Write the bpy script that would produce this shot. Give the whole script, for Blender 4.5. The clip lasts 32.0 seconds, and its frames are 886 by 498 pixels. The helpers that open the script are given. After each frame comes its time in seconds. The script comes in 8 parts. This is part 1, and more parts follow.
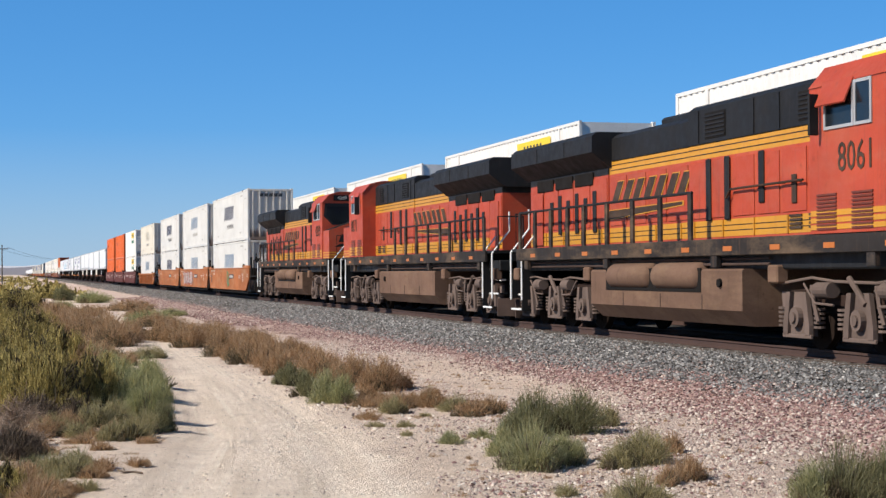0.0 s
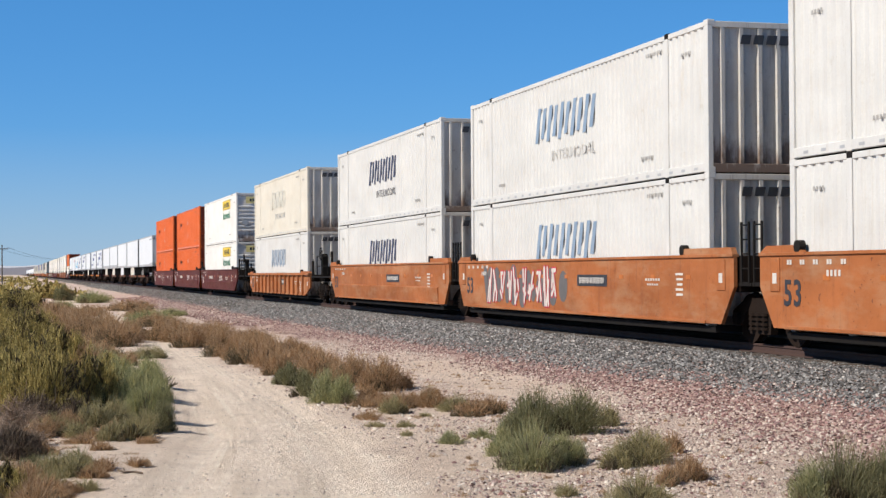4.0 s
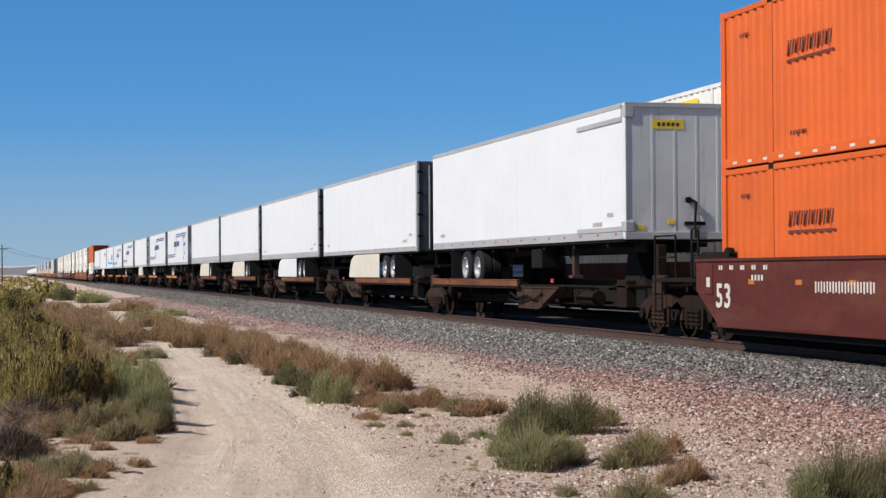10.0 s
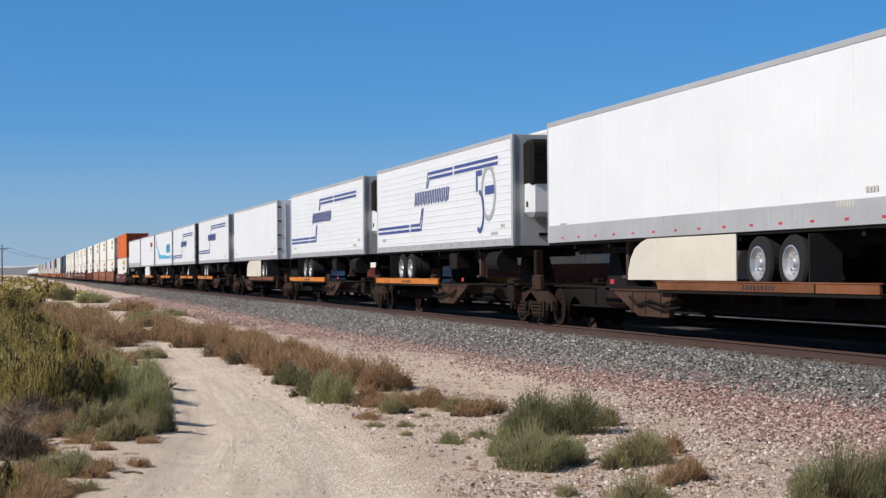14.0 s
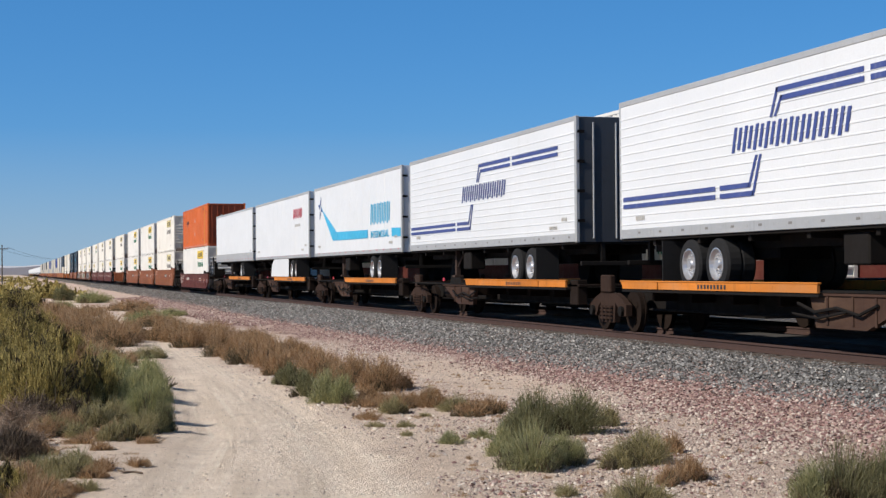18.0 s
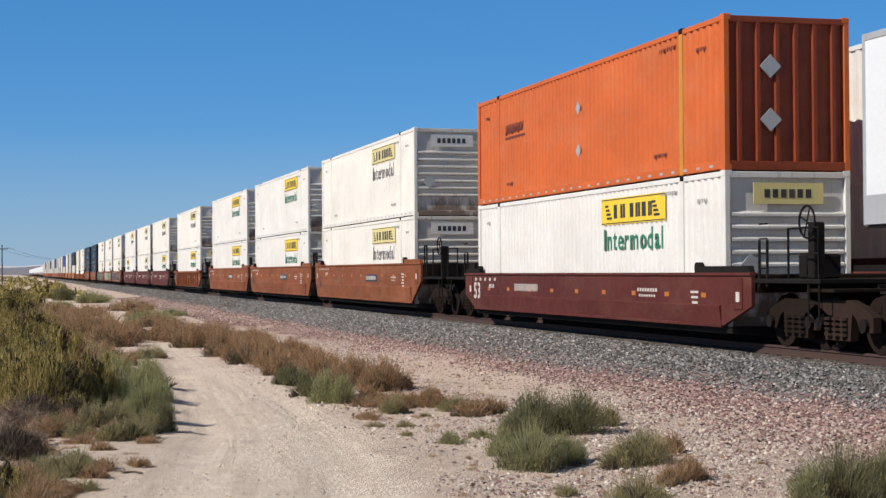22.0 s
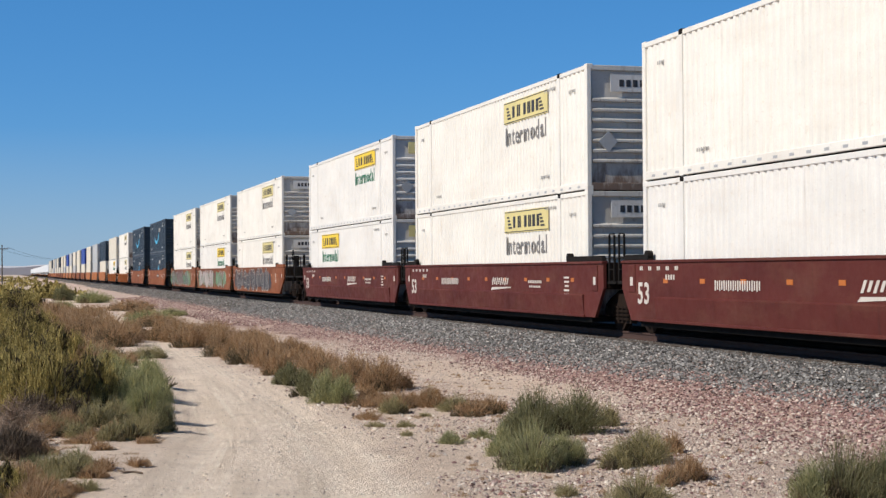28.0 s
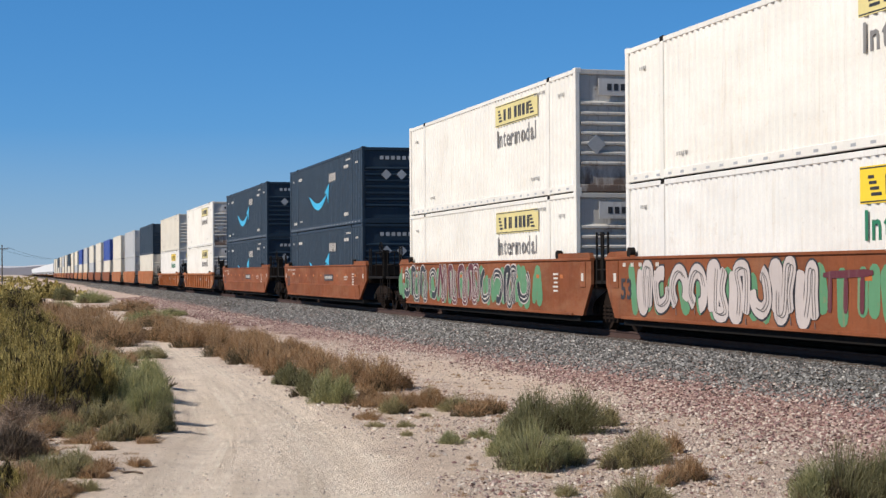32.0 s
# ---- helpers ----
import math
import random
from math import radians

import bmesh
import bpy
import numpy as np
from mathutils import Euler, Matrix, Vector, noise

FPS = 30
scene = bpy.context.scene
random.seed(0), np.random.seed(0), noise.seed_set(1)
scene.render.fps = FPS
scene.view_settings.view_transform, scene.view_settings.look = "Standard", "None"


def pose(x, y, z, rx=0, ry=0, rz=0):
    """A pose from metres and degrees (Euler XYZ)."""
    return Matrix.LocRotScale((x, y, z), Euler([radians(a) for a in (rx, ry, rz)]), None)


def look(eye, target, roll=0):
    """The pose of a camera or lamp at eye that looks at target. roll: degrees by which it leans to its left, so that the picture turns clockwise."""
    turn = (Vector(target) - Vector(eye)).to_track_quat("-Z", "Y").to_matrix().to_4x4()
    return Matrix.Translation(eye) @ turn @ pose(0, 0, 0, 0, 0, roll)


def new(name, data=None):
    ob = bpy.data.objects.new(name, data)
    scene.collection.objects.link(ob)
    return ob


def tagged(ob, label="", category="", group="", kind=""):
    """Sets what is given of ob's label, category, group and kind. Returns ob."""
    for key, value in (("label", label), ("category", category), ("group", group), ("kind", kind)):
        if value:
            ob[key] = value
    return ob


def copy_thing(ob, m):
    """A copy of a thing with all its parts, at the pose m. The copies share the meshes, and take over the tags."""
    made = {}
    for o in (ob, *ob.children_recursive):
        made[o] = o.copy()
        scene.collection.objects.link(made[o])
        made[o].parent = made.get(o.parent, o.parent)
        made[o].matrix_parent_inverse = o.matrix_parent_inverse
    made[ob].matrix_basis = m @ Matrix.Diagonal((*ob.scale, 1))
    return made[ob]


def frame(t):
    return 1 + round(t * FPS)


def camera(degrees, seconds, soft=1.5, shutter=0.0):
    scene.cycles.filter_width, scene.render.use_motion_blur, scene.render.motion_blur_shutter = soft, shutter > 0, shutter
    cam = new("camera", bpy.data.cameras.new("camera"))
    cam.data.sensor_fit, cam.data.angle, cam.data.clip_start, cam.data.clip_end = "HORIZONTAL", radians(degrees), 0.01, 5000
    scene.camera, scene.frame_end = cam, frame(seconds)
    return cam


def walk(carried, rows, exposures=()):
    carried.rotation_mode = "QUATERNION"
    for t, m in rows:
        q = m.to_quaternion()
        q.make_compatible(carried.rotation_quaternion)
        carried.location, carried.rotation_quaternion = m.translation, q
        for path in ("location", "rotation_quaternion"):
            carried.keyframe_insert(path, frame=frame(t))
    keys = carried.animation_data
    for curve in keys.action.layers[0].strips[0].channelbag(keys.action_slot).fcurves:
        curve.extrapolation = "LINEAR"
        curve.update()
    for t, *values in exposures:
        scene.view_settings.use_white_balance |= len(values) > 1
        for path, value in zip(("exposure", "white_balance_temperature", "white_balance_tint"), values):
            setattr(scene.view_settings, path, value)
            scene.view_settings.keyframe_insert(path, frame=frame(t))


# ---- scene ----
# The world: x points across the tracks, y along them and away, z up. The ground is z = 0.
EYE = (0.0, 0.0, 1.965)
RAIL_Z = 0.60          # top of the rails
TRACK_X = 14.01        # centre of the near track
FAR_TRACK_X = 18.56    # centre of the far track
YAW, PITCH, ROLL = 15.162, 0.8096, -0.366
cam = camera(31.297, 32.0, soft=1.4)
AIM = (math.sin(radians(YAW)) * math.cos(radians(PITCH)),
       math.cos(radians(YAW)) * math.cos(radians(PITCH)),
       EYE[2] + math.sin(radians(PITCH)))
STAND = look(EYE, AIM, ROLL)
walk(cam, [(0.0, STAND), (32.0, STAND)], exposures=[(0.0, 0.24), (3.0, 0.23), (6.0, -0.02), (32.0, -0.02)])

# ---- sky and sun ----
SUN_EL, SUN_AZ = 38.0, -11.0    # the sun stands over -x, turned this far towards +y
world = bpy.data.worlds.new("desert_sky")
scene.world = world
world.use_nodes = True
wn = world.node_tree.nodes
sky = wn.new("ShaderNodeTexSky")
sky.sky_type = "NISHITA"
sky.sun_disc = False
sky.sun_elevation = radians(SUN_EL)
sky.sun_rotation = radians(-90 + SUN_AZ)
sky.altitude = 1800
sky.air_density, sky.dust_density, sky.ozone_density = 1.0, 0.2, 2.0
wn["Background"].inputs["Strength"].default_value = 0.079
tint = wn.new("ShaderNodeMix")
tint.data_type, tint.blend_type = "RGBA", "MULTIPLY"
tint.inputs[0].default_value = 1.0
tint.inputs[7].default_value = (0.82, 0.97, 1.16, 1.0)
rich = wn.new("ShaderNodeHueSaturation")
rich.inputs["Saturation"].default_value = 1.3
world.node_tree.links.new(sky.outputs[0], tint.inputs[6])
world.node_tree.links.new(tint.outputs[2], rich.inputs["Color"])
haze = wn.new("ShaderNodeMix")
haze.data_type = "RGBA"
haze.inputs[0].default_value = 0.45
haze.inputs[7].default_value = (1.5, 4.5, 9.8, 1.0)
world.node_tree.links.new(rich.outputs["Color"], haze.inputs[6])
# dust near the horizon greys the sky
low_air = wn.new("ShaderNodeMapRange")
for key, v in (("From Min", 0.0), ("From Max", 0.09), ("To Min", 0.55), ("To Max", 0.0)):
    low_air.inputs[key].default_value = v
dusty = wn.new("ShaderNodeMix")
dusty.data_type = "RGBA"
dusty.inputs[7].default_value = (4.3, 5.6, 7.2, 1.0)
# a clear sky deepens towards the zenith
where = wn.new("ShaderNodeTexCoord")
split = wn.new("ShaderNodeSeparateXYZ")
fall = wn.new("ShaderNodeMapRange")
fall.interpolation_type = "SMOOTHSTEP"
for key, v in (("From Min", 0.10), ("From Max", 0.85), ("To Min", 1.0), ("To Max", 0.34)):
    fall.inputs[key].default_value = v
deep = wn.new("ShaderNodeVectorMath")
deep.operation = "SCALE"
world.node_tree.links.new(where.outputs["Generated"], split.inputs[0])
world.node_tree.links.new(split.outputs[2], fall.inputs["Value"])
world.node_tree.links.new(split.outputs[2], low_air.inputs["Value"])
world.node_tree.links.new(low_air.outputs[0], dusty.inputs[0])
world.node_tree.links.new(haze.outputs[2], dusty.inputs[6])
world.node_tree.links.new(dusty.outputs[2], deep.inputs[0])
world.node_tree.links.new(fall.outputs[0], deep.inputs["Scale"])
world.node_tree.links.new(deep.outputs[0], wn["Background"].inputs["Color"])
sun_data = bpy.data.lights.new("sun", "SUN")
sun_data.energy, sun_data.angle, sun_data.color = 4.8, radians(0.53), (1.0, 0.93, 0.83)
sun = new("sun", sun_data)
sun_from = Vector((-math.cos(radians(SUN_AZ)) * math.cos(radians(SUN_EL)),
                   math.sin(radians(SUN_AZ)) * math.cos(radians(SUN_EL)), math.sin(radians(SUN_EL))))
sun.matrix_world = look(sun_from * 60, (0, 0, 0))

# ---- materials ----
def rgb(c):
    return (c[0], c[1], c[2], 1.0)


class Nodes:
    """A small wrapper round a material's node tree."""

    def __init__(self, name):
        self.mat = bpy.data.materials.new(name)
        self.mat.use_nodes = True
        self.tree = self.mat.node_tree
        self.bsdf = self.tree.nodes["Principled BSDF"]

    def node(self, kind, **settings):
        n = self.tree.nodes.new(kind)
        for key, value in settings.items():
            if key == "operation":
                n.operation = value
            elif key == "blend":
                n.blend_type = value
            elif key == "feature":
                n.feature = value
        return n

    def link(self, a, b):
        self.tree.links.new(a, b)

    def coords(self, space="Object"):
        return self.node("ShaderNodeTexCoord").outputs[space]

    def stretch(self, vec, scale, offset=None):
        m = self.node("ShaderNodeMapping")
        m.inputs["Scale"].default_value = scale
        self.link(vec, m.inputs["Vector"])
        if offset is not None:
            self.link(offset, m.inputs["Location"])
        return m.outputs[0]

    def noise(self, vec, scale, detail=4.0, rough=0.55):
        n = self.node("ShaderNodeTexNoise")
        n.inputs["Scale"].default_value = scale
        n.inputs["Detail"].default_value = detail
        n.inputs["Roughness"].default_value = rough
        self.link(vec, n.inputs["Vector"])
        return n.outputs["Fac"]

    def ramp(self, fac, lo, hi, a=0.0, b=1.0):
        n = self.node("ShaderNodeMapRange")
        for key, v in (("From Min", lo), ("From Max", hi), ("To Min", a), ("To Max", b)):
            n.inputs[key].default_value = v
        self.link(fac, n.inputs["Value"])
        return n.outputs[0]

    def math(self, op, a, b):
        n = self.node("ShaderNodeMath", operation=op)
        for k, v in enumerate((a, b)):
            if isinstance(v, (int, float)):
                n.inputs[k].default_value = v
            else:
                self.link(v, n.inputs[k])
        return n.outputs[0]

    def mix(self, fac, a, b, blend="MIX"):
        n = self.node("ShaderNodeMix", blend=blend)
        n.data_type = "RGBA"
        n.blend_type = blend
        for k, v in ((0, fac), (6, a), (7, b)):
            if isinstance(v, (int, float)):
                n.inputs[k].default_value = v
            elif isinstance(v, tuple):
                n.inputs[k].default_value = rgb(v)
            else:
                self.link(v, n.inputs[k])
        return n.outputs[2]

    def bump(self, height, strength, distance=0.02):
        n = self.node("ShaderNodeBump")
        n.inputs["Strength"].default_value = strength
        n.inputs["Distance"].default_value = distance
        self.link(height, n.inputs["Height"])
        self.link(n.outputs[0], self.bsdf.inputs["Normal"])

    def done(self, color, rough, metal=0.0, spec=0.5):
        for key, v in (("Base Color", color), ("Roughness", rough), ("Metallic", metal), ("Specular IOR Level", spec)):
            if isinstance(v, tuple):
                self.bsdf.inputs[key].default_value = rgb(v)
            elif isinstance(v, (int, float)):
                self.bsdf.inputs[key].default_value = v
            else:
                self.link(v, self.bsdf.inputs[key])
        return self.mat


def vary(c, k):
    return tuple(min(1.0, max(0.0, v * k)) for v in c)


def paint(name, color, dirt=(0.20, 0.13, 0.08), amount=0.35, rough=0.45, metal=0.0, streak=True, spread=0.12, bump=0.15, dust=0.0, spec=0.5, rust_seam=False):
    """Weathered paint on steel: tone patches, fine grain, streaks that run down, and a tone of its own for each thing."""
    g = Nodes(name)
    co = g.coords()
    info = g.node("ShaderNodeObjectInfo").outputs["Random"]
    off = g.node("ShaderNodeCombineXYZ")
    g.link(g.math("MULTIPLY", info, 37.0), off.inputs[0])
    g.link(g.math("MULTIPLY", info, 91.0), off.inputs[1])
    big = g.noise(g.stretch(co, (1, 0.5, 1), off.outputs[0]), 0.9, 5)
    fine = g.noise(co, 26, 4)
    base = g.mix(g.ramp(big, 0.3, 0.7), vary(color, 1 - spread), vary(color, 1 + spread * 0.6))
    base = g.mix(g.ramp(fine, 0.35, 0.75, 0, 0.25), base, vary(color, 0.75))
    if streak:
        runs = g.noise(g.stretch(co, (5, 5, 0.35), off.outputs[0]), 1.6, 5, 0.65)
        base = g.mix(g.ramp(runs, 0.56, 0.78, 0, amount), base, dirt)
    spots = g.noise(g.stretch(co, (1, 1, 1), off.outputs[0]), 3.4, 6, 0.7)
    base = g.mix(g.ramp(spots, 0.62, 0.76, 0, amount), base, dirt)
    if dust:
        veil = g.noise(g.stretch(co, (0.6, 0.35, 1.2), off.outputs[0]), 1.3, 7, 0.72)
        base = g.mix(g.ramp(veil, 0.48, 0.72, 0, dust), base, (0.41, 0.27, 0.16))
        chips = g.noise(g.stretch(co, (1, 1, 1), off.outputs[0]), 9.0, 8, 0.75)
        base = g.mix(g.ramp(chips, 0.60, 0.66, 0, dust * 1.4), base, vary(dirt, 0.8))
    if rust_seam:
        z = g.node("ShaderNodeSeparateXYZ")
        g.link(co, z.inputs[0])
        creep = g.noise(g.stretch(co, (2.2, 2.2, 0.7), off.outputs[0]), 1.5, 6, 0.7)
        level = g.math("SUBTRACT", g.math("MULTIPLY", creep, 2.2), z.outputs[2])
        base = g.mix(g.ramp(level, 0.45, 0.95, 0, 0.85), base, (0.105, 0.050, 0.026))
    g.bump(fine, bump, 0.01)
    return g.done(base, g.ramp(spots, 0.3, 0.8, rough - 0.08, rough + 0.25), metal, spec)


WHITE = paint("white_container_paint", (0.735, 0.718, 0.68), (0.36, 0.27, 0.18), 0.32, 0.5, spread=0.09, dust=0.13)
SILVER_WHITE = paint("greyed_white_container_paint", (0.60, 0.595, 0.57), (0.33, 0.27, 0.20), 0.34, 0.55, spread=0.09, dust=0.10)
CREAM = paint("cream_container_paint", (0.64, 0.60, 0.51), (0.40, 0.30, 0.20), 0.36, 0.5, spread=0.09, dust=0.15)
OFF_WHITE = paint("weathered_white_container_paint", (0.76, 0.735, 0.675), (0.38, 0.28, 0.18), 0.34, 0.55, spread=0.09, dust=0.14)
# Scuffed, rust-footed ends; the greyer base also carries shade of the end side.
END_GREY = paint("shade_greyed_scuffed_white_end_paint", (0.64, 0.625, 0.60), (0.18, 0.12, 0.08), 0.5, 0.6, spread=0.16, dust=0.2, rust_seam=True)
TRAILER_WHITE = paint("white_trailer_skin", (0.72, 0.735, 0.75), (0.5, 0.48, 0.44), 0.16, 0.35, spread=0.04)
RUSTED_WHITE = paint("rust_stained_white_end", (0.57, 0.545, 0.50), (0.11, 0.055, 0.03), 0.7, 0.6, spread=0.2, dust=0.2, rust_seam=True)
# Nose skin: a greyer white than the side walls, with more streaks.
TRAILER_NOSE = paint("greyer_trailer_nose_skin", (0.60, 0.615, 0.64), (0.26, 0.25, 0.24), 0.45, 0.45, spread=0.12)
ORANGE = paint("orange_container_paint", (0.62, 0.107, 0.007), (0.30, 0.045, 0.012), 0.30, 0.5, spread=0.12, dust=0.03)
# Darker orange for end walls: shade between containers is put into the colour.
ORANGE_SHADED = paint("shaded_grimy_orange_end_paint", (0.23, 0.034, 0.006), (0.055, 0.014, 0.008), 0.6, 0.6, spread=0.2)
ORANGE_OLD = paint("dull_orange_container_paint", (0.56, 0.110, 0.014), (0.22, 0.05, 0.02), 0.4, 0.6, spread=0.14, dust=0.15)
NAVY = paint("dark_blue_container_paint", (0.011, 0.026, 0.045), (0.10, 0.10, 0.10), 0.20, 0.45)
BLUE = paint("blue_container_paint", (0.03, 0.07, 0.30), (0.10, 0.10, 0.10), 0.20, 0.45)
GREY = paint("grey_container_paint", (0.42, 0.43, 0.44), (0.2, 0.16, 0.12), 0.3, 0.5)
CAR_ORANGE = paint("sun_bleached_orange_car_paint", (0.36, 0.120, 0.040), (0.13, 0.05, 0.03), 0.6, 0.65, spread=0.3, dust=0.55, spec=0.2)
CAR_RED = paint("rust_red_car_paint", (0.225, 0.070, 0.028), (0.085, 0.032, 0.018), 0.6, 0.65, spread=0.3, dust=0.24, spec=0.2)
CAR_MAROON = paint("maroon_car_paint", (0.100, 0.023, 0.018), (0.045, 0.015, 0.012), 0.5, 0.6, spread=0.25, dust=0.10, spec=0.2)
SPINE_ORANGE = paint("orange_spine_car_paint", (0.60, 0.20, 0.03), (0.16, 0.08, 0.04), 0.6, 0.6, spread=0.25, dust=0.3, spec=0.2)
SPINE_BROWN = paint("rusty_brown_spine_car_paint", (0.17, 0.060, 0.025), (0.05, 0.025, 0.018), 0.7, 0.7, spread=0.35, dust=0.2, spec=0.2)
GIRDER_BROWN = paint("dull_brown_girder_paint", (0.062, 0.034, 0.025), (0.02, 0.014, 0.011), 0.6, 0.8, spread=0.35, dust=0.10, spec=0.15)
TRUCK_BROWN = paint("dusty_brown_cast_steel", (0.040, 0.023, 0.017), (0.018, 0.012, 0.009), 0.6, 0.85, spread=0.3, spec=0.15)
# Slate doors: own dark colour, deepened to hold the shade between trailers.
DOOR_SHADED = paint("shaded_slate_door_paint", (0.040, 0.046, 0.058), (0.10, 0.09, 0.085), 0.3, 0.5)
RUST = paint("rusty_cast_steel", (0.019, 0.012, 0.009), (0.010, 0.008, 0.007), 0.6, 0.85, spread=0.3, spec=0.12)
DARK = paint("grimy_dark_steel", (0.014, 0.012, 0.011), (0.03, 0.02, 0.014), 0.5, 0.8, spread=0.3, spec=0.12)
RUBBER = paint("tyre_rubber", (0.022, 0.022, 0.023), (0.08, 0.065, 0.055), 0.4, 0.85, streak=False, spec=0.15)
ALLOY = paint("brushed_aluminium", (0.60, 0.60, 0.61), (0.30, 0.28, 0.26), 0.35, 0.35, 0.75)
GALV = paint("galvanised_trim", (0.42, 0.43, 0.44), (0.2, 0.19, 0.18), 0.35, 0.5, 0.2)
LOCO_ORANGE = paint("orange_locomotive_paint", (0.41, 0.053, 0.019), (0.10, 0.029, 0.020), 0.6, 0.5, spread=0.2, dust=0.14)
LOCO_BLACK = paint("black_locomotive_paint", (0.013, 0.013, 0.014), (0.05, 0.038, 0.03), 0.4, 0.55, spread=0.25, spec=0.25)
LOCO_TRUCK = paint("oily_truck_steel", (0.078, 0.052, 0.043), (0.025, 0.018, 0.014), 0.75, 0.85, spread=0.35, spec=0.15)
LOCO_CAST = paint("dusty_grey_truck_casting", (0.150, 0.108, 0.090), (0.05, 0.035, 0.028), 0.6, 0.85, spread=0.3, spec=0.15)
LOCO_YELLOW = paint("yellow_stripe_paint", (0.55, 0.25, 0.02), (0.22, 0.09, 0.035), 0.55, 0.45)
LOCO_GREY = paint("dusty_underframe_grey", (0.165, 0.098, 0.068), (0.055, 0.035, 0.026), 0.5, 0.85, spread=0.3, spec=0.15, dust=0.25)
NAME_PAINT = paint("worn_dark_name_paint", (0.045, 0.030, 0.022), (0.20, 0.06, 0.03), 0.5, 0.6, spread=0.25, dust=0.12, spec=0.2)
SILL_DUSTY = paint("dusty_black_sill_paint", (0.030, 0.026, 0.025), (0.13, 0.075, 0.05), 0.6, 0.8, spread=0.3, dust=0.3, spec=0.15)
SIGN_YELLOW = paint("yellow_sign_film", (0.83, 0.58, 0.03), (0.45, 0.35, 0.12), 0.2, 0.45, spread=0.06)
INK = paint("black_sign_ink", (0.03, 0.03, 0.035), (0.2, 0.18, 0.12), 0.25, 0.5)
INK_GREEN = paint("green_sign_ink", (0.02, 0.17, 0.085), (0.3, 0.35, 0.3), 0.2, 0.5)
INK_BROWN = paint("dark_brown_stencil_ink", (0.13, 0.028, 0.014), (0.3, 0.07, 0.03), 0.3, 0.5)
INK_NAVY = paint("dark_navy_sign_ink", (0.035, 0.04, 0.085), (0.3, 0.3, 0.32), 0.3, 0.5)
INK_BLUE = paint("blue_sign_ink", (0.045, 0.07, 0.24), (0.4, 0.4, 0.42), 0.3, 0.5)
INK_FADED = paint("faded_sign_ink", (0.50, 0.48, 0.44), (0.7, 0.68, 0.6), 0.5, 0.5)
INK_WHITE = paint("white_stencil_paint", (0.62, 0.57, 0.51), (0.25, 0.16, 0.12), 0.5, 0.5)
INK_CYAN = paint("light_blue_sign_ink", (0.04, 0.42, 0.68), (0.3, 0.4, 0.45), 0.15, 0.4)
INK_RED = paint("red_sign_ink", (0.50, 0.03, 0.05), (0.5, 0.2, 0.2), 0.2, 0.4)
REFLECTOR = paint("amber_reflector_tape", (0.46, 0.135, 0.022), (0.22, 0.07, 0.03), 0.4, 0.45, streak=False)
WHITE_PAINT = paint("white_handrail_paint", (0.78, 0.77, 0.74), (0.3, 0.2, 0.14), 0.3, 0.45)
GLASS_DARK = paint("dark_cab_glass", (0.012, 0.016, 0.020), (0.05, 0.05, 0.05), 0.1, 0.12, streak=False, bump=0.0)
STEEL = paint("rusty_rail_steel", (0.075, 0.045, 0.038), (0.035, 0.024, 0.02), 0.45, 0.75, 0.1, spec=0.25)

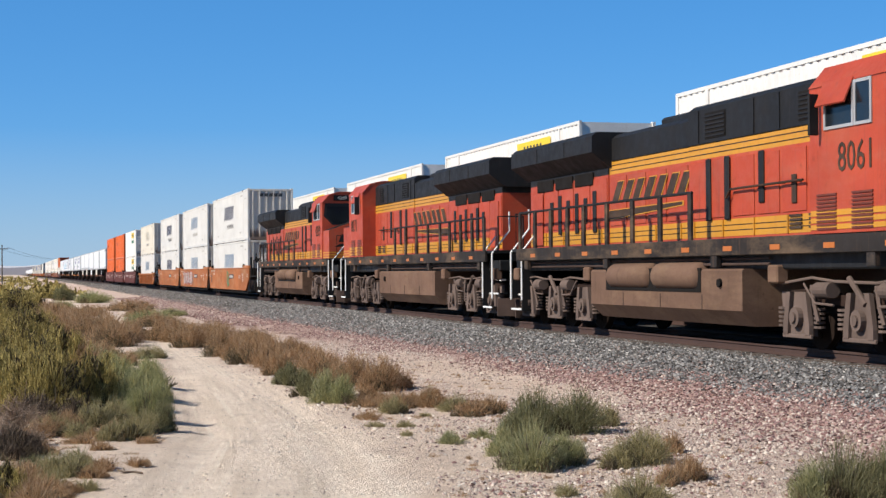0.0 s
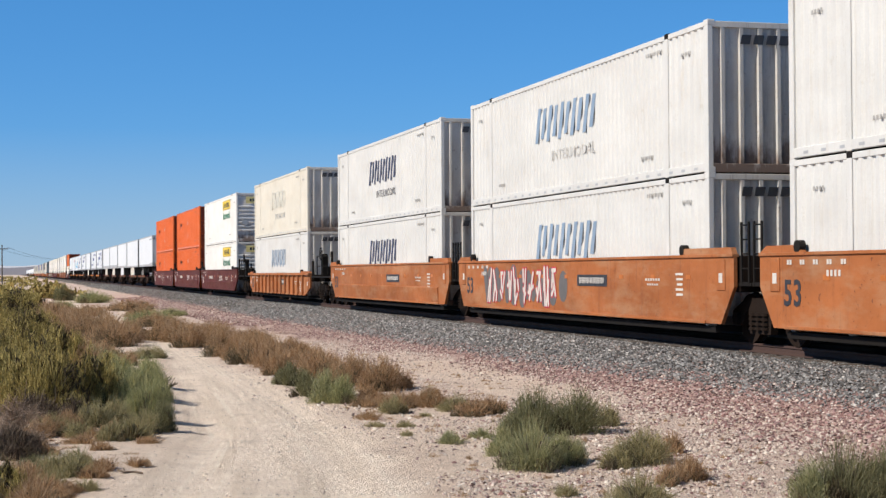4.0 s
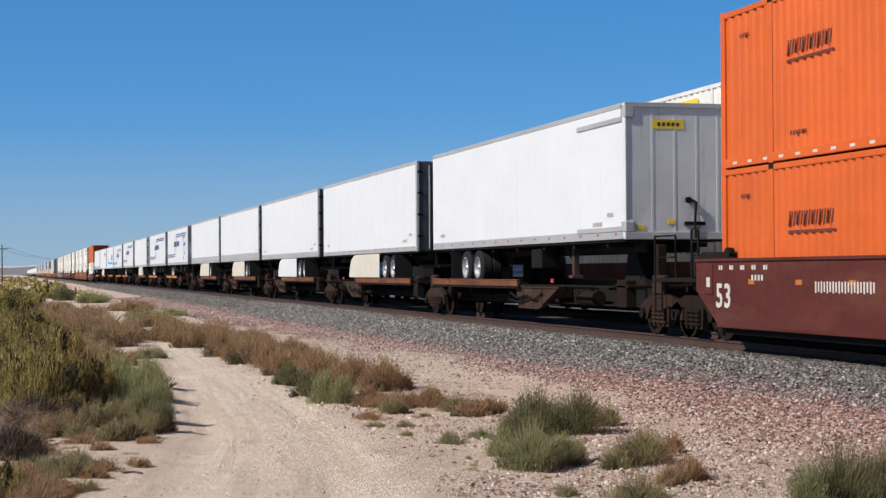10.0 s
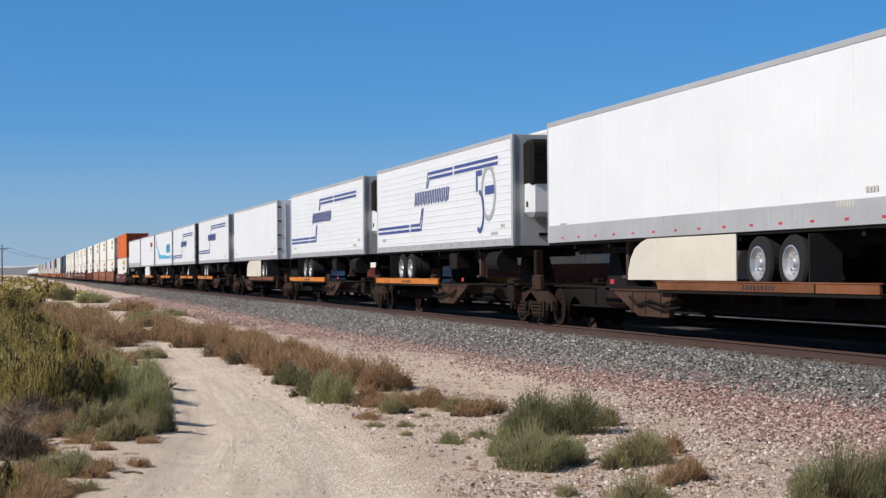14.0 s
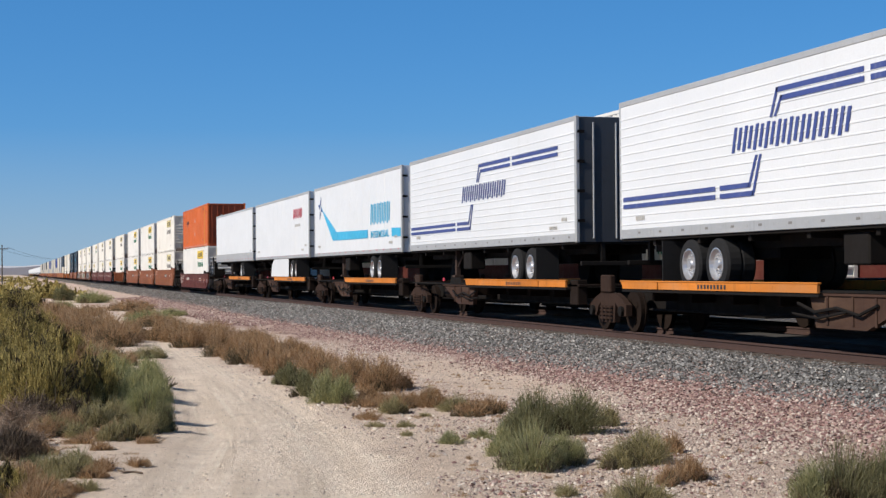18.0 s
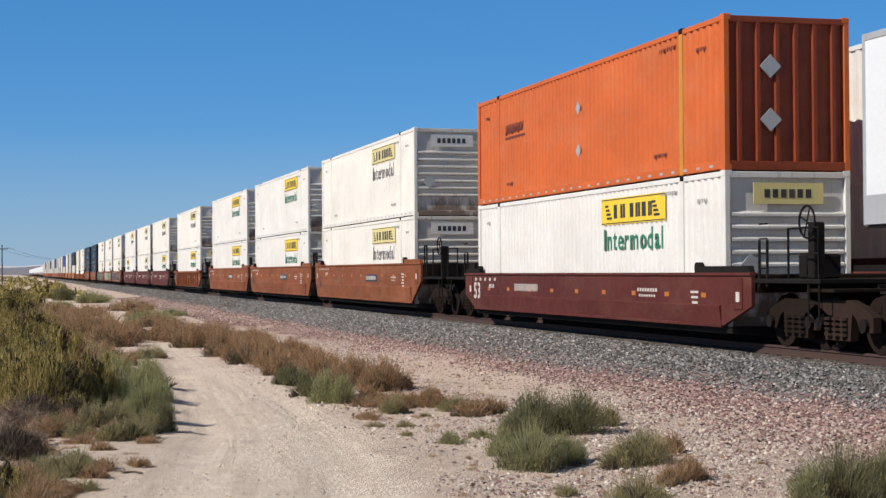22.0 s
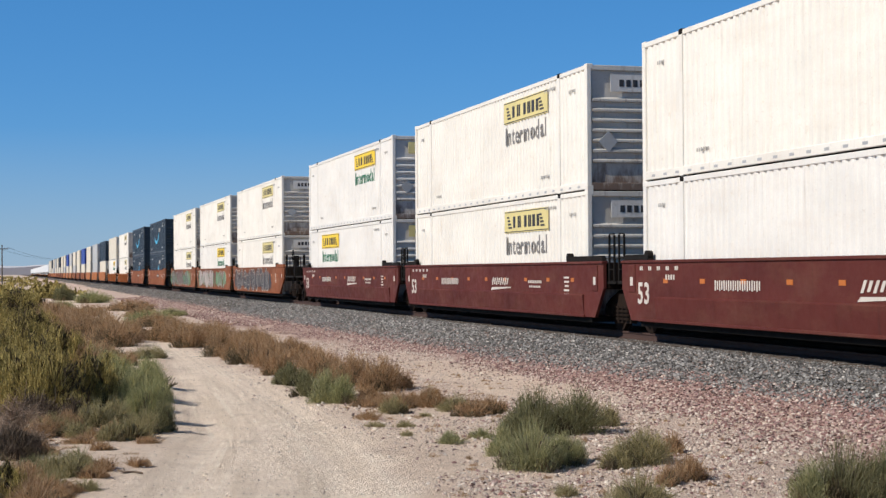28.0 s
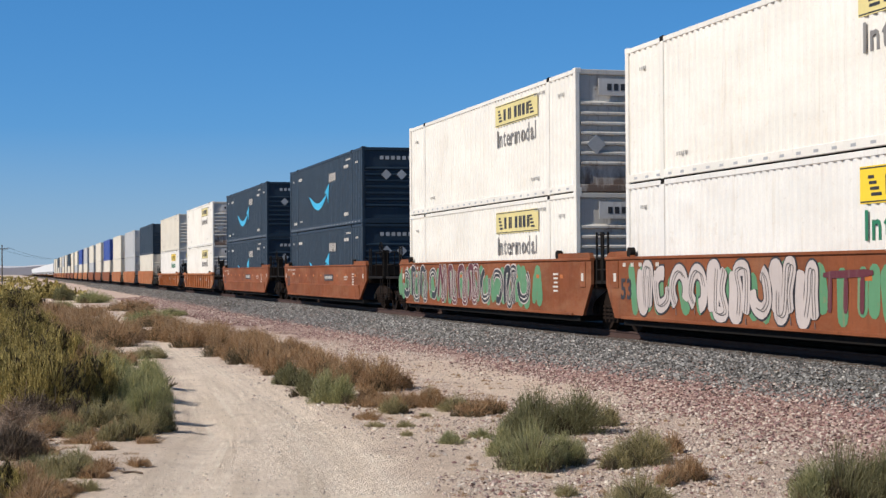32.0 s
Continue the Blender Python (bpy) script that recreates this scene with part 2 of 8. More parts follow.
# ---- geometry helpers ----
class Geo:
    """Collects vertices and faces for one mesh."""

    def __init__(self):
        self.v, self.f, self.m = [], [], []

    def add(self, verts, faces, m=0):
        k = len(self.v)
        self.v.extend(verts)
        self.f.extend([tuple(i + k for i in f) for f in faces])
        self.m.extend([m] * len(faces))
        return self

    def box(self, x0, x1, y0, y1, z0, z1, m=0, b=0.0):
        if b <= 0:
            v = [(x, y, z) for z in (z0, z1) for y in (y0, y1) for x in (x0, x1)]
            f = [(0, 2, 3, 1), (4, 5, 7, 6), (0, 1, 5, 4), (2, 6, 7, 3), (0, 4, 6, 2), (1, 3, 7, 5)]
            return self.add(v, f, m)
        b = min(b, (x1 - x0) * 0.45, (y1 - y0) * 0.45, (z1 - z0) * 0.45)
        bm = bmesh.new()
        bmesh.ops.create_cube(bm, size=1.0)
        for q in bm.verts:
            q.co = (x0 + (q.co.x + 0.5) * (x1 - x0), y0 + (q.co.y + 0.5) * (y1 - y0), z0 + (q.co.z + 0.5) * (z1 - z0))
        bmesh.ops.bevel(bm, geom=bm.edges[:], offset=b, segments=1, affect="EDGES")
        self.add([tuple(q.co) for q in bm.verts], [tuple(q.index for q in p.verts) for p in bm.faces], m)
        bm.free()
        return self

    def prism(self, poly, axis, a, b, m=0):
        """A polygon of (u, w) pairs pushed from a to b along an axis: x takes (y, z), y takes (x, z), z takes (x, y)."""
        def at(u, w, d):
            return {"x": (d, u, w), "y": (u, d, w), "z": (u, w, d)}[axis]
        n = len(poly)
        v = [at(u, w, a) for u, w in poly] + [at(u, w, b) for u, w in poly]
        f = [tuple(range(n)), tuple(range(2 * n - 1, n - 1, -1))]
        f += [(i, i + n, (i + 1) % n + n, (i + 1) % n) for i in range(n)]
        return self.add(v, f, m)

    def cyl(self, c, axis, r, half, n=16, r2=None, m=0):
        """A cylinder (or cone) about an axis through c."""
        r2 = r if r2 is None else r2
        ring = [(math.cos(2 * math.pi * i / n), math.sin(2 * math.pi * i / n)) for i in range(n)]
        def at(u, w, d):
            q = {"x": (d, u, w), "y": (u, d, w), "z": (u, w, d)}[axis]
            return (c[0] + q[0], c[1] + q[1], c[2] + q[2])
        v = [at(r * u, r * w, -half) for u, w in ring] + [at(r2 * u, r2 * w, half) for u, w in ring]
        f = [tuple(range(n)), tuple(range(2 * n - 1, n - 1, -1))]
        f += [(i, i + n, (i + 1) % n + n, (i + 1) % n) for i in range(n)]
        return self.add(v, f, m)

    def tube(self, pts, r, n=6, m=0):
        """A round bar through the points."""
        pts = [Vector(q) for q in pts]
        rings = []
        for i, q in enumerate(pts):
            d = (pts[min(i + 1, len(pts) - 1)] - pts[max(i - 1, 0)]).normalized()
            side = d.cross(Vector((0.31, 0.17, 0.93))).normalized()
            up = side.cross(d)
            rings.append([q + r * (math.cos(2 * math.pi * k / n) * side + math.sin(2 * math.pi * k / n) * up) for k in range(n)])
        v = [tuple(q) for ring in rings for q in ring]
        f = [(i * n + k, i * n + (k + 1) % n, (i + 1) * n + (k + 1) % n, (i + 1) * n + k) for i in range(len(pts) - 1) for k in range(n)]
        f += [tuple(range(n - 1, -1, -1)), tuple(range((len(pts) - 1) * n, len(pts) * n))]
        return self.add(v, f, m)

    def mesh(self, name, smooth=False):
        me = bpy.data.meshes.new(name)
        me.from_pydata(self.v, [], self.f)
        me.polygons.foreach_set("material_index", self.m)
        if len(self.f) < 4000:
            bm = bmesh.new()
            bm.from_mesh(me)
            bmesh.ops.recalc_face_normals(bm, faces=bm.faces[:])
            bm.to_mesh(me)
            bm.free()
        if smooth:
            me.shade_smooth()
        return me


def part(name, geo, material, parent, label="", smooth=False):
    """Links a mesh as one object under a thing or a part."""
    me = geo.mesh(name, smooth) if isinstance(geo, Geo) else geo
    if not me.materials:
        for q in (material if isinstance(material, (list, tuple)) else [material]):
            me.materials.append(q)
    ob = new(name, me)
    ob.parent = parent
    if label:
        tagged(ob, label)
    return ob


def thing(name, label, category, group="", kind=""):
    return tagged(new(name), label, category, group, kind)


def letters(text, size, weight=0.0, spacing=1.0):
    """Flat letters as a mesh in the xz plane that reads from the -x side when turned; returns a mesh lying in (y, z), facing -x."""
    cu = bpy.data.curves.new("letters", "FONT")
    cu.body, cu.size, cu.align_x, cu.align_y, cu.extrude, cu.resolution_u = text, size, "CENTER", "CENTER", 0.004, 2
    cu.offset, cu.space_character = weight, spacing
    ob = new("letters", cu)
    me = bpy.data.meshes.new_from_object(ob.evaluated_get(bpy.context.evaluated_depsgraph_get()))
    bpy.data.objects.remove(ob)
    me.transform(Matrix(((0, 0, -1, 0), (-1, 0, 0, 0), (0, 1, 0, 0), (0, 0, 0, 1))))
    return me

# ---- rolling stock: containers ----
LC, WC, HC = 16.154, 2.591, 2.896      # a 53 foot container
HW = WC / 2


def waves(geo, y0, y1, z0, z1, x, depth, count, m=0):
    """A corrugated sheet in the plane x, folded in by depth (a signed step along x)."""
    step = (y1 - y0) / count
    ys = []
    for i in range(count):
        a = y0 + i * step
        ys += [(a, 0), (a + 0.36 * step, 0), (a + 0.53 * step, 1), (a + 0.83 * step, 1)]
    ys.append((y1, 0))
    v = [(x + depth * k, y, z) for y, k in ys for z in (z0, z1)]
    f = [(2 * i, 2 * i + 2, 2 * i + 3, 2 * i + 1) for i in range(len(ys) - 1)]
    geo.add(v, f, m)


def bars(geo, x, y, z, wide, tall, count, slant=0.0, gap=0.28, m=0):
    """A row of plain slanted blocks that stands for a painted name, centred at y, z; it starts at the +y end."""
    step = wide / count
    for i in range(count):
        a = y + wide / 2 - i * step
        b = a - step * (1 - gap)
        z0, z1 = z - tall / 2, z + tall / 2
        s = slant * tall / 2
        geo.prism([(a + s, z0), (b + s, z0), (b - s, z1), (a - s, z1)], "x", x - 0.005, x, m)


def blocks(geo, x, y, z, wide, tall, count, slant=0.0, gap=0.26, line=0.34, m=0):
    """A row of plain bars, two for each character, that stands for a painted name, centred at y, z; it starts at the +y end."""
    step = wide / count
    for i in range(count):
        a = y + wide / 2 - i * step
        b = a - step * (1 - gap)
        z0, z1, s = z - tall / 2, z + tall / 2, slant
        w, e = (a - b) * line, tall * 0.10
        lean = lambda u, v: (u - s * (v - z), v)
        for u0, u1, v0, v1 in ((a, a - w, z0, z1), (b + w, b, z0 + e, z1 - e * 0.4)):
            geo.prism([lean(u0, v0), lean(u1, v0), lean(u1, v1), lean(u0, v1)], "x", x - 0.005, x, m)


WORD_INTERMODAL = letters("Intermodal", 0.66, 0.010, 1.16)
WORD_CAPS = letters("INTERMODAL", 0.36, 0.004, 1.1)
WORD_53 = letters("53", 0.62, 0.012, 1.1)


def word(name, mesh, material, parent, x, y, z, label="", squeeze=1.0):
    me = mesh.copy()
    me.transform(Matrix.Translation((x, y, z)) @ Matrix.Diagonal((1, squeeze, 1, 1)))
    me.materials.clear()
    me.materials.append(material)
    return part(name, me, material, parent, label)


def container(style, body, label, end="ribs", end_mat=None, ribs=58, group="containers on the train"):
    """A 53 foot container: origin at the middle of its near lower edge, length along +y."""
    end_mat = end_mat or body
    t = thing("container", label, "container", group)
    for sx, name in ((-1, "side_panel"), (1, "side_panel")):
        g = Geo()
        x = sx * (HW - 0.012)
        for a, b, n in ((0.10, 1.882, 6), (2.078, LC - 2.078, ribs - 12), (LC - 1.882, LC - 0.10, 6)):
            waves(g, a, b, 0.17, HC - 0.10, x, -sx * 0.036, n)
        part(name, g, body, t)
    part("roof", Geo().box(-HW + 0.03, HW - 0.03, 0.05, LC - 0.05, HC - 0.07, HC - 0.03), body, t)
    part("floor", Geo().box(-HW + 0.03, HW - 0.03, 0.05, LC - 0.05, 0.06, 0.14), DARK, t)
    for sx in (-1, 1):
        a, b = sorted((sx * HW, sx * (HW - 0.07)))
        part("top_rail", Geo().box(a, b, 0.09, LC - 0.09, HC - 0.11, HC - 0.005, b=0.01), body, t)
        g = Geo().box(a, b, 0.09, LC - 0.09, 0.02, 0.19, b=0.01)
        bottom = part("bottom_rail", g, body, t)
        g = Geo()
        for k in range(26):
            y = 0.5 + k * 0.6
            g.box(sx * HW - 0.004 if sx < 0 else sx * HW, sx * HW if sx < 0 else sx * HW + 0.004, y, y + 0.16, 0.07, 0.12)
        tagged(part("reflective_tape", g, INK_WHITE if body is ORANGE else GALV, bottom), kind="stuff")
    for y in (0.0, 1.90, LC - 2.06, LC - 0.16):
        for sx in ((-1, 1) if y in (0.0, LC - 0.16) else (-1,)):
            a, b = sorted((sx * (HW + 0.004), sx * (HW - 0.11)))
            post = part("post", Geo().box(a, b, y, y + 0.16, 0.0, HC - 0.012, b=0.012), LOCO_YELLOW if style == "orange_far" and y == 1.90 else body, t)
    for y in (-0.004, 1.87, LC - 2.09, LC - 0.19):
        for sx in (-1, 1):
            for z in ((-0.006, HC - 0.10) if y < 1 and sx < 0 else (HC - 0.10,)):
                a, b = sorted((sx * (HW + 0.008), sx * (HW - 0.15)))
                part("corner_casting", Geo().box(a, b, y, y + 0.19, z, z + 0.118, b=0.012), DARK if 1 < y < LC - 1 else body, t)
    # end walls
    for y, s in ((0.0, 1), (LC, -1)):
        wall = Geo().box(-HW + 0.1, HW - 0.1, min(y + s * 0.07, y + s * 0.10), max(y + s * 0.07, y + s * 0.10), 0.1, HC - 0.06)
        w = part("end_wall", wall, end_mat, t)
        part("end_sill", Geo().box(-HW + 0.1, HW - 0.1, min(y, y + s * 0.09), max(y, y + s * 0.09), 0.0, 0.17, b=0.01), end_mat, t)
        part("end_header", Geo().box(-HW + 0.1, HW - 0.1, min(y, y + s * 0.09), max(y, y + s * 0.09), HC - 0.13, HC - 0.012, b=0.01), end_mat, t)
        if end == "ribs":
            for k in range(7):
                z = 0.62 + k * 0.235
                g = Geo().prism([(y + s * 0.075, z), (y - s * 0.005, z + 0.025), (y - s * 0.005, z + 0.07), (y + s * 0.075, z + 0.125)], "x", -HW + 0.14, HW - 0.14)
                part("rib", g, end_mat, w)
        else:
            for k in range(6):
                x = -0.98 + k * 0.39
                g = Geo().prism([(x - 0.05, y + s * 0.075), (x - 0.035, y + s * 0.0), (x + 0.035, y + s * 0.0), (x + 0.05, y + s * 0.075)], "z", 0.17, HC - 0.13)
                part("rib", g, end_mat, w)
    x = -HW + 0.008
    if style in ("yellow_sign", "yellow_sign_faded", "yellow_sign_rear"):
        yc = 4.6 if style != "yellow_sign_rear" else LC - 4.75
        plate = part("sign", Geo().box(x - 0.004, x, yc - 1.8, yc + 1.8, 2.06, 2.64), SIGN_YELLOW if style != "yellow_sign_faded" else SIGN_FADED, t, "yellow rectangular sign with dark lettering blocks")
        g = Geo()
        for k, (wd, at) in enumerate(((0.24, 0.92), (0.30, 0.50), (0.26, -0.02), (0.28, -0.36), (0.28, -0.70), (0.22, -1.02))):
            bars(g, x - 0.005, yc + at, 2.34, wd, 0.30, 2 if k % 2 else 1, 0.0, 0.22)
        for yy in (1.25, -1.42):
            for k in range(4):
                bars(g, x - 0.005, yc + yy + 0.06 * k, 2.20 + 0.09 * k, 0.42 - 0.06 * k, 0.05, 1)
        g.box(x - 0.009, x - 0.004, yc - 1.78, yc + 1.78, 2.60, 2.62).box(x - 0.009, x - 0.004, yc - 1.78, yc + 1.78, 2.08, 2.10)
        tagged(part("sign_print", g, INK, plate), kind="stuff")
        word("lettering", WORD_INTERMODAL, INK_GREEN if style != "yellow_sign_faded" else INK_GREY, t, x, yc, 1.70, "dark green lettering")
        part("placard_holder", Geo().prism([(-1.02, 1.12), (-0.78, 0.88), (-0.54, 1.12), (-0.78, 1.36)], "y", -0.016, 0.03), GALV, t)
        g = Geo().box(-0.72, 0.72, -0.010, -0.004 + 0.012, HC - 0.62, HC - 0.22)
        nameplate = part("nameplate", g, END_GREY if style == "yellow_sign_faded" else SIGN_FADED, t)
        g = Geo()
        for k in range(6):
            g.box(-0.50 + k * 0.17, -0.39 + k * 0.17, -0.016, -0.010, HC - 0.50, HC - 0.34)
        part("nameplate_print", g, INK, nameplate)
    elif style in ("slanted", "slanted_faded", "slanted_pale"):
        ink = {"slanted": INK_NAVY, "slanted_faded": INK_STEEL, "slanted_pale": INK_PALE}[style]
        g = Geo()
        blocks(g, x, 8.05, HC - 1.12, 4.3, 0.86, 5, 0.32)
        tagged(part("painted_name", g, ink, t, "slanted painted name blocks"), kind="stuff")
        word("lettering", WORD_CAPS, INK_FADED if style != "slanted" else INK_GREY, t, x, 7.6, HC - 1.95, "", 1.25)
        g = Geo()
        for k in range(5):
            g.prism([(-0.62 + k * 0.27, HC - 0.44), (-0.42 + k * 0.27, HC - 0.44), (-0.38 + k * 0.27, HC - 0.26), (-0.58 + k * 0.27, HC - 0.26)], "y", 0.0 - 0.004, 0.0)
        part("end_name", g, INK, t)
    elif style in ("orange", "orange_far"):
        g = Geo()
        blocks(g, x, LC - 3.4, HC - 0.98, 1.55, 0.26, 9, 0.2)
        g.box(x - 0.005, x, LC - 4.2, LC - 2.6, HC - 1.23, HC - 1.18)
        tagged(part("painted_name", g, INK_BROWN, t, "small dark painted name blocks"), kind="stuff")
        g = Geo()
        for z in (0.95, 1.95):
            g.prism([(7.9 - 0.17, z), (7.9, z - 0.17), (7.9 + 0.17, z), (7.9, z + 0.17)], "x", x - 0.004, x)
            g.prism([(-0.35 - 0.22, z), (-0.35, z - 0.22), (-0.35 + 0.22, z), (-0.35, z + 0.22)], "y", -0.012, 0.012)
        part("placard_holder", g, GALV, t)
    elif style == "navy":
        g = Geo()
        low, top = [], []
        for k in range(15):
            u = k / 14
            y = 11.2 - 4.2 * u
            z = 1.55 - 0.62 * math.sin(math.pi * min(1.0, u * 0.88 + 0.02)) + 0.10 * u * u
            low.append((y, z - 0.13 * math.sin(math.pi * u) ** 0.6))
            top.append((y, z + 0.17 * math.sin(math.pi * u) ** 0.6))
        for k in range(14):
            g.prism([low[k], low[k + 1], top[k + 1], top[k]], "x", x - 0.005, x)
        g.prism([(7.5, 1.50), (6.55, 1.86), (6.75, 1.02), (6.98, 1.42)], "x", x - 0.007, x)
        part("curved_stripe", g, INK_CYAN, t, "light blue curved stripe")
        g = Geo()
        blocks(g, x, 5.8, 2.08, 1.45, 0.36, 4, 0.0)
        for a, b in ((3.0, 2.34), (13.4, 2.38), (3.0, 0.44), (14.6, 0.40)):
            bars(g, x, a, b, 0.9, 0.12, 5)
        tagged(part("painted_mark", g, INK_WHITE, t, "white painted marks"), kind="stuff")
        for k in (-0.35, 0.25):
            part("placard_holder", Geo().prism([(k - 0.2, 1.85), (k, 1.65), (k + 0.2, 1.85), (k, 2.05)], "y", -0.012, 0.012), GALV, t)
        g = Geo()
        for k in range(6):
            g.box(-0.6 + 0.22 * k, -0.46 + 0.22 * k, -0.008, 0.0, 2.42, 2.56)
        part("end_name", g, GREY, t, "dull grey name blocks on the end")
    # small marks at both ends of the side
    g = Geo()
    for a, b, c in ((1.0, 2.38, 5), (LC - 1.0, 2.38, 4), (2.6, HC - 0.30, 9), (3.0, 0.48, 7), (LC - 3.0, 0.46, 6)):
        bars(g, x, a, b, 0.10 * c, 0.075, c, 0, 0.45)
    tagged(part("stencil_mark", g, INK_WHITE if body in (NAVY, BLUE) else INK_BROWN if style[:6] == "orange" else INK_STENCIL, t), kind="stuff")
    return t


SIGN_FADED = paint("faded_yellow_sign_film", (0.68, 0.58, 0.25), (0.6, 0.55, 0.4), 0.4, 0.5)
INK_GREY = paint("grey_sign_ink", (0.20, 0.19, 0.18), (0.45, 0.42, 0.36), 0.4, 0.5)
INK_STENCIL = paint("worn_grey_stencil_ink", (0.36, 0.345, 0.32), (0.55, 0.52, 0.46), 0.5, 0.5)
INK_STEEL = paint("faded_blue_sign_ink", (0.22, 0.30, 0.40), (0.5, 0.5, 0.5), 0.5, 0.5)
INK_PALE = paint("bleached_sign_ink", (0.66, 0.64, 0.55), (0.72, 0.68, 0.58), 0.4, 0.5)

# ---- rolling stock: trucks and wheels ----
WHEELS = []     # every wheel set, to be turned later


def wheelset(parent, x, y, z, r):
    """Two wheels and an axle; the offset sits in the parent inverse, so that the turn alone is keyed."""
    g = Geo().cyl((0, 0, 0), "x", 0.085, 0.80, 10)
    for s in (-1, 1):
        g.cyl((s * 0.755, 0, 0), "x", r, 0.055, 28).cyl((s * 0.70, 0, 0), "x", r + 0.028, 0.018, 28)
        g.cyl((s * 0.80, 0, 0), "x", r * 0.30, 0.06, 14)
        for k in range(4):
            a = math.pi * k / 2
            g.box(s * 0.815 - 0.01, s * 0.815 + 0.01, r * 0.55 * math.cos(a) - 0.05, r * 0.55 * math.cos(a) + 0.05, r * 0.55 * math.sin(a) - 0.05, r * 0.55 * math.sin(a) + 0.05)
    w = part("wheel_set", g, RUST, parent)
    w.matrix_parent_inverse = Matrix.Translation((x, y, z))
    WHEELS.append((w, r))
    return w


def truck(parent, y, r=0.457, base=1.78, cast=None):
    """A two-axle freight truck centred at y."""
    cast = cast or RUST
    t = part("truck", Geo().box(-1.0, 1.0, y - 0.2, y + 0.2, r + 0.02, r + 0.30, b=0.03), DARK, parent)
    for s in (-1, 1):
        xx = s * 1.0
        h = base / 2
        g = Geo()
        prof = [(-h - 0.22, r - 0.10), (-h - 0.22, r + 0.14), (-h + 0.12, r + 0.30), (-0.42, r + 0.40), (0.42, r + 0.40), (h - 0.12, r + 0.30),
                (h + 0.22, r + 0.14), (h + 0.22, r - 0.10), (h - 0.16, r - 0.12), (h - 0.30, r + 0.10), (0.46, r + 0.18), (0.40, r - 0.26), (-0.40, r - 0.26),
                (-0.46, r + 0.18), (-h + 0.30, r + 0.10), (-h + 0.16, r - 0.12)]
        g.prism([(y + a, b) for a, b in prof], "x", xx - 0.07, xx + 0.07)
        f = part("side_frame", g, cast, t)
        g = Geo()
        for k in (-0.24, 0.0, 0.24):
            for q in range(4):
                g.cyl((xx + s * 0.075, y + k, r - 0.16 + q * 0.085), "z", 0.095, 0.024, 10)
        part("spring_nest", g, cast, f)
        for a in (-h, h):
            part("bearing_cap", Geo().cyl((xx + s * 0.09, y + a, r), "x", 0.11, 0.05, 12), DARK, f)
    for a in (-base / 2, base / 2):
        wheelset(t, 0, y + a, r, r)
    return t


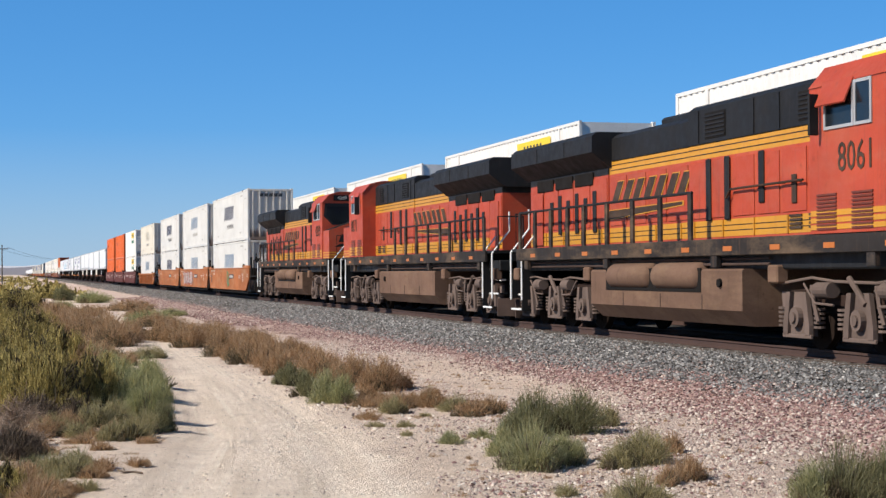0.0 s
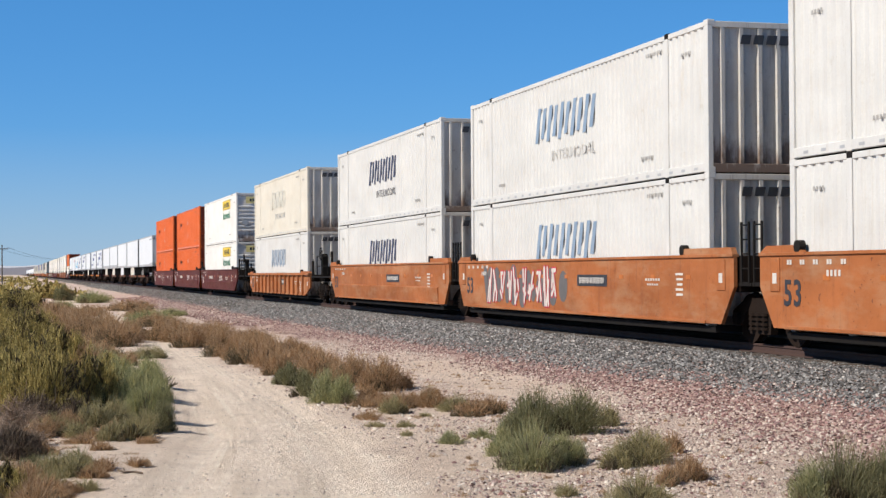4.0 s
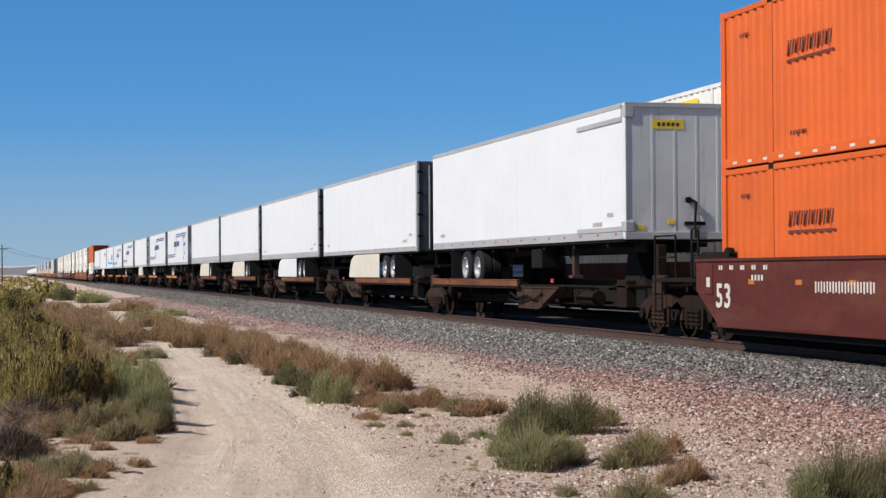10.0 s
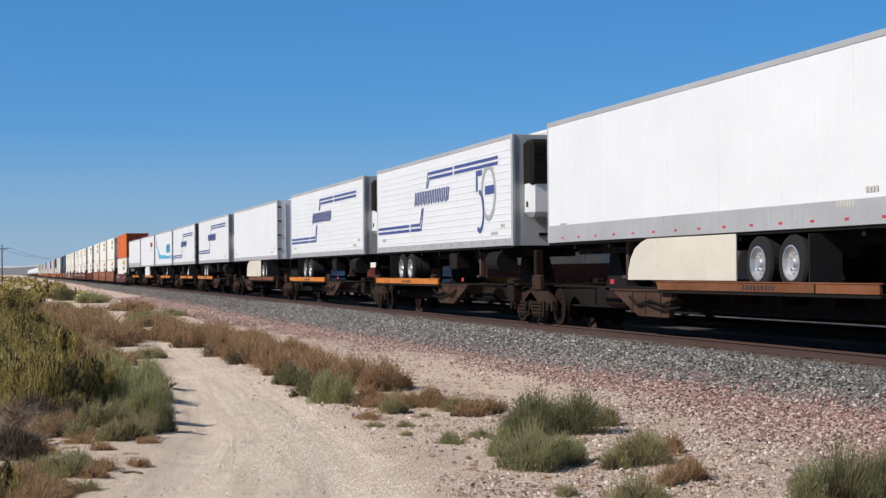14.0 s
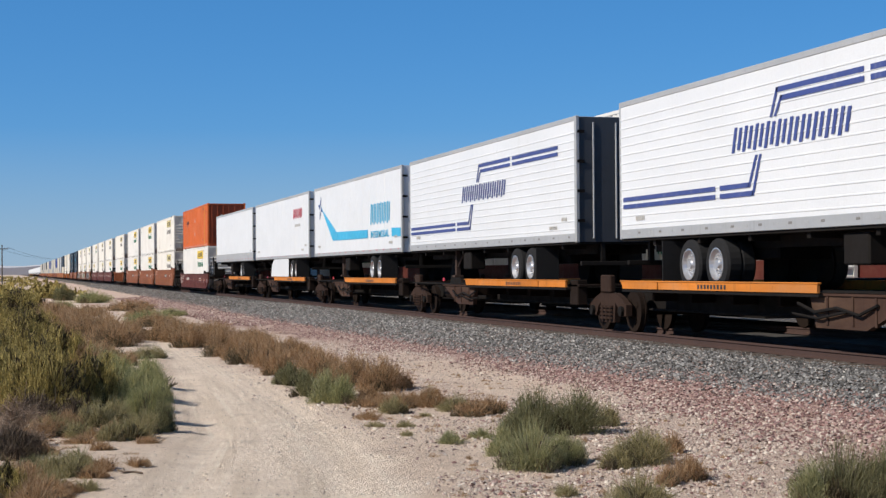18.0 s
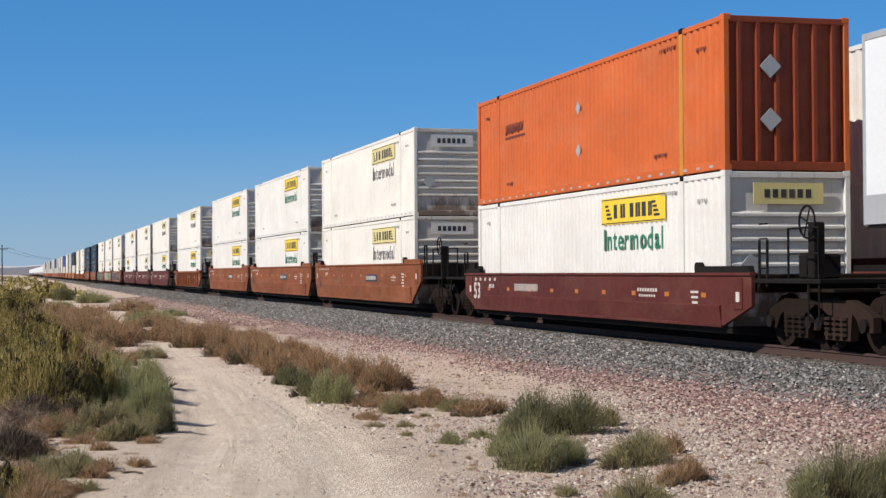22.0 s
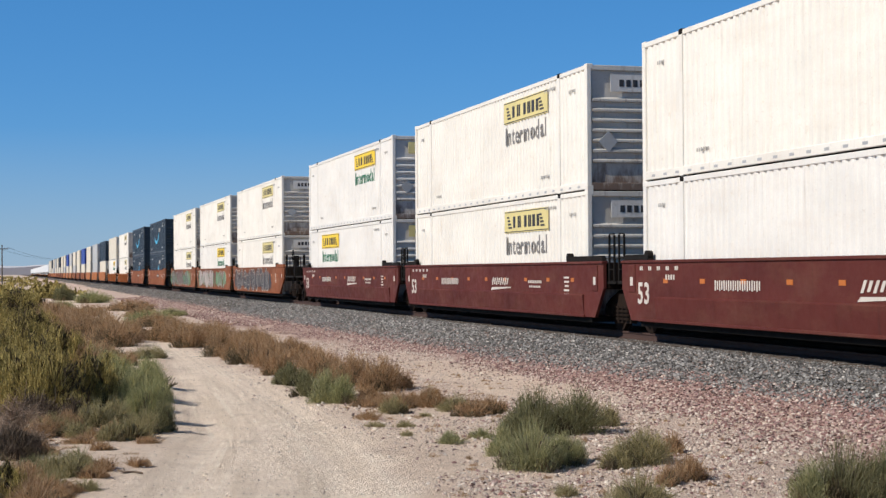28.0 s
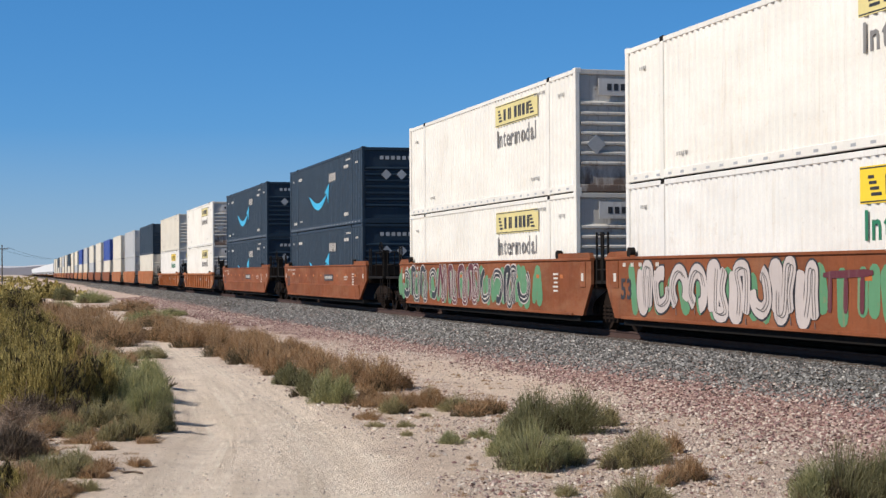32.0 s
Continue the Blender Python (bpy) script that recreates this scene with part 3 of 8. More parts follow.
# ---- rolling stock: well cars ----
def well_car(style, paintwork, label, front_end, rear_end, top=1.60, low=0.42, graffiti=None):
    """One unit of a well car under a container that starts at y = 0. front_end, rear_end: 'couple' or 'joint'."""
    t = thing("well_car", label, "freight car", "well cars of the train")
    y0, y1 = -1.35, LC + 0.85
    for s in (-1, 1):
        xo = s * 1.44
        a, b = sorted((xo, xo - s * 0.07))
        cut0, cut1 = (1.25 if front_end == "couple" else 0.55), (1.0 if rear_end == "couple" else 0.5)
        prof = [(y0, top), (y0, top - 0.55), (y0 + cut0, low), (y1 - cut1, low), (y1, top - 0.55), (y1, top)]
        g = Geo().prism(prof, "x", a, b)
        side = part("side_sill", g, paintwork, t)
        a2, b2 = sorted((s * 1.475, s * 1.33))
        part("top_flange", Geo().box(a2, b2, y0, y1, top - 0.01, top + 0.05, b=0.01), paintwork, side)
        part("bottom_flange", Geo().box(a2, b2, y0 + 1.2, y1 - 0.95, low - 0.012, low + 0.05, b=0.01), paintwork, side)
        for q0, q1 in ((y0 + 0.02, y0 + 2.4), (y1 - 1.5, y1 - 0.02)):
            g = Geo().prism([(q0, top + 0.045), (q0 + 0.08, top + 0.17), (q1 - 0.25, top + 0.17), (q1, top + 0.045)], "x", min(a2, b2) + 0.02, max(a2, b2) - 0.02)
            rail = part("guide_rail", g, DARK if paintwork is CAR_MAROON else paintwork, side)
            qk = q1 - 0.12 if q0 < 0 else q0 + 0.12
            part("guide_knob", Geo().cyl((s * 1.40, qk, top + 0.14), "x", 0.11, 0.06, 14), DARK, rail)
        if style == "rib":
            for k in range(13):
                yy = y0 + 1.6 + k * 1.20
                part("stiffener", Geo().box(min(xo, xo + s * 0.09), max(xo, xo + s * 0.09), yy, yy + 0.09, low, top, b=0.01), paintwork, side)
            part("shelf", Geo().box(*sorted((s * 1.55, s * 1.36)), y0, y1, top - 0.02, top + 0.10, b=0.015), paintwork, side)
        for k in range(9 if s < 0 else 0):
            yy = y0 + 1.9 + k * 1.75
            g = Geo().box(min(xo, xo + s * 0.006), max(xo, xo + s * 0.006), yy, yy + 0.22, top - 0.42, top - 0.33)
            part("reflector", g, REFLECTOR, side)
        if s < 0:
            g = Geo()
            zt = top - (0.45 if top > 1.4 else 0.32)
            if paintwork is CAR_MAROON:
                blocks(g, xo - 0.004, 11.4, zt, 1.9, 0.19, 10, 0.0)
                if top > 1.4 and not graffiti:
                    blocks(g, xo - 0.004, 6.3, zt + 0.02, 1.5, 0.20, 4, 0.6)
                    g.prism([(7.2, zt - 0.22), (7.1, zt - 0.14), (5.4, zt - 0.12), (5.4, zt - 0.15)], "x", xo - 0.009, xo - 0.004)
                bars(g, xo - 0.004, 3.4, zt + 0.02, 1.1, 0.07, 8, 0, 0.4)
                bars(g, xo - 0.004, 3.4, zt - 0.10, 0.9, 0.05, 7, 0, 0.4)
            elif not graffiti or graffiti < 10:
                plate = part("number_panel", Geo().box(xo - 0.008, xo, 5.0, 6.9, zt - 0.14, zt + 0.12), INK, side, "black panel with white number blocks")
                q = Geo()
                blocks(q, xo - 0.008, 5.95, zt - 0.01, 1.6, 0.14, 9, 0.0)
                tagged(part("number_print", q, INK_WHITE, plate), kind="stuff")
                bars(g, xo - 0.004, 2.4, zt + 0.02, 0.8, 0.05, 6, 0, 0.4)
                bars(g, xo - 0.004, 2.4, zt - 0.08, 0.6, 0.04, 5, 0, 0.4)
            bars(g, xo - 0.004, 14.4, top - 0.30, 0.5, 0.10, 4, 0, 0.45)
            for k in range(5):
                bars(g, xo - 0.004, 1.0, top - 0.32 - 0.10 * k, 0.5 - 0.07 * (k % 3), 0.045, 1)
                bars(g, xo - 0.004, 15.9 - 0.45 * k, top - 0.12, 0.18, 0.08, 2)
            tagged(part("stencil_mark", g, INK_WHITE, side), kind="stuff")
            word("lettering", WORD_53, INK_WHITE if paintwork is CAR_MAROON else INK, side, xo - 0.004, LC - 0.35, top - (0.66 if top > 1.4 else 0.46), "")
        if not graffiti and style == "smooth":
            zm = low + 0.40 * (top - low)
            g = Geo().prism([(xo, low + 0.05), (xo + s * 0.006, low + 0.05), (xo + s * 0.045, zm), (xo, zm + 0.03)], "y", y0 + 1.25, y1 - 1.85)
            part("lower_panel", g, paintwork, side)
        if s < 0:
            for q in (y0 + 0.35, y1 - 0.75):
                panel = part("label_panel", Geo().box(xo - 0.02, xo, q, q + 0.34, top - 0.62, top - 0.04, b=0.008), paintwork, side)
                part("label", Geo().box(xo - 0.026, xo - 0.02, q + 0.09, q + 0.24, top - 0.48, top - 0.30), INK_WHITE, panel)
        if graffiti and s < 0:
            tag_painting(side, xo, graffiti, top, low)
    part("well_floor", Geo().box(-1.34, 1.34, y0 + 1.0, y1 - 0.8, 0.19, 0.302), DARK, t)
    for yy, s in ((y0, 1), (y1, -1)):
        part("end_bulkhead", Geo().box(-1.33, 1.33, min(yy, yy + s * 0.25), max(yy, yy + s * 0.25), 0.95, top + 0.02, b=0.02), RUST, t)
    # platforms, ladders and trucks
    for kind, yy, s in ((front_end, y0, -1), (rear_end, y1, 1)):
        if kind == "joint":
            gap = 1.64 if s < 0 else LC + 1.64
            part("joint_casting", Geo().box(-0.45, 0.45, min(yy, yy + s * 0.75), max(yy, yy + s * 0.75), 0.62, 1.02, b=0.04), RUST, t)
            if s < 0:
                truck(t, -1.64)
            pl = part("platform", Geo().box(-1.35, 1.35, min(yy, yy + s * 0.5), max(yy, yy + s * 0.5), 1.06, 1.12, b=0.01), DARK, t)
        else:
            e = yy + s * 2.35
            pl = part("platform", Geo().box(-1.38, 1.38, min(yy, e), max(yy, e), 1.12, 1.20, b=0.01), DARK, t)
            part("centre_sill", Geo().box(-0.32, 0.32, min(yy, e), max(yy, e), 0.72, 1.12, b=0.02), DARK, t)
            part("coupler", Geo().box(-0.16, 0.16, min(e, e + s * 0.62), max(e, e + s * 0.62), 0.74, 1.0, b=0.05).box(-0.28, 0.12, min(e + s * 0.42, e + s * 0.74), max(e + s * 0.42, e + s * 0.74), 0.68, 1.06, b=0.06), RUST, t)
            truck(t, yy + s * 0.95)
            part("brake_box", Geo().box(-0.95, -0.45, yy + s * 1.1 - 0.3, yy + s * 1.1 + 0.3, 1.20, 1.62, b=0.03), DARK, t)
            if s < 0:
                stand = part("brake_stand", Geo().box(-1.22, -1.0, yy + s * 1.75 - 0.1, yy + s * 1.75 + 0.1, 1.2, 2.15, b=0.02), DARK, t)
                g = Geo()
                ring = [(-1.28 + 0.0, yy + s * 1.75 + 0.27 * math.cos(a), 2.15 + 0.27 * math.sin(a)) for a in np.linspace(0, 2 * math.pi, 17)]
                g.tube(ring, 0.02, 5)
                for k in range(4):
                    a = math.pi * k / 2 + 0.4
                    g.tube([(-1.28, yy + s * 1.75, 2.15), (-1.28, yy + s * 1.75 + 0.27 * math.cos(a), 2.15 + 0.27 * math.sin(a))], 0.014, 5)
                part("brake_wheel", g, DARK, stand)
        for xx in (-1.34, 1.34):
            rail = Geo()
            ya, yb = yy + s * 0.12, yy + s * 0.42
            for q in (ya, yb):
                rail.tube([(xx, q, 1.06), (xx, q, top + 0.62)], 0.028, 6)
            for k in range(5):
                rail.tube([(xx, ya, 1.12 + k * 0.26), (xx, yb, 1.12 + k * 0.26)], 0.016, 5)
            part("ladder", rail, DARK, t)
        if kind == "couple":
            for xx in (-1.34, 1.34):
                g = Geo().tube([(xx, yy + s * 1.2, 1.16), (xx, yy + s * 1.2, 2.05), (xx, yy + s * 2.25, 2.05), (xx, yy + s * 2.25, 1.16)], 0.022, 6)
                g.tube([(xx, yy + s * 1.2, 1.62), (xx, yy + s * 2.25, 1.62)], 0.016, 5)
                part("handrail", g, DARK, t)
                g = Geo().tube([(xx, yy + s * 1.9, 1.14), (xx, yy + s * 1.9, 0.5), (xx, yy + s * 2.25, 0.5), (xx, yy + s * 2.25, 1.14)], 0.02, 5)
                g.tube([(xx, yy + s * 1.9, 0.8), (xx, yy + s * 2.25, 0.8)], 0.016, 5)
                part("stirrup", g, DARK, t)
    return t


def stroke(geo, x, a, b, w, m=0):
    """A thick sprayed stroke with round ends from a to b on the plane x."""
    dy, dz = b[0] - a[0], b[1] - a[1]
    turn = math.atan2(dz, dy)
    pts = []
    for k in range(6):
        q = turn + math.pi / 2 + math.pi * k / 5
        pts.append((a[0] + w * math.cos(q), a[1] + w * math.sin(q)))
    for k in range(6):
        q = turn - math.pi / 2 + math.pi * k / 5
        pts.append((b[0] + w * math.cos(q), b[1] + w * math.sin(q)))
    geo.prism(pts, "x", x - 0.003, x, m)


def scrawl(rnd, loops=0.45):
    """One sprayed shape in a unit square: a line that winds up and down, or a loop."""
    if rnd.random() < loops:
        a0, turn = rnd.uniform(0, 6.28), rnd.uniform(4.2, 5.8)
        return [tuple(0.5 + 0.5 * rnd.uniform(0.8, 1.0) * q for q in (math.cos(a0 + turn * k / 7) * 0.9, math.sin(a0 + turn * k / 7))) for k in range(8)]
    n = rnd.choice((3, 3, 4))
    pts, up = [], rnd.random() < 0.5
    for k in range(n):
        at = (k + 0.5) / n
        ends = (0.0, 1.0) if up else (1.0, 0.0)
        pts += [(at + rnd.uniform(-0.10, 0.10), ends[0] + rnd.uniform(-0.03, 0.03)), (at + rnd.uniform(-0.12, 0.12), 0.5), (at + rnd.uniform(-0.10, 0.10), ends[1] + rnd.uniform(-0.03, 0.03))]
        up = not up
    return pts


def ribbon(geo, x, pts, w):
    """A sprayed line of width 2 w that runs smoothly through the points on the plane x."""
    ext = [pts[0]] + list(pts) + [pts[-1]]
    line = []
    for i in range(1, len(ext) - 2):
        p0, p1, p2, p3 = (Vector(q) for q in ext[i - 1:i + 3])
        for k in range(5):
            u = k / 5
            line.append(0.5 * (2 * p1 + (p2 - p0) * u + (2 * p0 - 5 * p1 + 4 * p2 - p3) * u * u + (3 * p1 - p0 - 3 * p2 + p3) * u ** 3))
    line.append(Vector(pts[-1]))
    v, n = [], len(line)
    for i, q in enumerate(line):
        d = line[min(i + 1, n - 1)] - line[max(i - 1, 0)]
        d = d.normalized() if d.length > 1e-6 else Vector((1, 0))
        e = w * (1.0 if 0 < i < n - 1 else 0.55)
        depth = x - 0.0028 * i / n
        v += [(depth, q.x - d.y * e, q.y + d.x * e), (depth, q.x + d.y * e, q.y - d.x * e)]
    geo.add(v, [(2 * i, 2 * i + 1, 2 * i + 3, 2 * i + 2) for i in range(n - 1)])


def tag_painting(side, xo, seed, top, low):
    """Sprayed shapes on a side sill: a patch of colour, dark outlines and pale strokes over them."""
    rnd = random.Random(seed)
    patch, dark, pale = {1: (None, INK_GREEN, INK_SPRAY_GREEN), 2: (INK_SPRAY_GREY, INK_RED, INK_WHITE), 11: (INK, INK, INK_SPRAY_PINK), 12: (INK_SPRAY_GREEN, INK_SPRAY_GREY, INK_SPRAY_PINK),
                         13: (INK_SPRAY_GREEN, INK_SPRAY_GREY, INK_SPRAY_PINK), 14: (None, INK_WHITE, INK_WHITE)}[seed]
    a0, a1 = {1: (6.9, 8.1), 2: (8.2, 14.2), 14: (6.6, 9.4), 11: (3.0, 16.0), 12: (1.6, 15.4), 13: (2.6, 16.8)}[seed]
    mid, tall = (top + low) / 2, (top - low) / 2
    if patch:
        g = Geo()
        y = a0 - 0.3
        while y < a1 + 0.3:
            w = rnd.uniform(0.3, 0.75)
            rad = rnd.uniform(0.14, 0.30)
            reach = tall - rad - 0.05
            stroke(g, xo - 0.0005 * rnd.randint(0, 4), (y, mid - reach * rnd.uniform(0.2, 1.0)), (y + rnd.uniform(-0.2, 0.3), mid + reach * rnd.uniform(0.2, 1.0)), rad)
            y += w
        tagged(part("sprayed_patch", g, patch, side), kind="stuff")
    if 10 < seed < 14:
        rows = {11: [(15.9, 3.4, 8, 0.14, 0.82)], 12: [(15.2, 7.4, 9, 0.145, 0.84), (5.0, 1.6, 4, 0.075, 0.85)], 13: [(16.6, 3.0, 12, 0.095, 0.82)]}[seed]
        rim, fill, fill2, lines = Geo(), Geo(), Geo(), Geo()
        for b0, b1, count, w, size in rows:
            step = (b0 - b1) / count
            for k in range(count):
                y = b0 - k * step
                h = tall * size - w
                lift = rnd.uniform(-0.04, 0.04)
                d = 0.0016 * (k % 2)
                line = scrawl(rnd, 0.1 if seed == 11 else 0.45)
                pts = [(y - step * (0.06 + 0.92 * u), mid + lift + h * (2 * v - 1)) for u, v in line]
                ribbon(rim, xo - 0.006 - d, pts, w + 0.038)
                ribbon(fill2 if seed == 13 and (k // 4) % 2 else fill, xo - 0.0115 - d, pts, w)
                for q in (-0.35, 0.30):
                    ribbon(lines, xo - 0.0165 - d, [(a + w * q, b + 0.25 * w * q) for a, b in pts[len(pts) // 3:]], 0.011)
                if rnd.random() < 0.6:
                    a, b = pts[-1]
                    ribbon(lines, xo - 0.0170 - d, [(a, b - 0.05), (a - 0.03, b - 0.2)], 0.012)
        if seed == 12:
            for a in (7.1, 6.6, 6.1):
                ribbon(fill2, xo - 0.0115, [(a, mid - 0.30), (a - 0.03, mid + 0.28)], 0.07)
            ribbon(fill2, xo - 0.0135, [(7.3, mid + 0.30), (5.75, mid + 0.34)], 0.06)
        outline, inside, second, stripes = {11: (INK_WHITE, INK, INK, INK_SPRAY_PINK), 12: (INK, INK_SPRAY_PINK, INK_SPRAY_WINE, INK_SPRAY_GREY), 13: (INK_SPRAY_PINK, INK, INK_SPRAY_WINE, INK_WHITE)}[seed]
        for name, geo, ink in (("sprayed_outline", rim, outline), ("sprayed_fill", fill, inside), ("second_sprayed_fill", fill2, second), ("sprayed_stroke", lines, stripes)):
            if geo.v:
                tagged(part(name, geo, ink, side), kind="stuff")
        return
    n = 4 if seed == 14 else max(2, int((a1 - a0) / 0.55))
    lines = []
    for i in range(n):
        yc = a0 + (i + 0.5) * (a1 - a0) / n
        h, w = tall * rnd.uniform(0.50, 0.72), (a1 - a0) / n * 0.36
        for k in range(4):
            p = (yc + rnd.uniform(-w, w), mid + rnd.choice((-h, -h * 0.2, 0.0, h)))
            q = (yc + rnd.uniform(-w, w), mid + rnd.choice((h, h * 0.3, -h * 0.5)))
            lines.append((p, q))
    thick = 0.025 if seed == 14 else 0.05
    for depth, ink, w in ((0.005, dark, thick + 0.035), (0.011, pale, thick)):
        if seed == 14 and depth < 0.01:
            continue
        g = Geo()
        for k, (p, q) in enumerate(lines):
            stroke(g, xo - depth - 0.0004 * (k % 9), p, q, w)
        tagged(part("sprayed_stroke", g, ink, side), kind="stuff")


INK_SPRAY_GREY = paint("grey_spray_paint", (0.12, 0.11, 0.105), (0.3, 0.25, 0.2), 0.3, 0.5)
INK_SPRAY_PINK = paint("pale_pink_spray_paint", (0.52, 0.45, 0.42), (0.26, 0.18, 0.16), 0.6, 0.5)
INK_SPRAY_WINE = paint("wine_red_spray_paint", (0.11, 0.022, 0.03), (0.25, 0.16, 0.12), 0.4, 0.5)
INK_SPRAY_GREEN = paint("green_spray_paint", (0.10, 0.25, 0.125), (0.30, 0.16, 0.09), 0.7, 0.5)


def plain_container(kind, body, label, signed):
    """A simpler container for cars that stay far off or half hidden."""
    t = thing("container", label, "container", "containers on the train")
    g = Geo()
    waves(g, 0.12, LC - 0.12, 0.15, HC - 0.08, -HW + 0.01, 0.034, 44)
    part("side_panel", g, body, t)
    g = Geo().box(-HW + 0.05, HW, 0.06, LC - 0.06, 0.02, HC - 0.04)
    g.box(-HW - 0.004, -HW + 0.07, 0.0, LC, HC - 0.10, HC).box(-HW - 0.004, -HW + 0.07, 0.0, LC, 0.0, 0.17)
    for y in (0.0, 1.9, LC - 2.06, LC - 0.16):
        g.box(-HW - 0.006, -HW + 0.08, y, y + 0.16, 0.0, HC)
    g.box(HW - 0.1, HW, 0.0, 0.16, 0.0, HC)
    prof = [(0.062, 0.1)]
    for k in range(7):
        z = 0.55 + k * 0.24
        prof += [(0.062, z), (0.004, z + 0.03), (0.004, z + 0.08), (0.062, z + 0.12)]
    prof += [(0.062, HC - 0.1), (0.09, HC - 0.1), (0.09, 0.1)]
    part("body", g.prism(prof, "x", -HW + 0.12, HW - 0.12), body, t)
    if signed:
        part("sign", Geo().box(-HW - 0.012, -HW - 0.006, 2.8, 6.4, 2.06, 2.64), SIGN_YELLOW, t)
        g = Geo()
        bars(g, -HW - 0.012, 4.6, 2.34, 2.1, 0.30, 6, 0.0, 0.50)
        tagged(part("sign_print", g, INK, t), kind="stuff")
        word("lettering", WORD_INTERMODAL, INK_GREEN, t, -HW - 0.008, 4.6, 1.70, "")
    return t


def plain_car(col, label):
    t = thing("well_car", label, "freight car", "well cars of the train")
    y0, y1, top, low = -1.35, LC + 0.85, 1.58, 0.34
    for s in (-1, 1):
        prof = [(y0, top), (y0, top - 0.55), (y0 + 1.25, low), (y1 - 1.0, low), (y1, top - 0.55), (y1, top)]
        part("side_sill", Geo().prism(prof, "x", *sorted((s * 1.44, s * 1.36))), col, t)
    part("well_floor", Geo().box(-1.36, 1.36, y0 + 1.0, y1 - 0.8, 0.19, 0.302), DARK, t)
    for y in (-2.1, LC + 1.7):
        g = Geo().box(-1.08, 1.08, y - 1.1, y + 1.1, 0.35, 0.95, b=0.1)
        for a in (-0.89, 0.89):
            for s in (-1, 1):
                g.cyl((s * 0.755, y + a, 0.457), "x", 0.457, 0.07, 18)
        part("truck", g, RUST, t)
        part("platform", Geo().box(-1.35, 1.35, y - 1.3, y + 1.3, 1.05, 1.15), DARK, t)
    return t


def plain_trailer():
    t = thing("trailer", "plain white highway trailer far down the train", "trailer", "trailers on the spine cars")
    part("trailer_body", Geo().box(-1.295, 1.295, 0, LC, 2.04, 5.0, b=0.04), TRAILER_WHITE, t)
    part("lower_band", Geo().box(-1.31, 1.31, 0.05, LC - 0.05, 2.0, 2.24), GALV, t)
    part("side_skirt", Geo().box(-1.27, 1.27, 5.6, 11.0, 1.1, 2.0), TRAILER_WHITE, t)
    g = Geo().box(-0.4, 0.4, 13.6, 14.6, 0.9, 2.02)
    for y in (3.5, 4.75):
        for s in (-1, 1):
            g.cyl((s * 0.95, y, 1.47), "x", 0.5, 0.3, 16)
    part("running_gear", g, RUBBER, t)
    return t


def plain_spine():
    t = thing("spine_car", "grimy spine car far down the train", "freight car", "spine cars of the train")
    part("spine_beam", Geo().box(-0.4, 0.4, -1.0, 16.6, 0.5, 0.97), DARK, t)
    part("wheel_deck", Geo().box(-1.42, 1.42, 0.4, 9.0, 0.86, 0.97), SPINE_ORANGE, t)
    g = Geo().box(-1.08, 1.08, -1.7, 0.4, 0.35, 0.9, b=0.1)
    for a in (-1.5, 0.25):
        for s in (-1, 1):
            g.cyl((s * 0.755, a, 0.457), "x", 0.457, 0.07, 18)
    part("truck", g, RUST, t)
    return t

# ---- rolling stock: spine cars and trailers ----
def tyre(x, y, z, r, s):
    """Two tyres side by side; the outer one is open towards its rim."""
    g = Geo()
    rings = ((-0.28, 0.5), (-0.29, 0.9), (-0.24, 1.0), (-0.03, 1.0), (0.0, 0.92), (0.03, 1.0), (0.25, 1.0), (0.30, 0.93), (0.312, 0.64), (0.26, 0.60), (0.16, 0.56))
    v = [(x + s * dx, y + r * q * math.cos(2 * math.pi * k / 28), z + r * q * math.sin(2 * math.pi * k / 28)) for dx, q in rings for k in range(28)]
    n = len(rings)
    f = [(28 * i + k, 28 * i + (k + 1) % 28, 28 * (i + 1) + (k + 1) % 28, 28 * (i + 1) + k) for i in range(n - 1) for k in range(28)]
    return g.add(v, f + [tuple(range(28)), tuple(range(28 * (n - 1), 28 * n))])


def road_wheels(parent, y, x, z, r):
    """A pair of tyres on one axle end, with an alloy rim."""
    s = -1 if x < 0 else 1
    w = part("wheel", tyre(x, y, z, r, s), RUBBER, parent, smooth=False)
    g = Geo()
    rings = ((0.315, 0.62), (0.318, 0.57), (0.24, 0.50), (0.20, 0.26), (0.27, 0.20), (0.30, 0.16))
    v = [(x + s * dx, y + r * q * math.cos(2 * math.pi * k / 24), z + r * q * math.sin(2 * math.pi * k / 24)) for dx, q in rings for k in range(24)]
    g.add(v, [(24 * i + k, 24 * i + (k + 1) % 24, 24 * (i + 1) + (k + 1) % 24, 24 * (i + 1) + k) for i in range(len(rings) - 1) for k in range(24)] + [tuple(range(120, 144))])
    for k in range(10):
        a = 2 * math.pi * k / 10
        g.cyl((x + s * 0.235, y + r * 0.36 * math.cos(a), z + r * 0.36 * math.sin(a)), "x", 0.024, 0.03, 6)
    part("rim", g, ALLOY, w)
    return w


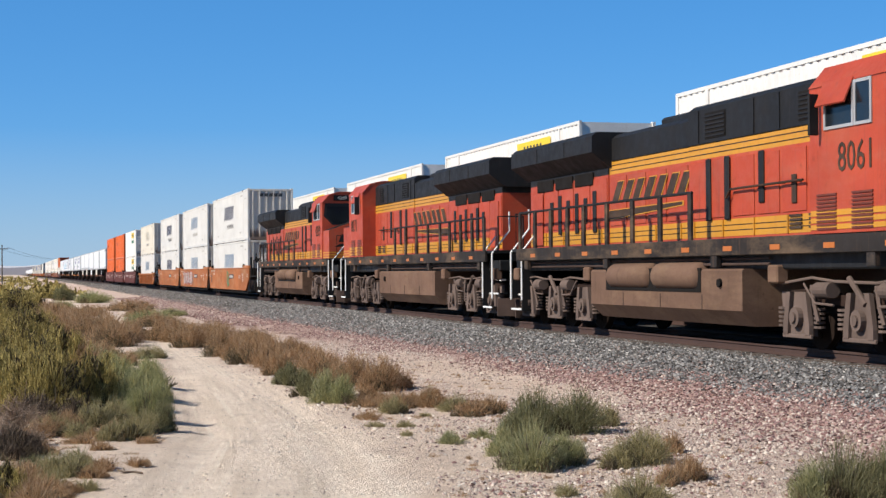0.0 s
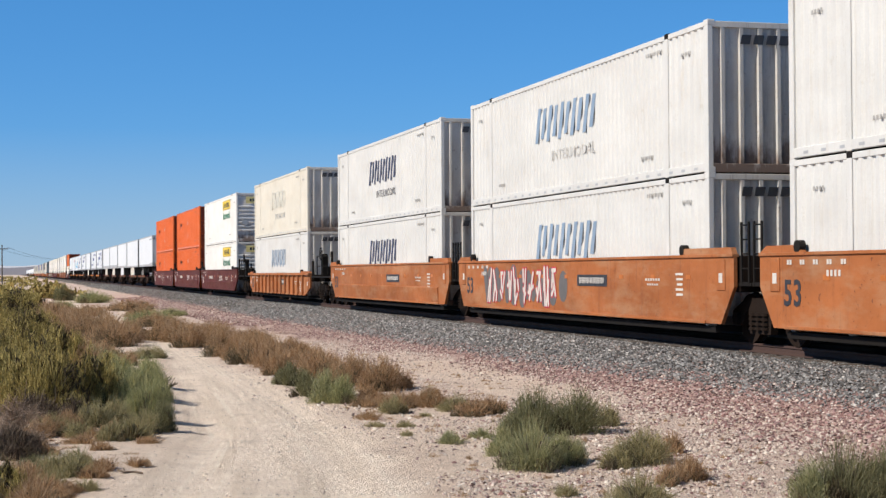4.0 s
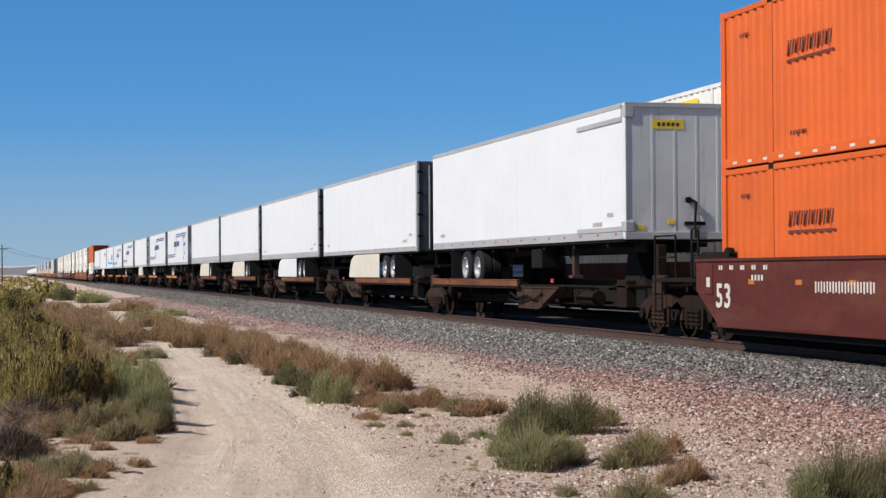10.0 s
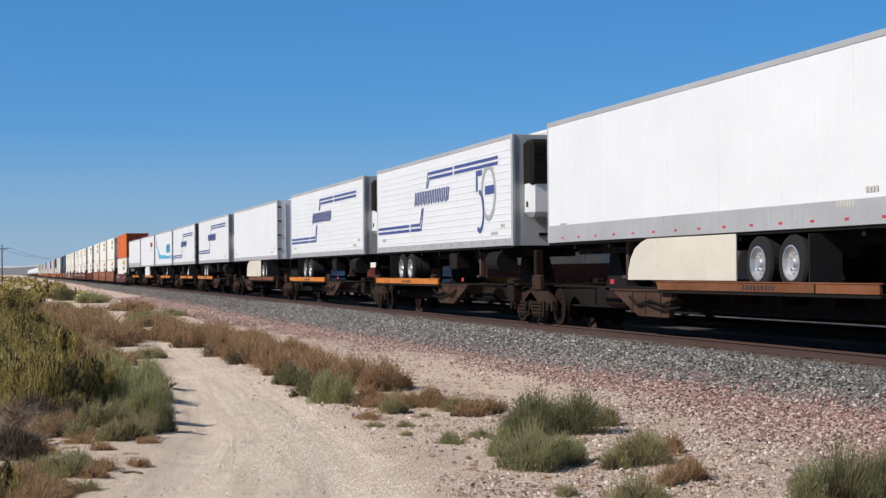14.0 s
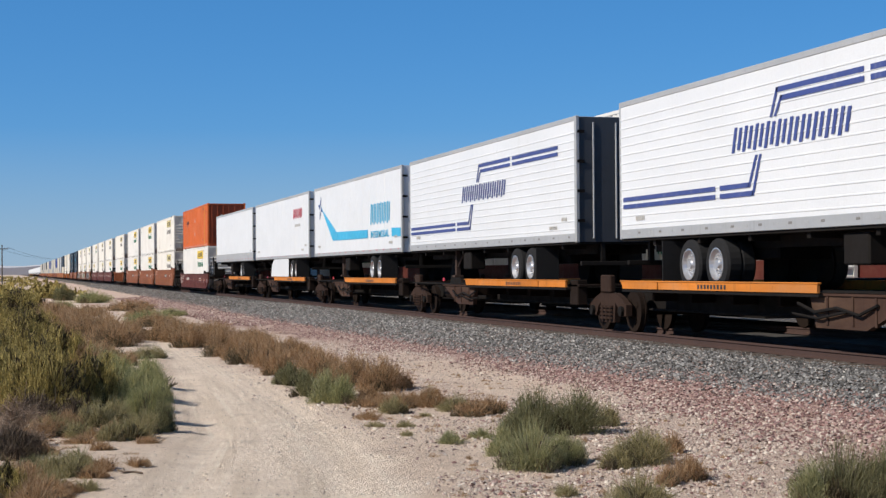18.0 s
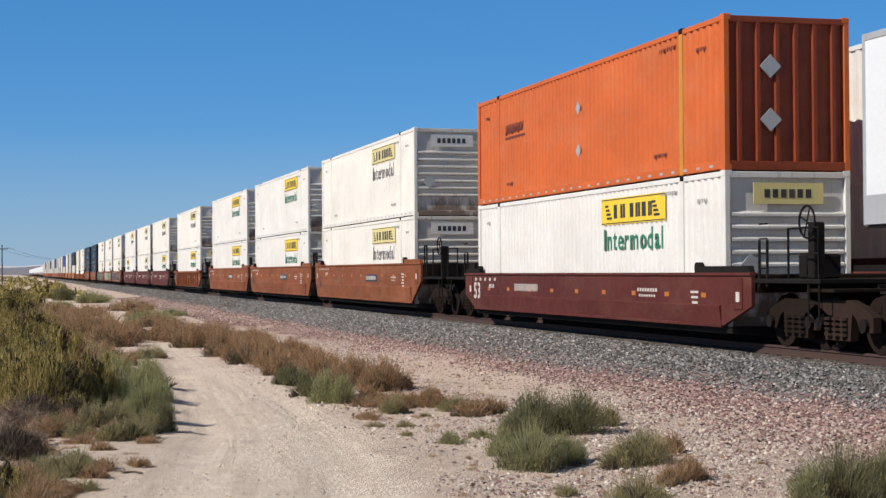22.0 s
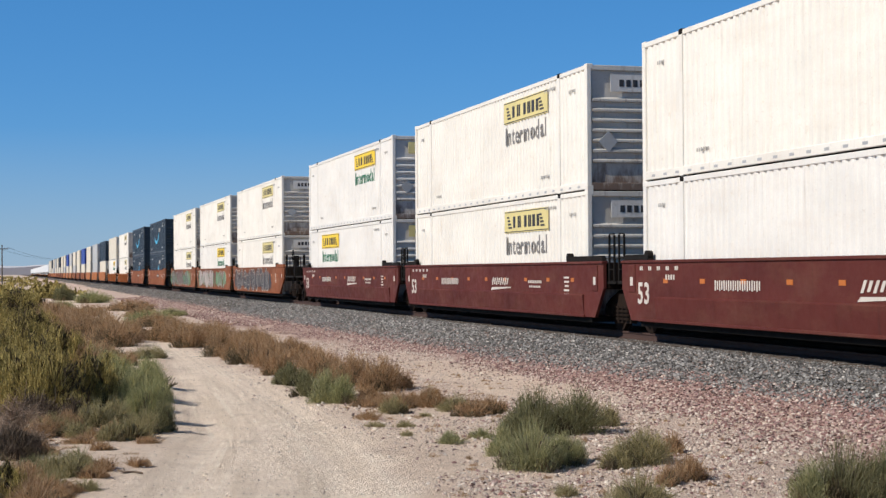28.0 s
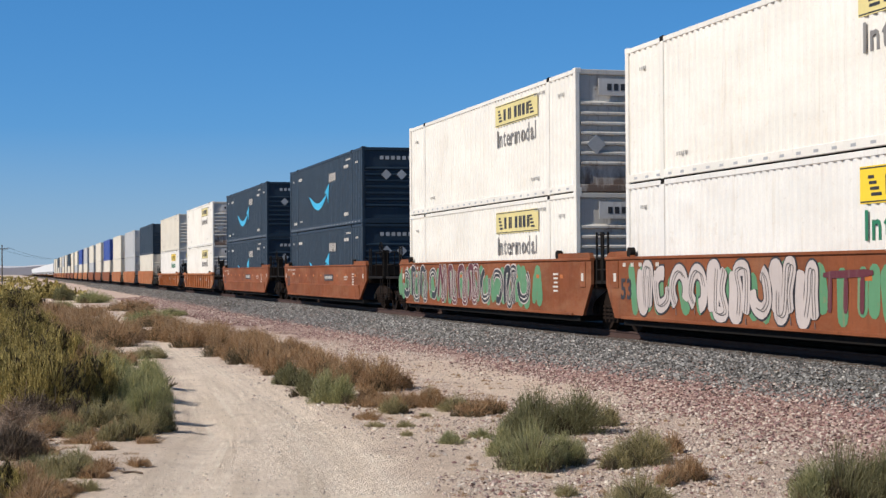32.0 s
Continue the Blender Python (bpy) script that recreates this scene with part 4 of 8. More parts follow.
def trailer(style, label, skirt=True, reefer=False, band=0.22, nose_rounded=False, wheel_y=3.6, nose="near", emblem=False, white_skirt=False, doors=None):
    """A 53 foot highway trailer: origin below its near end at rail level, length along +y."""
    t = thing("trailer", label, "trailer", "trailers on the spine cars")
    z0, z1, w = 2.04, 5.0, 1.295
    L = LC
    skin = TRAILER_WHITE
    for s in (-1, 1):
        x = s * w
        xi = x - s * 0.05
        if style == "ribbed":
            prof = [(xi, z0 + band), (x, z0 + band)]
            for k in range(13):
                z = z0 + band + 0.08 + k * (z1 - z0 - band - 0.3) / 13
                prof += [(x, z), (x + s * 0.010, z + 0.006), (x + s * 0.010, z + 0.03), (x, z + 0.036)]
            prof += [(x, z1 - 0.10), (xi, z1 - 0.10)]
            g = Geo().prism(prof, "y", 0.08, L - 0.08)
        else:
            prof = [(xi, 0.08), (x, 0.08)]
            for k in range(13):
                yy = 0.12 + k * (L - 0.2) / 13
                prof += [(x, yy), (x + s * 0.006, yy + 0.004), (x + s * 0.006, yy + 0.05), (x, yy + 0.054)]
            prof += [(x, L - 0.08), (xi, L - 0.08)]
            g = Geo().prism(prof, "z", z0 + band, z1 - 0.10)
        side = part("side_wall", g, skin, t)
        part("lower_band", Geo().box(*sorted((x + s * 0.012, x - s * 0.05)), 0.05, L - 0.05, z0, z0 + band, b=0.008), GALV, side)
        part("top_band", Geo().box(*sorted((x + s * 0.012, x - s * 0.05)), 0.05, L - 0.05, z1 - 0.12, z1, b=0.015), GALV, side)
        g = Geo()
        for k in range(28):
            yy = 0.4 + k * 0.56
            g.box(*sorted((x + s * 0.012, x + s * 0.016)), yy, yy + 0.13, z0 + 0.09, z0 + 0.135, m=k % 2)
        tagged(part("reflective_tape", g, [INK_GREY, GALV] if style == "ribbed" else [INK_RED, GALV], side), kind="stuff")
    part("roof", Geo().box(-w + 0.03, w - 0.03, 0.05, L - 0.05, z1 - 0.05, z1 - 0.01), TRAILER_WHITE, t)
    part("floor", Geo().box(-w + 0.03, w - 0.03, 0.05, L - 0.05, z0 - 0.05, z0 + 0.06), DARK, t)
    for y, s in ((0.0, 1), (L, -1)):
        door_end = (y == 0.0) == (nose == "far")
        # Reefer noses take the grey trim colour in place of shade on white skin.
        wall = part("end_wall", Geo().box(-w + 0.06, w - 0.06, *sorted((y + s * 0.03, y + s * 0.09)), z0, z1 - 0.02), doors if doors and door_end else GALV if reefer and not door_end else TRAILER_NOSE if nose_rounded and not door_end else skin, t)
        for x in (-w, w - 0.09):
            part("corner_post", Geo().box(x - 0.006, x + 0.096, *sorted((y, y + s * 0.12)), z0 - 0.02, z1 + 0.006, b=0.045 if nose_rounded else 0.02), GALV if not nose_rounded else TRAILER_WHITE, wall)
        if door_end:
            for x in (-0.85, -0.28, 0.28, 0.85):
                part("lock_rod", Geo().tube([(x, y + s * 0.01, z0 + 0.08), (x, y + s * 0.01, z1 - 0.15)], 0.022, 6), GALV, wall)
            for x in (-1.17, 1.17):
                for z in (2.5, 3.2, 3.9, 4.6):
                    part("hinge", Geo().box(x - 0.09, x + 0.09, *sorted((y - s * 0.01, y + s * 0.04)), z, z + 0.07), DARK, wall)
            part("door_seam", Geo().box(-0.012, 0.012, *sorted((y + s * 0.018, y + s * 0.03)), z0, z1 - 0.1), DARK, wall)
            bp = part("bumper", Geo().box(-1.15, 1.15, *sorted((y + s * 0.05, y + s * 0.16)), 1.48, 1.58, b=0.01), DARK, t)
            for x in (-0.6, 0.6):
                part("bumper_strut", Geo().box(x - 0.05, x + 0.05, *sorted((y + s * 0.06, y + s * 0.14)), 1.58, z0), DARK, bp)
        else:
            if nose_rounded:
                plate = part("nameplate", Geo().box(-0.62, 0.12, *sorted((y + s * 0.018, y + s * 0.03)), z1 - 0.56, z1 - 0.36), SIGN_YELLOW, wall, "small yellow plate on the trailer nose")
                g = Geo()
                for k in range(5):
                    g.box(-0.5 + 0.11 * k, -0.43 + 0.11 * k, *sorted((y + s * 0.014, y + s * 0.018)), z1 - 0.50, z1 - 0.42)
                part("nameplate_print", g, INK, plate)
                f0, f1 = sorted((y - s * 0.014, y + s * 0.05))
                part("nose_band", Geo().box(-w + 0.02, w - 0.02, f0, f1, z0 - 0.01, z0 + 0.15, b=0.01), GALV, wall, "grey metal band along the foot of the nose")
                part("nose_top_rail", Geo().box(-w + 0.02, w - 0.02, f0, f1, z1 - 0.10, z1 + 0.01, b=0.01), GALV, wall)
                for a in (-1, 1):
                    for zz, tall in ((z0 + 0.12, 0.30), (z1 - 0.36, 0.34)):
                        part("corner_casting", Geo().box(*sorted((a * (w + 0.012), a * (w - 0.26))), *sorted((y - s * 0.02, y + s * 0.20)), zz, zz + tall, b=0.05), GALV, wall, "rounded grey metal corner guard")
                for x in (-0.62, -0.10, 0.42, 0.92):
                    part("panel_seam", Geo().box(x - 0.03, x + 0.03, *sorted((y + s * 0.022, y + s * 0.03)), z0 + 0.15, z1 - 0.10), TRAILER_NOSE, wall)
                for x, zz in ((-0.98, 0.20), (-0.26, 0.32)):
                    part("warning_sticker", Geo().box(x, x + 0.16, *sorted((y + s * 0.014, y + s * 0.03)), z0 + zz, z0 + zz + 0.10), SIGN_YELLOW, wall, "small yellow warning sticker")
                g = Geo().tube([(0.36, y - s * 0.03, z0 + 0.02), (0.34, y - s * 0.05, z0 + 0.4), (0.38, y - s * 0.03, z0 + 0.8), (0.28, y, z0 + 0.86)], 0.03, 6)
                part("air_hose", g, DARK, wall)
            g = Geo().box(0.12, 0.60, *sorted((y - s * 0.03, y + s * 0.04)), z0 + 0.30, z0 + 0.38).cyl((0.2, y - s * 0.02, z0 + 0.85), "y", 0.07, 0.03, 12) if nose_rounded else Geo().box(-0.55, 0.0, *sorted((y - s * 0.03, y + s * 0.04)), z0 + 0.25, z0 + 0.34).cyl((0.25, y - s * 0.02, z0 + 0.5), "y", 0.09, 0.03, 12).cyl((0.5, y - s * 0.02, z0 + 0.5), "y", 0.09, 0.03, 12)
            part("air_fitting", g, DARK, wall)
            g = Geo()
            for k in range(0 if nose_rounded else 4):
                g.box(0.1, 0.9 - 0.1 * (k % 2), *sorted((y + s * 0.018, y + s * 0.03)), z1 - 0.45 - 0.14 * k, z1 - 0.38 - 0.14 * k)
            if g.v:
                tagged(part("stencil_mark", g, INK_GREY, wall), kind="stuff")
        if reefer and not door_end:
            u = part("cooling_unit", Geo().box(-0.98, 0.98, *sorted((y - s * 0.62, y + s * 0.02)), z0 + 0.75, z1 - 0.45, b=0.12), TRAILER_WHITE, t, "white cooling unit on the trailer nose")
            top_unit = part("condenser_grille", Geo().box(-1.0, 1.0, *sorted((y - s * 0.66, y + s * 0.02)), z1 - 1.42, z1 - 0.18, b=0.10), DARK, u, "black condenser grille")
            for k in range(7):
                part("grille_slat", Geo().box(-0.9, 0.9, *sorted((y - s * 0.675, y - s * 0.655)), z1 - 1.32 + 0.15 * k, z1 - 1.27 + 0.15 * k), DARK, top_unit)
            part("fuel_gauge", Geo().box(-0.99, -0.975, *sorted((y - s * 0.4, y - s * 0.25)), z0 + 1.0, z0 + 1.15), DARK, u)
            g = Geo().cyl((-1.05, y + s * 1.8, 1.62), "y", 0.30, 0.55, 18)
            part("fuel_tank", g, DARK, t)
    if nose_rounded:
        for zz in (z0 + 0.16, z1 - 0.42):
            part("rub_rail", Geo().box(-w - 0.03, -w, 0.1, 2.9, zz, zz + 0.12, b=0.02), GALV, t)
    # running gear
    tail = (lambda v: v) if nose == "far" else (lambda v: L - v)
    for x in (-0.95, 0.95):
        for d in (0.0, 1.25):
            road_wheels(t, tail(wheel_y + d), x, 1.47, 0.50)
    part("axle_frame", Geo().box(-0.55, 0.55, *sorted((tail(wheel_y - 1.0), tail(wheel_y + 2.4))), 1.55, 2.0, b=0.03), DARK, t)
    for x in (-1.12, 1.12):
        part("mud_flap", Geo().box(x - 0.3, x + 0.3, *sorted((tail(wheel_y - 0.95), tail(wheel_y - 0.92))), 1.05, 1.95), RUBBER, t)
    g = Geo()
    for x in (-0.62, 0.52):
        g.box(x, x + 0.10, 0.4, L - 0.4, 1.76, 1.985)
    for k in range(7):
        g.box(-1.2, 1.2, 1.2 + k * 2.2, 1.32 + k * 2.2, 1.88, 1.98)
    part("ladder_frame", g, DARK, t)
    part("tool_box", Geo().box(-1.16, -0.72, tail(L - 6.4) - 0.4, tail(L - 6.4) + 0.4, 1.42, 1.94, b=0.03), DARK, t)
    # Landing legs in dark steel; the shade under the trailer is in their colour.
    for x in (-0.85, 0.85):
        leg = part("landing_leg", Geo().box(x - 0.07, x + 0.07, tail(L - 4.3) - 0.07, tail(L - 4.3) + 0.07, 1.25, 2.0, b=0.01), LOCO_TRUCK, t)
        part("sand_shoe", Geo().box(x - 0.14, x + 0.14, tail(L - 4.3) - 0.14, tail(L - 4.3) + 0.14, 1.18, 1.25, b=0.01), LOCO_TRUCK, leg)
        part("leg_brace", Geo().tube([(x, tail(L - 4.3), 1.45), (x, tail(L - 5.1), 2.0)], 0.03, 6), LOCO_TRUCK, leg)
    if skirt:
        a, b = sorted((tail(wheel_y + 2.1), tail(L - 5.2)))
        for x in (-1.27, 1.25):
            prof = [(a, 1.16), (b, 1.16), (b - 0.04, 1.38), (b - 0.16, 1.60), (b - 0.40, 1.82), (b - 0.75, 1.95), (b - 1.1, z0 - 0.02), (a, z0 - 0.02)]
            if nose == "near":
                prof = [(a + b - u, v) for u, v in prof]
            g = Geo().prism(prof, "x", x, x + 0.02)
            part("side_skirt", g, TRAILER_WHITE if white_skirt else CREAM, t, "white aerodynamic side skirt" if white_skirt else "cream aerodynamic side skirt")
    x = -w - 0.012
    if style in ("blue_z", "ribbed"):
        g = Geo()
        e = 0.35 if nose == "near" else -0.42
        up = 0.06 if nose == "near" else -0.06
        slab = lambda *pts: g.prism([(a + e, b + up) for a, b in pts], "x", x - 0.004, x)
        for k in (0, 1):
            d = 0.155 * k
            slab((1.25 - e, 4.45 - d), (5.30, 4.45 - d), (5.30, 4.36 - d), (1.25 - e, 4.36 - d))
            slab((5.50, 4.45 - d), (8.42 - d, 4.45 - d), (8.42 - d, 4.36 - d), (5.50, 4.36 - d))
            slab((8.34 - d, 4.45 - d), (8.43 - d, 4.45 - d), (8.68 - d, 3.95), (8.59 - d, 3.95))
            slab((9.00 + 0.155 - d, 3.34), (9.09 + 0.155 - d, 3.34), (9.40 + 0.155 - d, 2.62 + 0.155 - d), (9.31 + 0.155 - d, 2.62 + 0.155 - d))
            slab((9.32 + 0.155 - d, 2.71 + 0.155 - d), (10.72, 2.71 + 0.155 - d), (10.72, 2.62 + 0.155 - d), (9.36 + 0.155 - d, 2.62 + 0.155 - d))
            slab((10.92, 2.71 + 0.155 - d), (L - 0.25 - e, 2.71 + 0.155 - d), (L - 0.25 - e, 2.62 + 0.155 - d), (10.92, 2.62 + 0.155 - d))
        tagged(part("painted_stripe", g, INK_BLUE, side_of(t), "pair of navy blue stripes"), kind="stuff")
        g = Geo()
        blocks(g, x, 7.98 + e, 3.66 + up, 4.3, 0.46, 10, 0.30)
        tagged(part("painted_name", g, INK_BLUE, side_of(t)), kind="stuff")
        if emblem:
            g = Geo()
            for k in range(28):
                a, b = 2 * math.pi * k / 28, 2 * math.pi * (k + 1) / 28
                g.prism([(2.15 + 0.70 * math.cos(a), 3.55 + 0.80 * math.sin(a)), (2.15 + 0.70 * math.cos(b), 3.55 + 0.80 * math.sin(b)),
                         (2.15 + 0.54 * math.cos(b), 3.55 + 0.64 * math.sin(b)), (2.15 + 0.54 * math.cos(a), 3.55 + 0.64 * math.sin(a))], "x", x - 0.003, x)
            part("ring_emblem", g, GALV, side_of(t), "grey ring emblem with blue bars")
            g = Geo().box(x - 0.006, x, 1.55, 2.45, 3.50, 3.74)
            g.prism([(3.35, 4.22), (2.75, 4.22), (2.75, 4.06), (3.2, 4.06), (3.2, 3.62), (3.35, 3.62)], "x", x - 0.005, x)
            for k in range(9):
                a, b = math.radians(95 - 24 * k), math.radians(95 - 24 * (k + 1))
                g.prism([(3.0 - 0.50 * math.cos(a) * 0.9, 3.05 + 0.62 * math.sin(a)), (3.0 - 0.50 * math.cos(b) * 0.9, 3.05 + 0.62 * math.sin(b)),
                         (3.0 - 0.36 * math.cos(b) * 0.9, 3.05 + 0.48 * math.sin(b)), (3.0 - 0.36 * math.cos(a) * 0.9, 3.05 + 0.48 * math.sin(a))], "x", x - 0.007, x)
            part("emblem_bar", g, INK_BLUE, side_of(t))
    elif style == "swoosh":
        g = Geo()
        g.prism([(14.75, 4.25), (14.1, 3.95), (11.2, 3.00), (12.0, 2.66)], "x", x - 0.004, x)
        g.prism([(12.0, 2.66), (11.2, 3.00), (5.3, 2.93), (5.3, 2.62)], "x", x - 0.0046, x)
        g.prism([(1.45, 2.90), (0.12, 2.87), (0.12, 2.58), (1.45, 2.60)], "x", x - 0.004, x)
        tagged(part("painted_stripe", g, INK_CYAN, side_of(t), "light blue angled stripe"), kind="stuff")
        g = Geo()
        for k in range(4):
            a = 2 * math.pi * k / 4 + 0.3
            g.prism([(14.7 + 0.16 * math.cos(a - 0.6), 4.1 + 0.2 * math.sin(a - 0.6)), (14.7 + 0.52 * math.cos(a), 4.1 + 0.52 * math.sin(a)), (14.7 + 0.16 * math.cos(a + 0.6), 4.1 + 0.2 * math.sin(a + 0.6))], "x", x - 0.010 - 0.001 * k, x)
        part("star_mark", g, INK_BLUE, side_of(t))
        g = Geo()
        blocks(g, x, 3.2, 3.48, 3.2, 0.76, 6, 0.12)
        tagged(part("painted_name", g, INK_CYAN, side_of(t)), kind="stuff")
        word("lettering", WORD_CAPS, INK_CYAN, side_of(t), x - 0.002, 3.35, 2.72, "", 1.22)
    elif style == "red_name":
        g = Geo()
        blocks(g, x, 2.8, 4.10, 2.45, 0.46, 4, 0.15)
        tagged(part("painted_name", g, INK_RED, side_of(t), "red painted name blocks"), kind="stuff")
        g = Geo()
        bars(g, x, 2.8, 3.55, 1.5, 0.12, 5, 0, 0.5)
        tagged(part("small_name", g, INK_FADED, side_of(t)), kind="stuff")
    g = Geo()
    for a, b, n in ((0.8, z0 + 0.55, 4), (L - 1.2, z0 + 0.42, 5), (1.6, z0 + 0.36, 6)):
        bars(g, x, a, b, 0.1 * n, 0.09, n, 0, 0.35)
    tagged(part("stencil_mark", g, INK_FADED, side_of(t)), kind="stuff")
    return t


def side_of(t):
    return next(c for c in t.children if c.name.startswith("side_wall"))


def spine_car(label, first, last, deck=SPINE_ORANGE, pitch=17.4, wheel_at=12.4):
    """One platform of a spine car; the trailer starts at y = 0."""
    t = thing("spine_car", label, "freight car", "spine cars of the train")
    y0, y1 = -0.62, pitch - 0.62
    deck0, deck1, deck_end = (0.4, 9.0, 9.3) if wheel_at < 8 else (LC - 9.0, LC - 0.4, LC - 10.4)
    part("spine_beam", Geo().prism([(-0.36, 0.52), (0.36, 0.52), (0.40, 0.95), (-0.40, 0.95)], "y", y0 + 0.5, y1 - 0.5), DARK, t)
    for x0, x1 in ((-1.42, -0.40), (0.40, 1.42)):
        d = part("wheel_deck", Geo().box(x0, x1, deck0, deck1, 0.90, 0.96, b=0.01), DARK, t)
        xo = -1.44 if x0 < 0 else 1.40
        split = deck0 + (2.0 if wheel_at < 8 else deck1 - deck0 - 2.0)
        for q0, q1 in ((deck0, split - 0.03), (split + 0.03, deck1)):
            slope = 0.10 if q1 == deck1 else 0.0
            part("deck_edge", Geo().prism([(q0, 0.97), (q1 - slope, 0.97), (q1, 1.115), (q0, 1.115)], "x", xo, xo + 0.05), deck, d, "orange deck edge beam" if deck is SPINE_ORANGE else "")
        part("deck_lip", Geo().box(xo - 0.014, xo + 0.062, deck0 - 0.05, deck1 + 0.05, 1.115, 1.145, b=0.01), deck, d)
        for k in range(5):
            yy = deck0 + 0.4 + k * 1.9
            part("outrigger", Geo().box(x0 + (0.5 if x0 < 0 else 0), x1 - (0 if x0 < 0 else 0.5), yy, yy + 0.12, 0.70, 0.90, b=0.01), RUST, d)
        part("end_ramp", Geo().box(x0 + (0.4 if x0 < 0 else 0), x1 - (0 if x0 < 0 else 0.4), deck_end, deck_end + 1.1, 0.66, 0.96, b=0.02), RUST, d)
    g = Geo()
    bars(g, -1.442, deck0 + 4.0, 1.04, 1.3, 0.08, 9, 0, 0.5)
    tagged(part("stencil_mark", g, INK, t), kind="stuff")
    # hitch for the nose of the trailer
    hy = 14.2 if wheel_at < 8 else 2.0
    h = part("hitch", Geo().prism([(hy - 0.9, 0.95), (hy + 0.5, 0.95), (hy + 0.18, 1.92), (hy - 0.18, 1.92)], "x", -0.32, 0.32), DARK, t)
    part("hitch_plate", Geo().box(-0.48, 0.48, hy - 0.5, hy + 0.5, 1.92, 2.0, b=0.03), RUST, h)
    at = y0 - 0.80
    truck(t, at, cast=TRUCK_BROWN)
    for x in (-1.12, 1.0):
        part("side_bearing_post", Geo().box(x, x + 0.14, at - 0.28, at + 0.34, 0.86, 1.26, b=0.03), TRUCK_BROWN, t)
    flip = (lambda v: v) if wheel_at < 8 else (lambda v: LC - v)
    for x in (-1.30, 1.18):
        bay = part("side_girder", Geo().prism([(flip(u), v) for u, v in ((8.5, 0.92), (8.7, 0.40), (10.3, 0.40), (11.8, 0.92))], "x", x, x + 0.12), GIRDER_BROWN, t)
        part("girder_flange", Geo().box(x - 0.03, x + 0.15, *sorted((flip(8.45), flip(11.9))), 0.92, 0.97, b=0.01), GIRDER_BROWN, bay)
        for q in (9.1, 9.9, 10.6):
            part("girder_rib", Geo().box(x - 0.02, x, flip(q) - 0.03, flip(q) + 0.03, 0.46, 0.92), GIRDER_BROWN, bay)
    g = Geo().tube([(-1.36, flip(8.2), 0.80), (-1.37, flip(8.8), 0.66), (-1.36, flip(9.5), 0.74), (-1.37, flip(10.2), 0.64), (-1.34, flip(10.7), 0.80)], 0.028, 6)
    g.tube([(-1.35, flip(8.0), 0.62), (-1.37, flip(8.9), 0.56), (-1.36, flip(9.8), 0.68)], 0.022, 6)
    part("air_hose", g, DARK, bay)
    part("air_tank", Geo().cyl((-0.75, flip(12.6), 0.70), "y", 0.18, 0.55, 14), RUST, t)
    part("marker_plate", Geo().box(-1.38, -1.36, flip(11.6) - 0.10, flip(11.6) + 0.10, 1.07, 1.17), INK_RED, t)
    part("side_rail", Geo().box(-1.34, -1.28, *sorted((flip(9.0), flip(15.6))), 0.98, 1.02), DARK, t)
    for q in (9.4, 12.2, 15.2):
        part("side_rail_bracket", Geo().box(-1.30, -0.40, flip(q) - 0.04, flip(q) + 0.04, 0.92, 0.98), DARK, t)
    part("brake_rigging", Geo().tube([(-0.6, y0 + 1.2, 0.55), (-0.6, y1 - 1.2, 0.50)], 0.03, 5), DARK, t)
    for s in (-1, 1):
        part("access_step", Geo().box(*sorted((s * 1.30, s * 1.05)), y0 + 0.55, y0 + 1.1, 0.55, 1.15, b=0.02), RUST, t)
    part("end_platform", Geo().box(-1.3, 1.3, y0 + 0.45, y0 + 1.2, 0.98, 1.04, b=0.01), RUST, t)
    if last:
        truck(t, y1 + 0.4, cast=TRUCK_BROWN)
        part("coupler", Geo().box(-0.16, 0.16, y1, y1 + 1.6, 0.74, 1.0, b=0.05), RUST, t)
        part("end_platform", Geo().box(-1.3, 1.3, y1 + 0.1, y1 + 1.0, 0.98, 1.04, b=0.01), RUST, t)
    if first:
        part("coupler", Geo().box(-0.16, 0.16, y0 - 1.7, y0, 0.74, 1.0, b=0.05), RUST, t)
        st = part("brake_stand", Geo().box(-1.1, -0.9, y0 - 0.75, y0 - 0.55, 1.0, 1.9, b=0.02), RUST, t)
    return t

# ---- rolling stock: locomotives ----
def reservoir(x, a, b, z, r):
    """A pressure tank with domed ends along y."""
    g = Geo()
    rings = [(a, 0.05), (a + 0.02, 0.55), (a + 0.07, 0.85), (a + 0.15, 1.0), (b - 0.15, 1.0), (b - 0.07, 0.85), (b - 0.02, 0.55), (b, 0.05)]
    v = [(x + r * q * math.cos(2 * math.pi * k / 20), y, z + r * q * math.sin(2 * math.pi * k / 20)) for y, q in rings for k in range(20)]
    return g.add(v, [(20 * i + k, 20 * i + (k + 1) % 20, 20 * (i + 1) + (k + 1) % 20, 20 * (i + 1) + k) for i in range(len(rings) - 1) for k in range(20)])


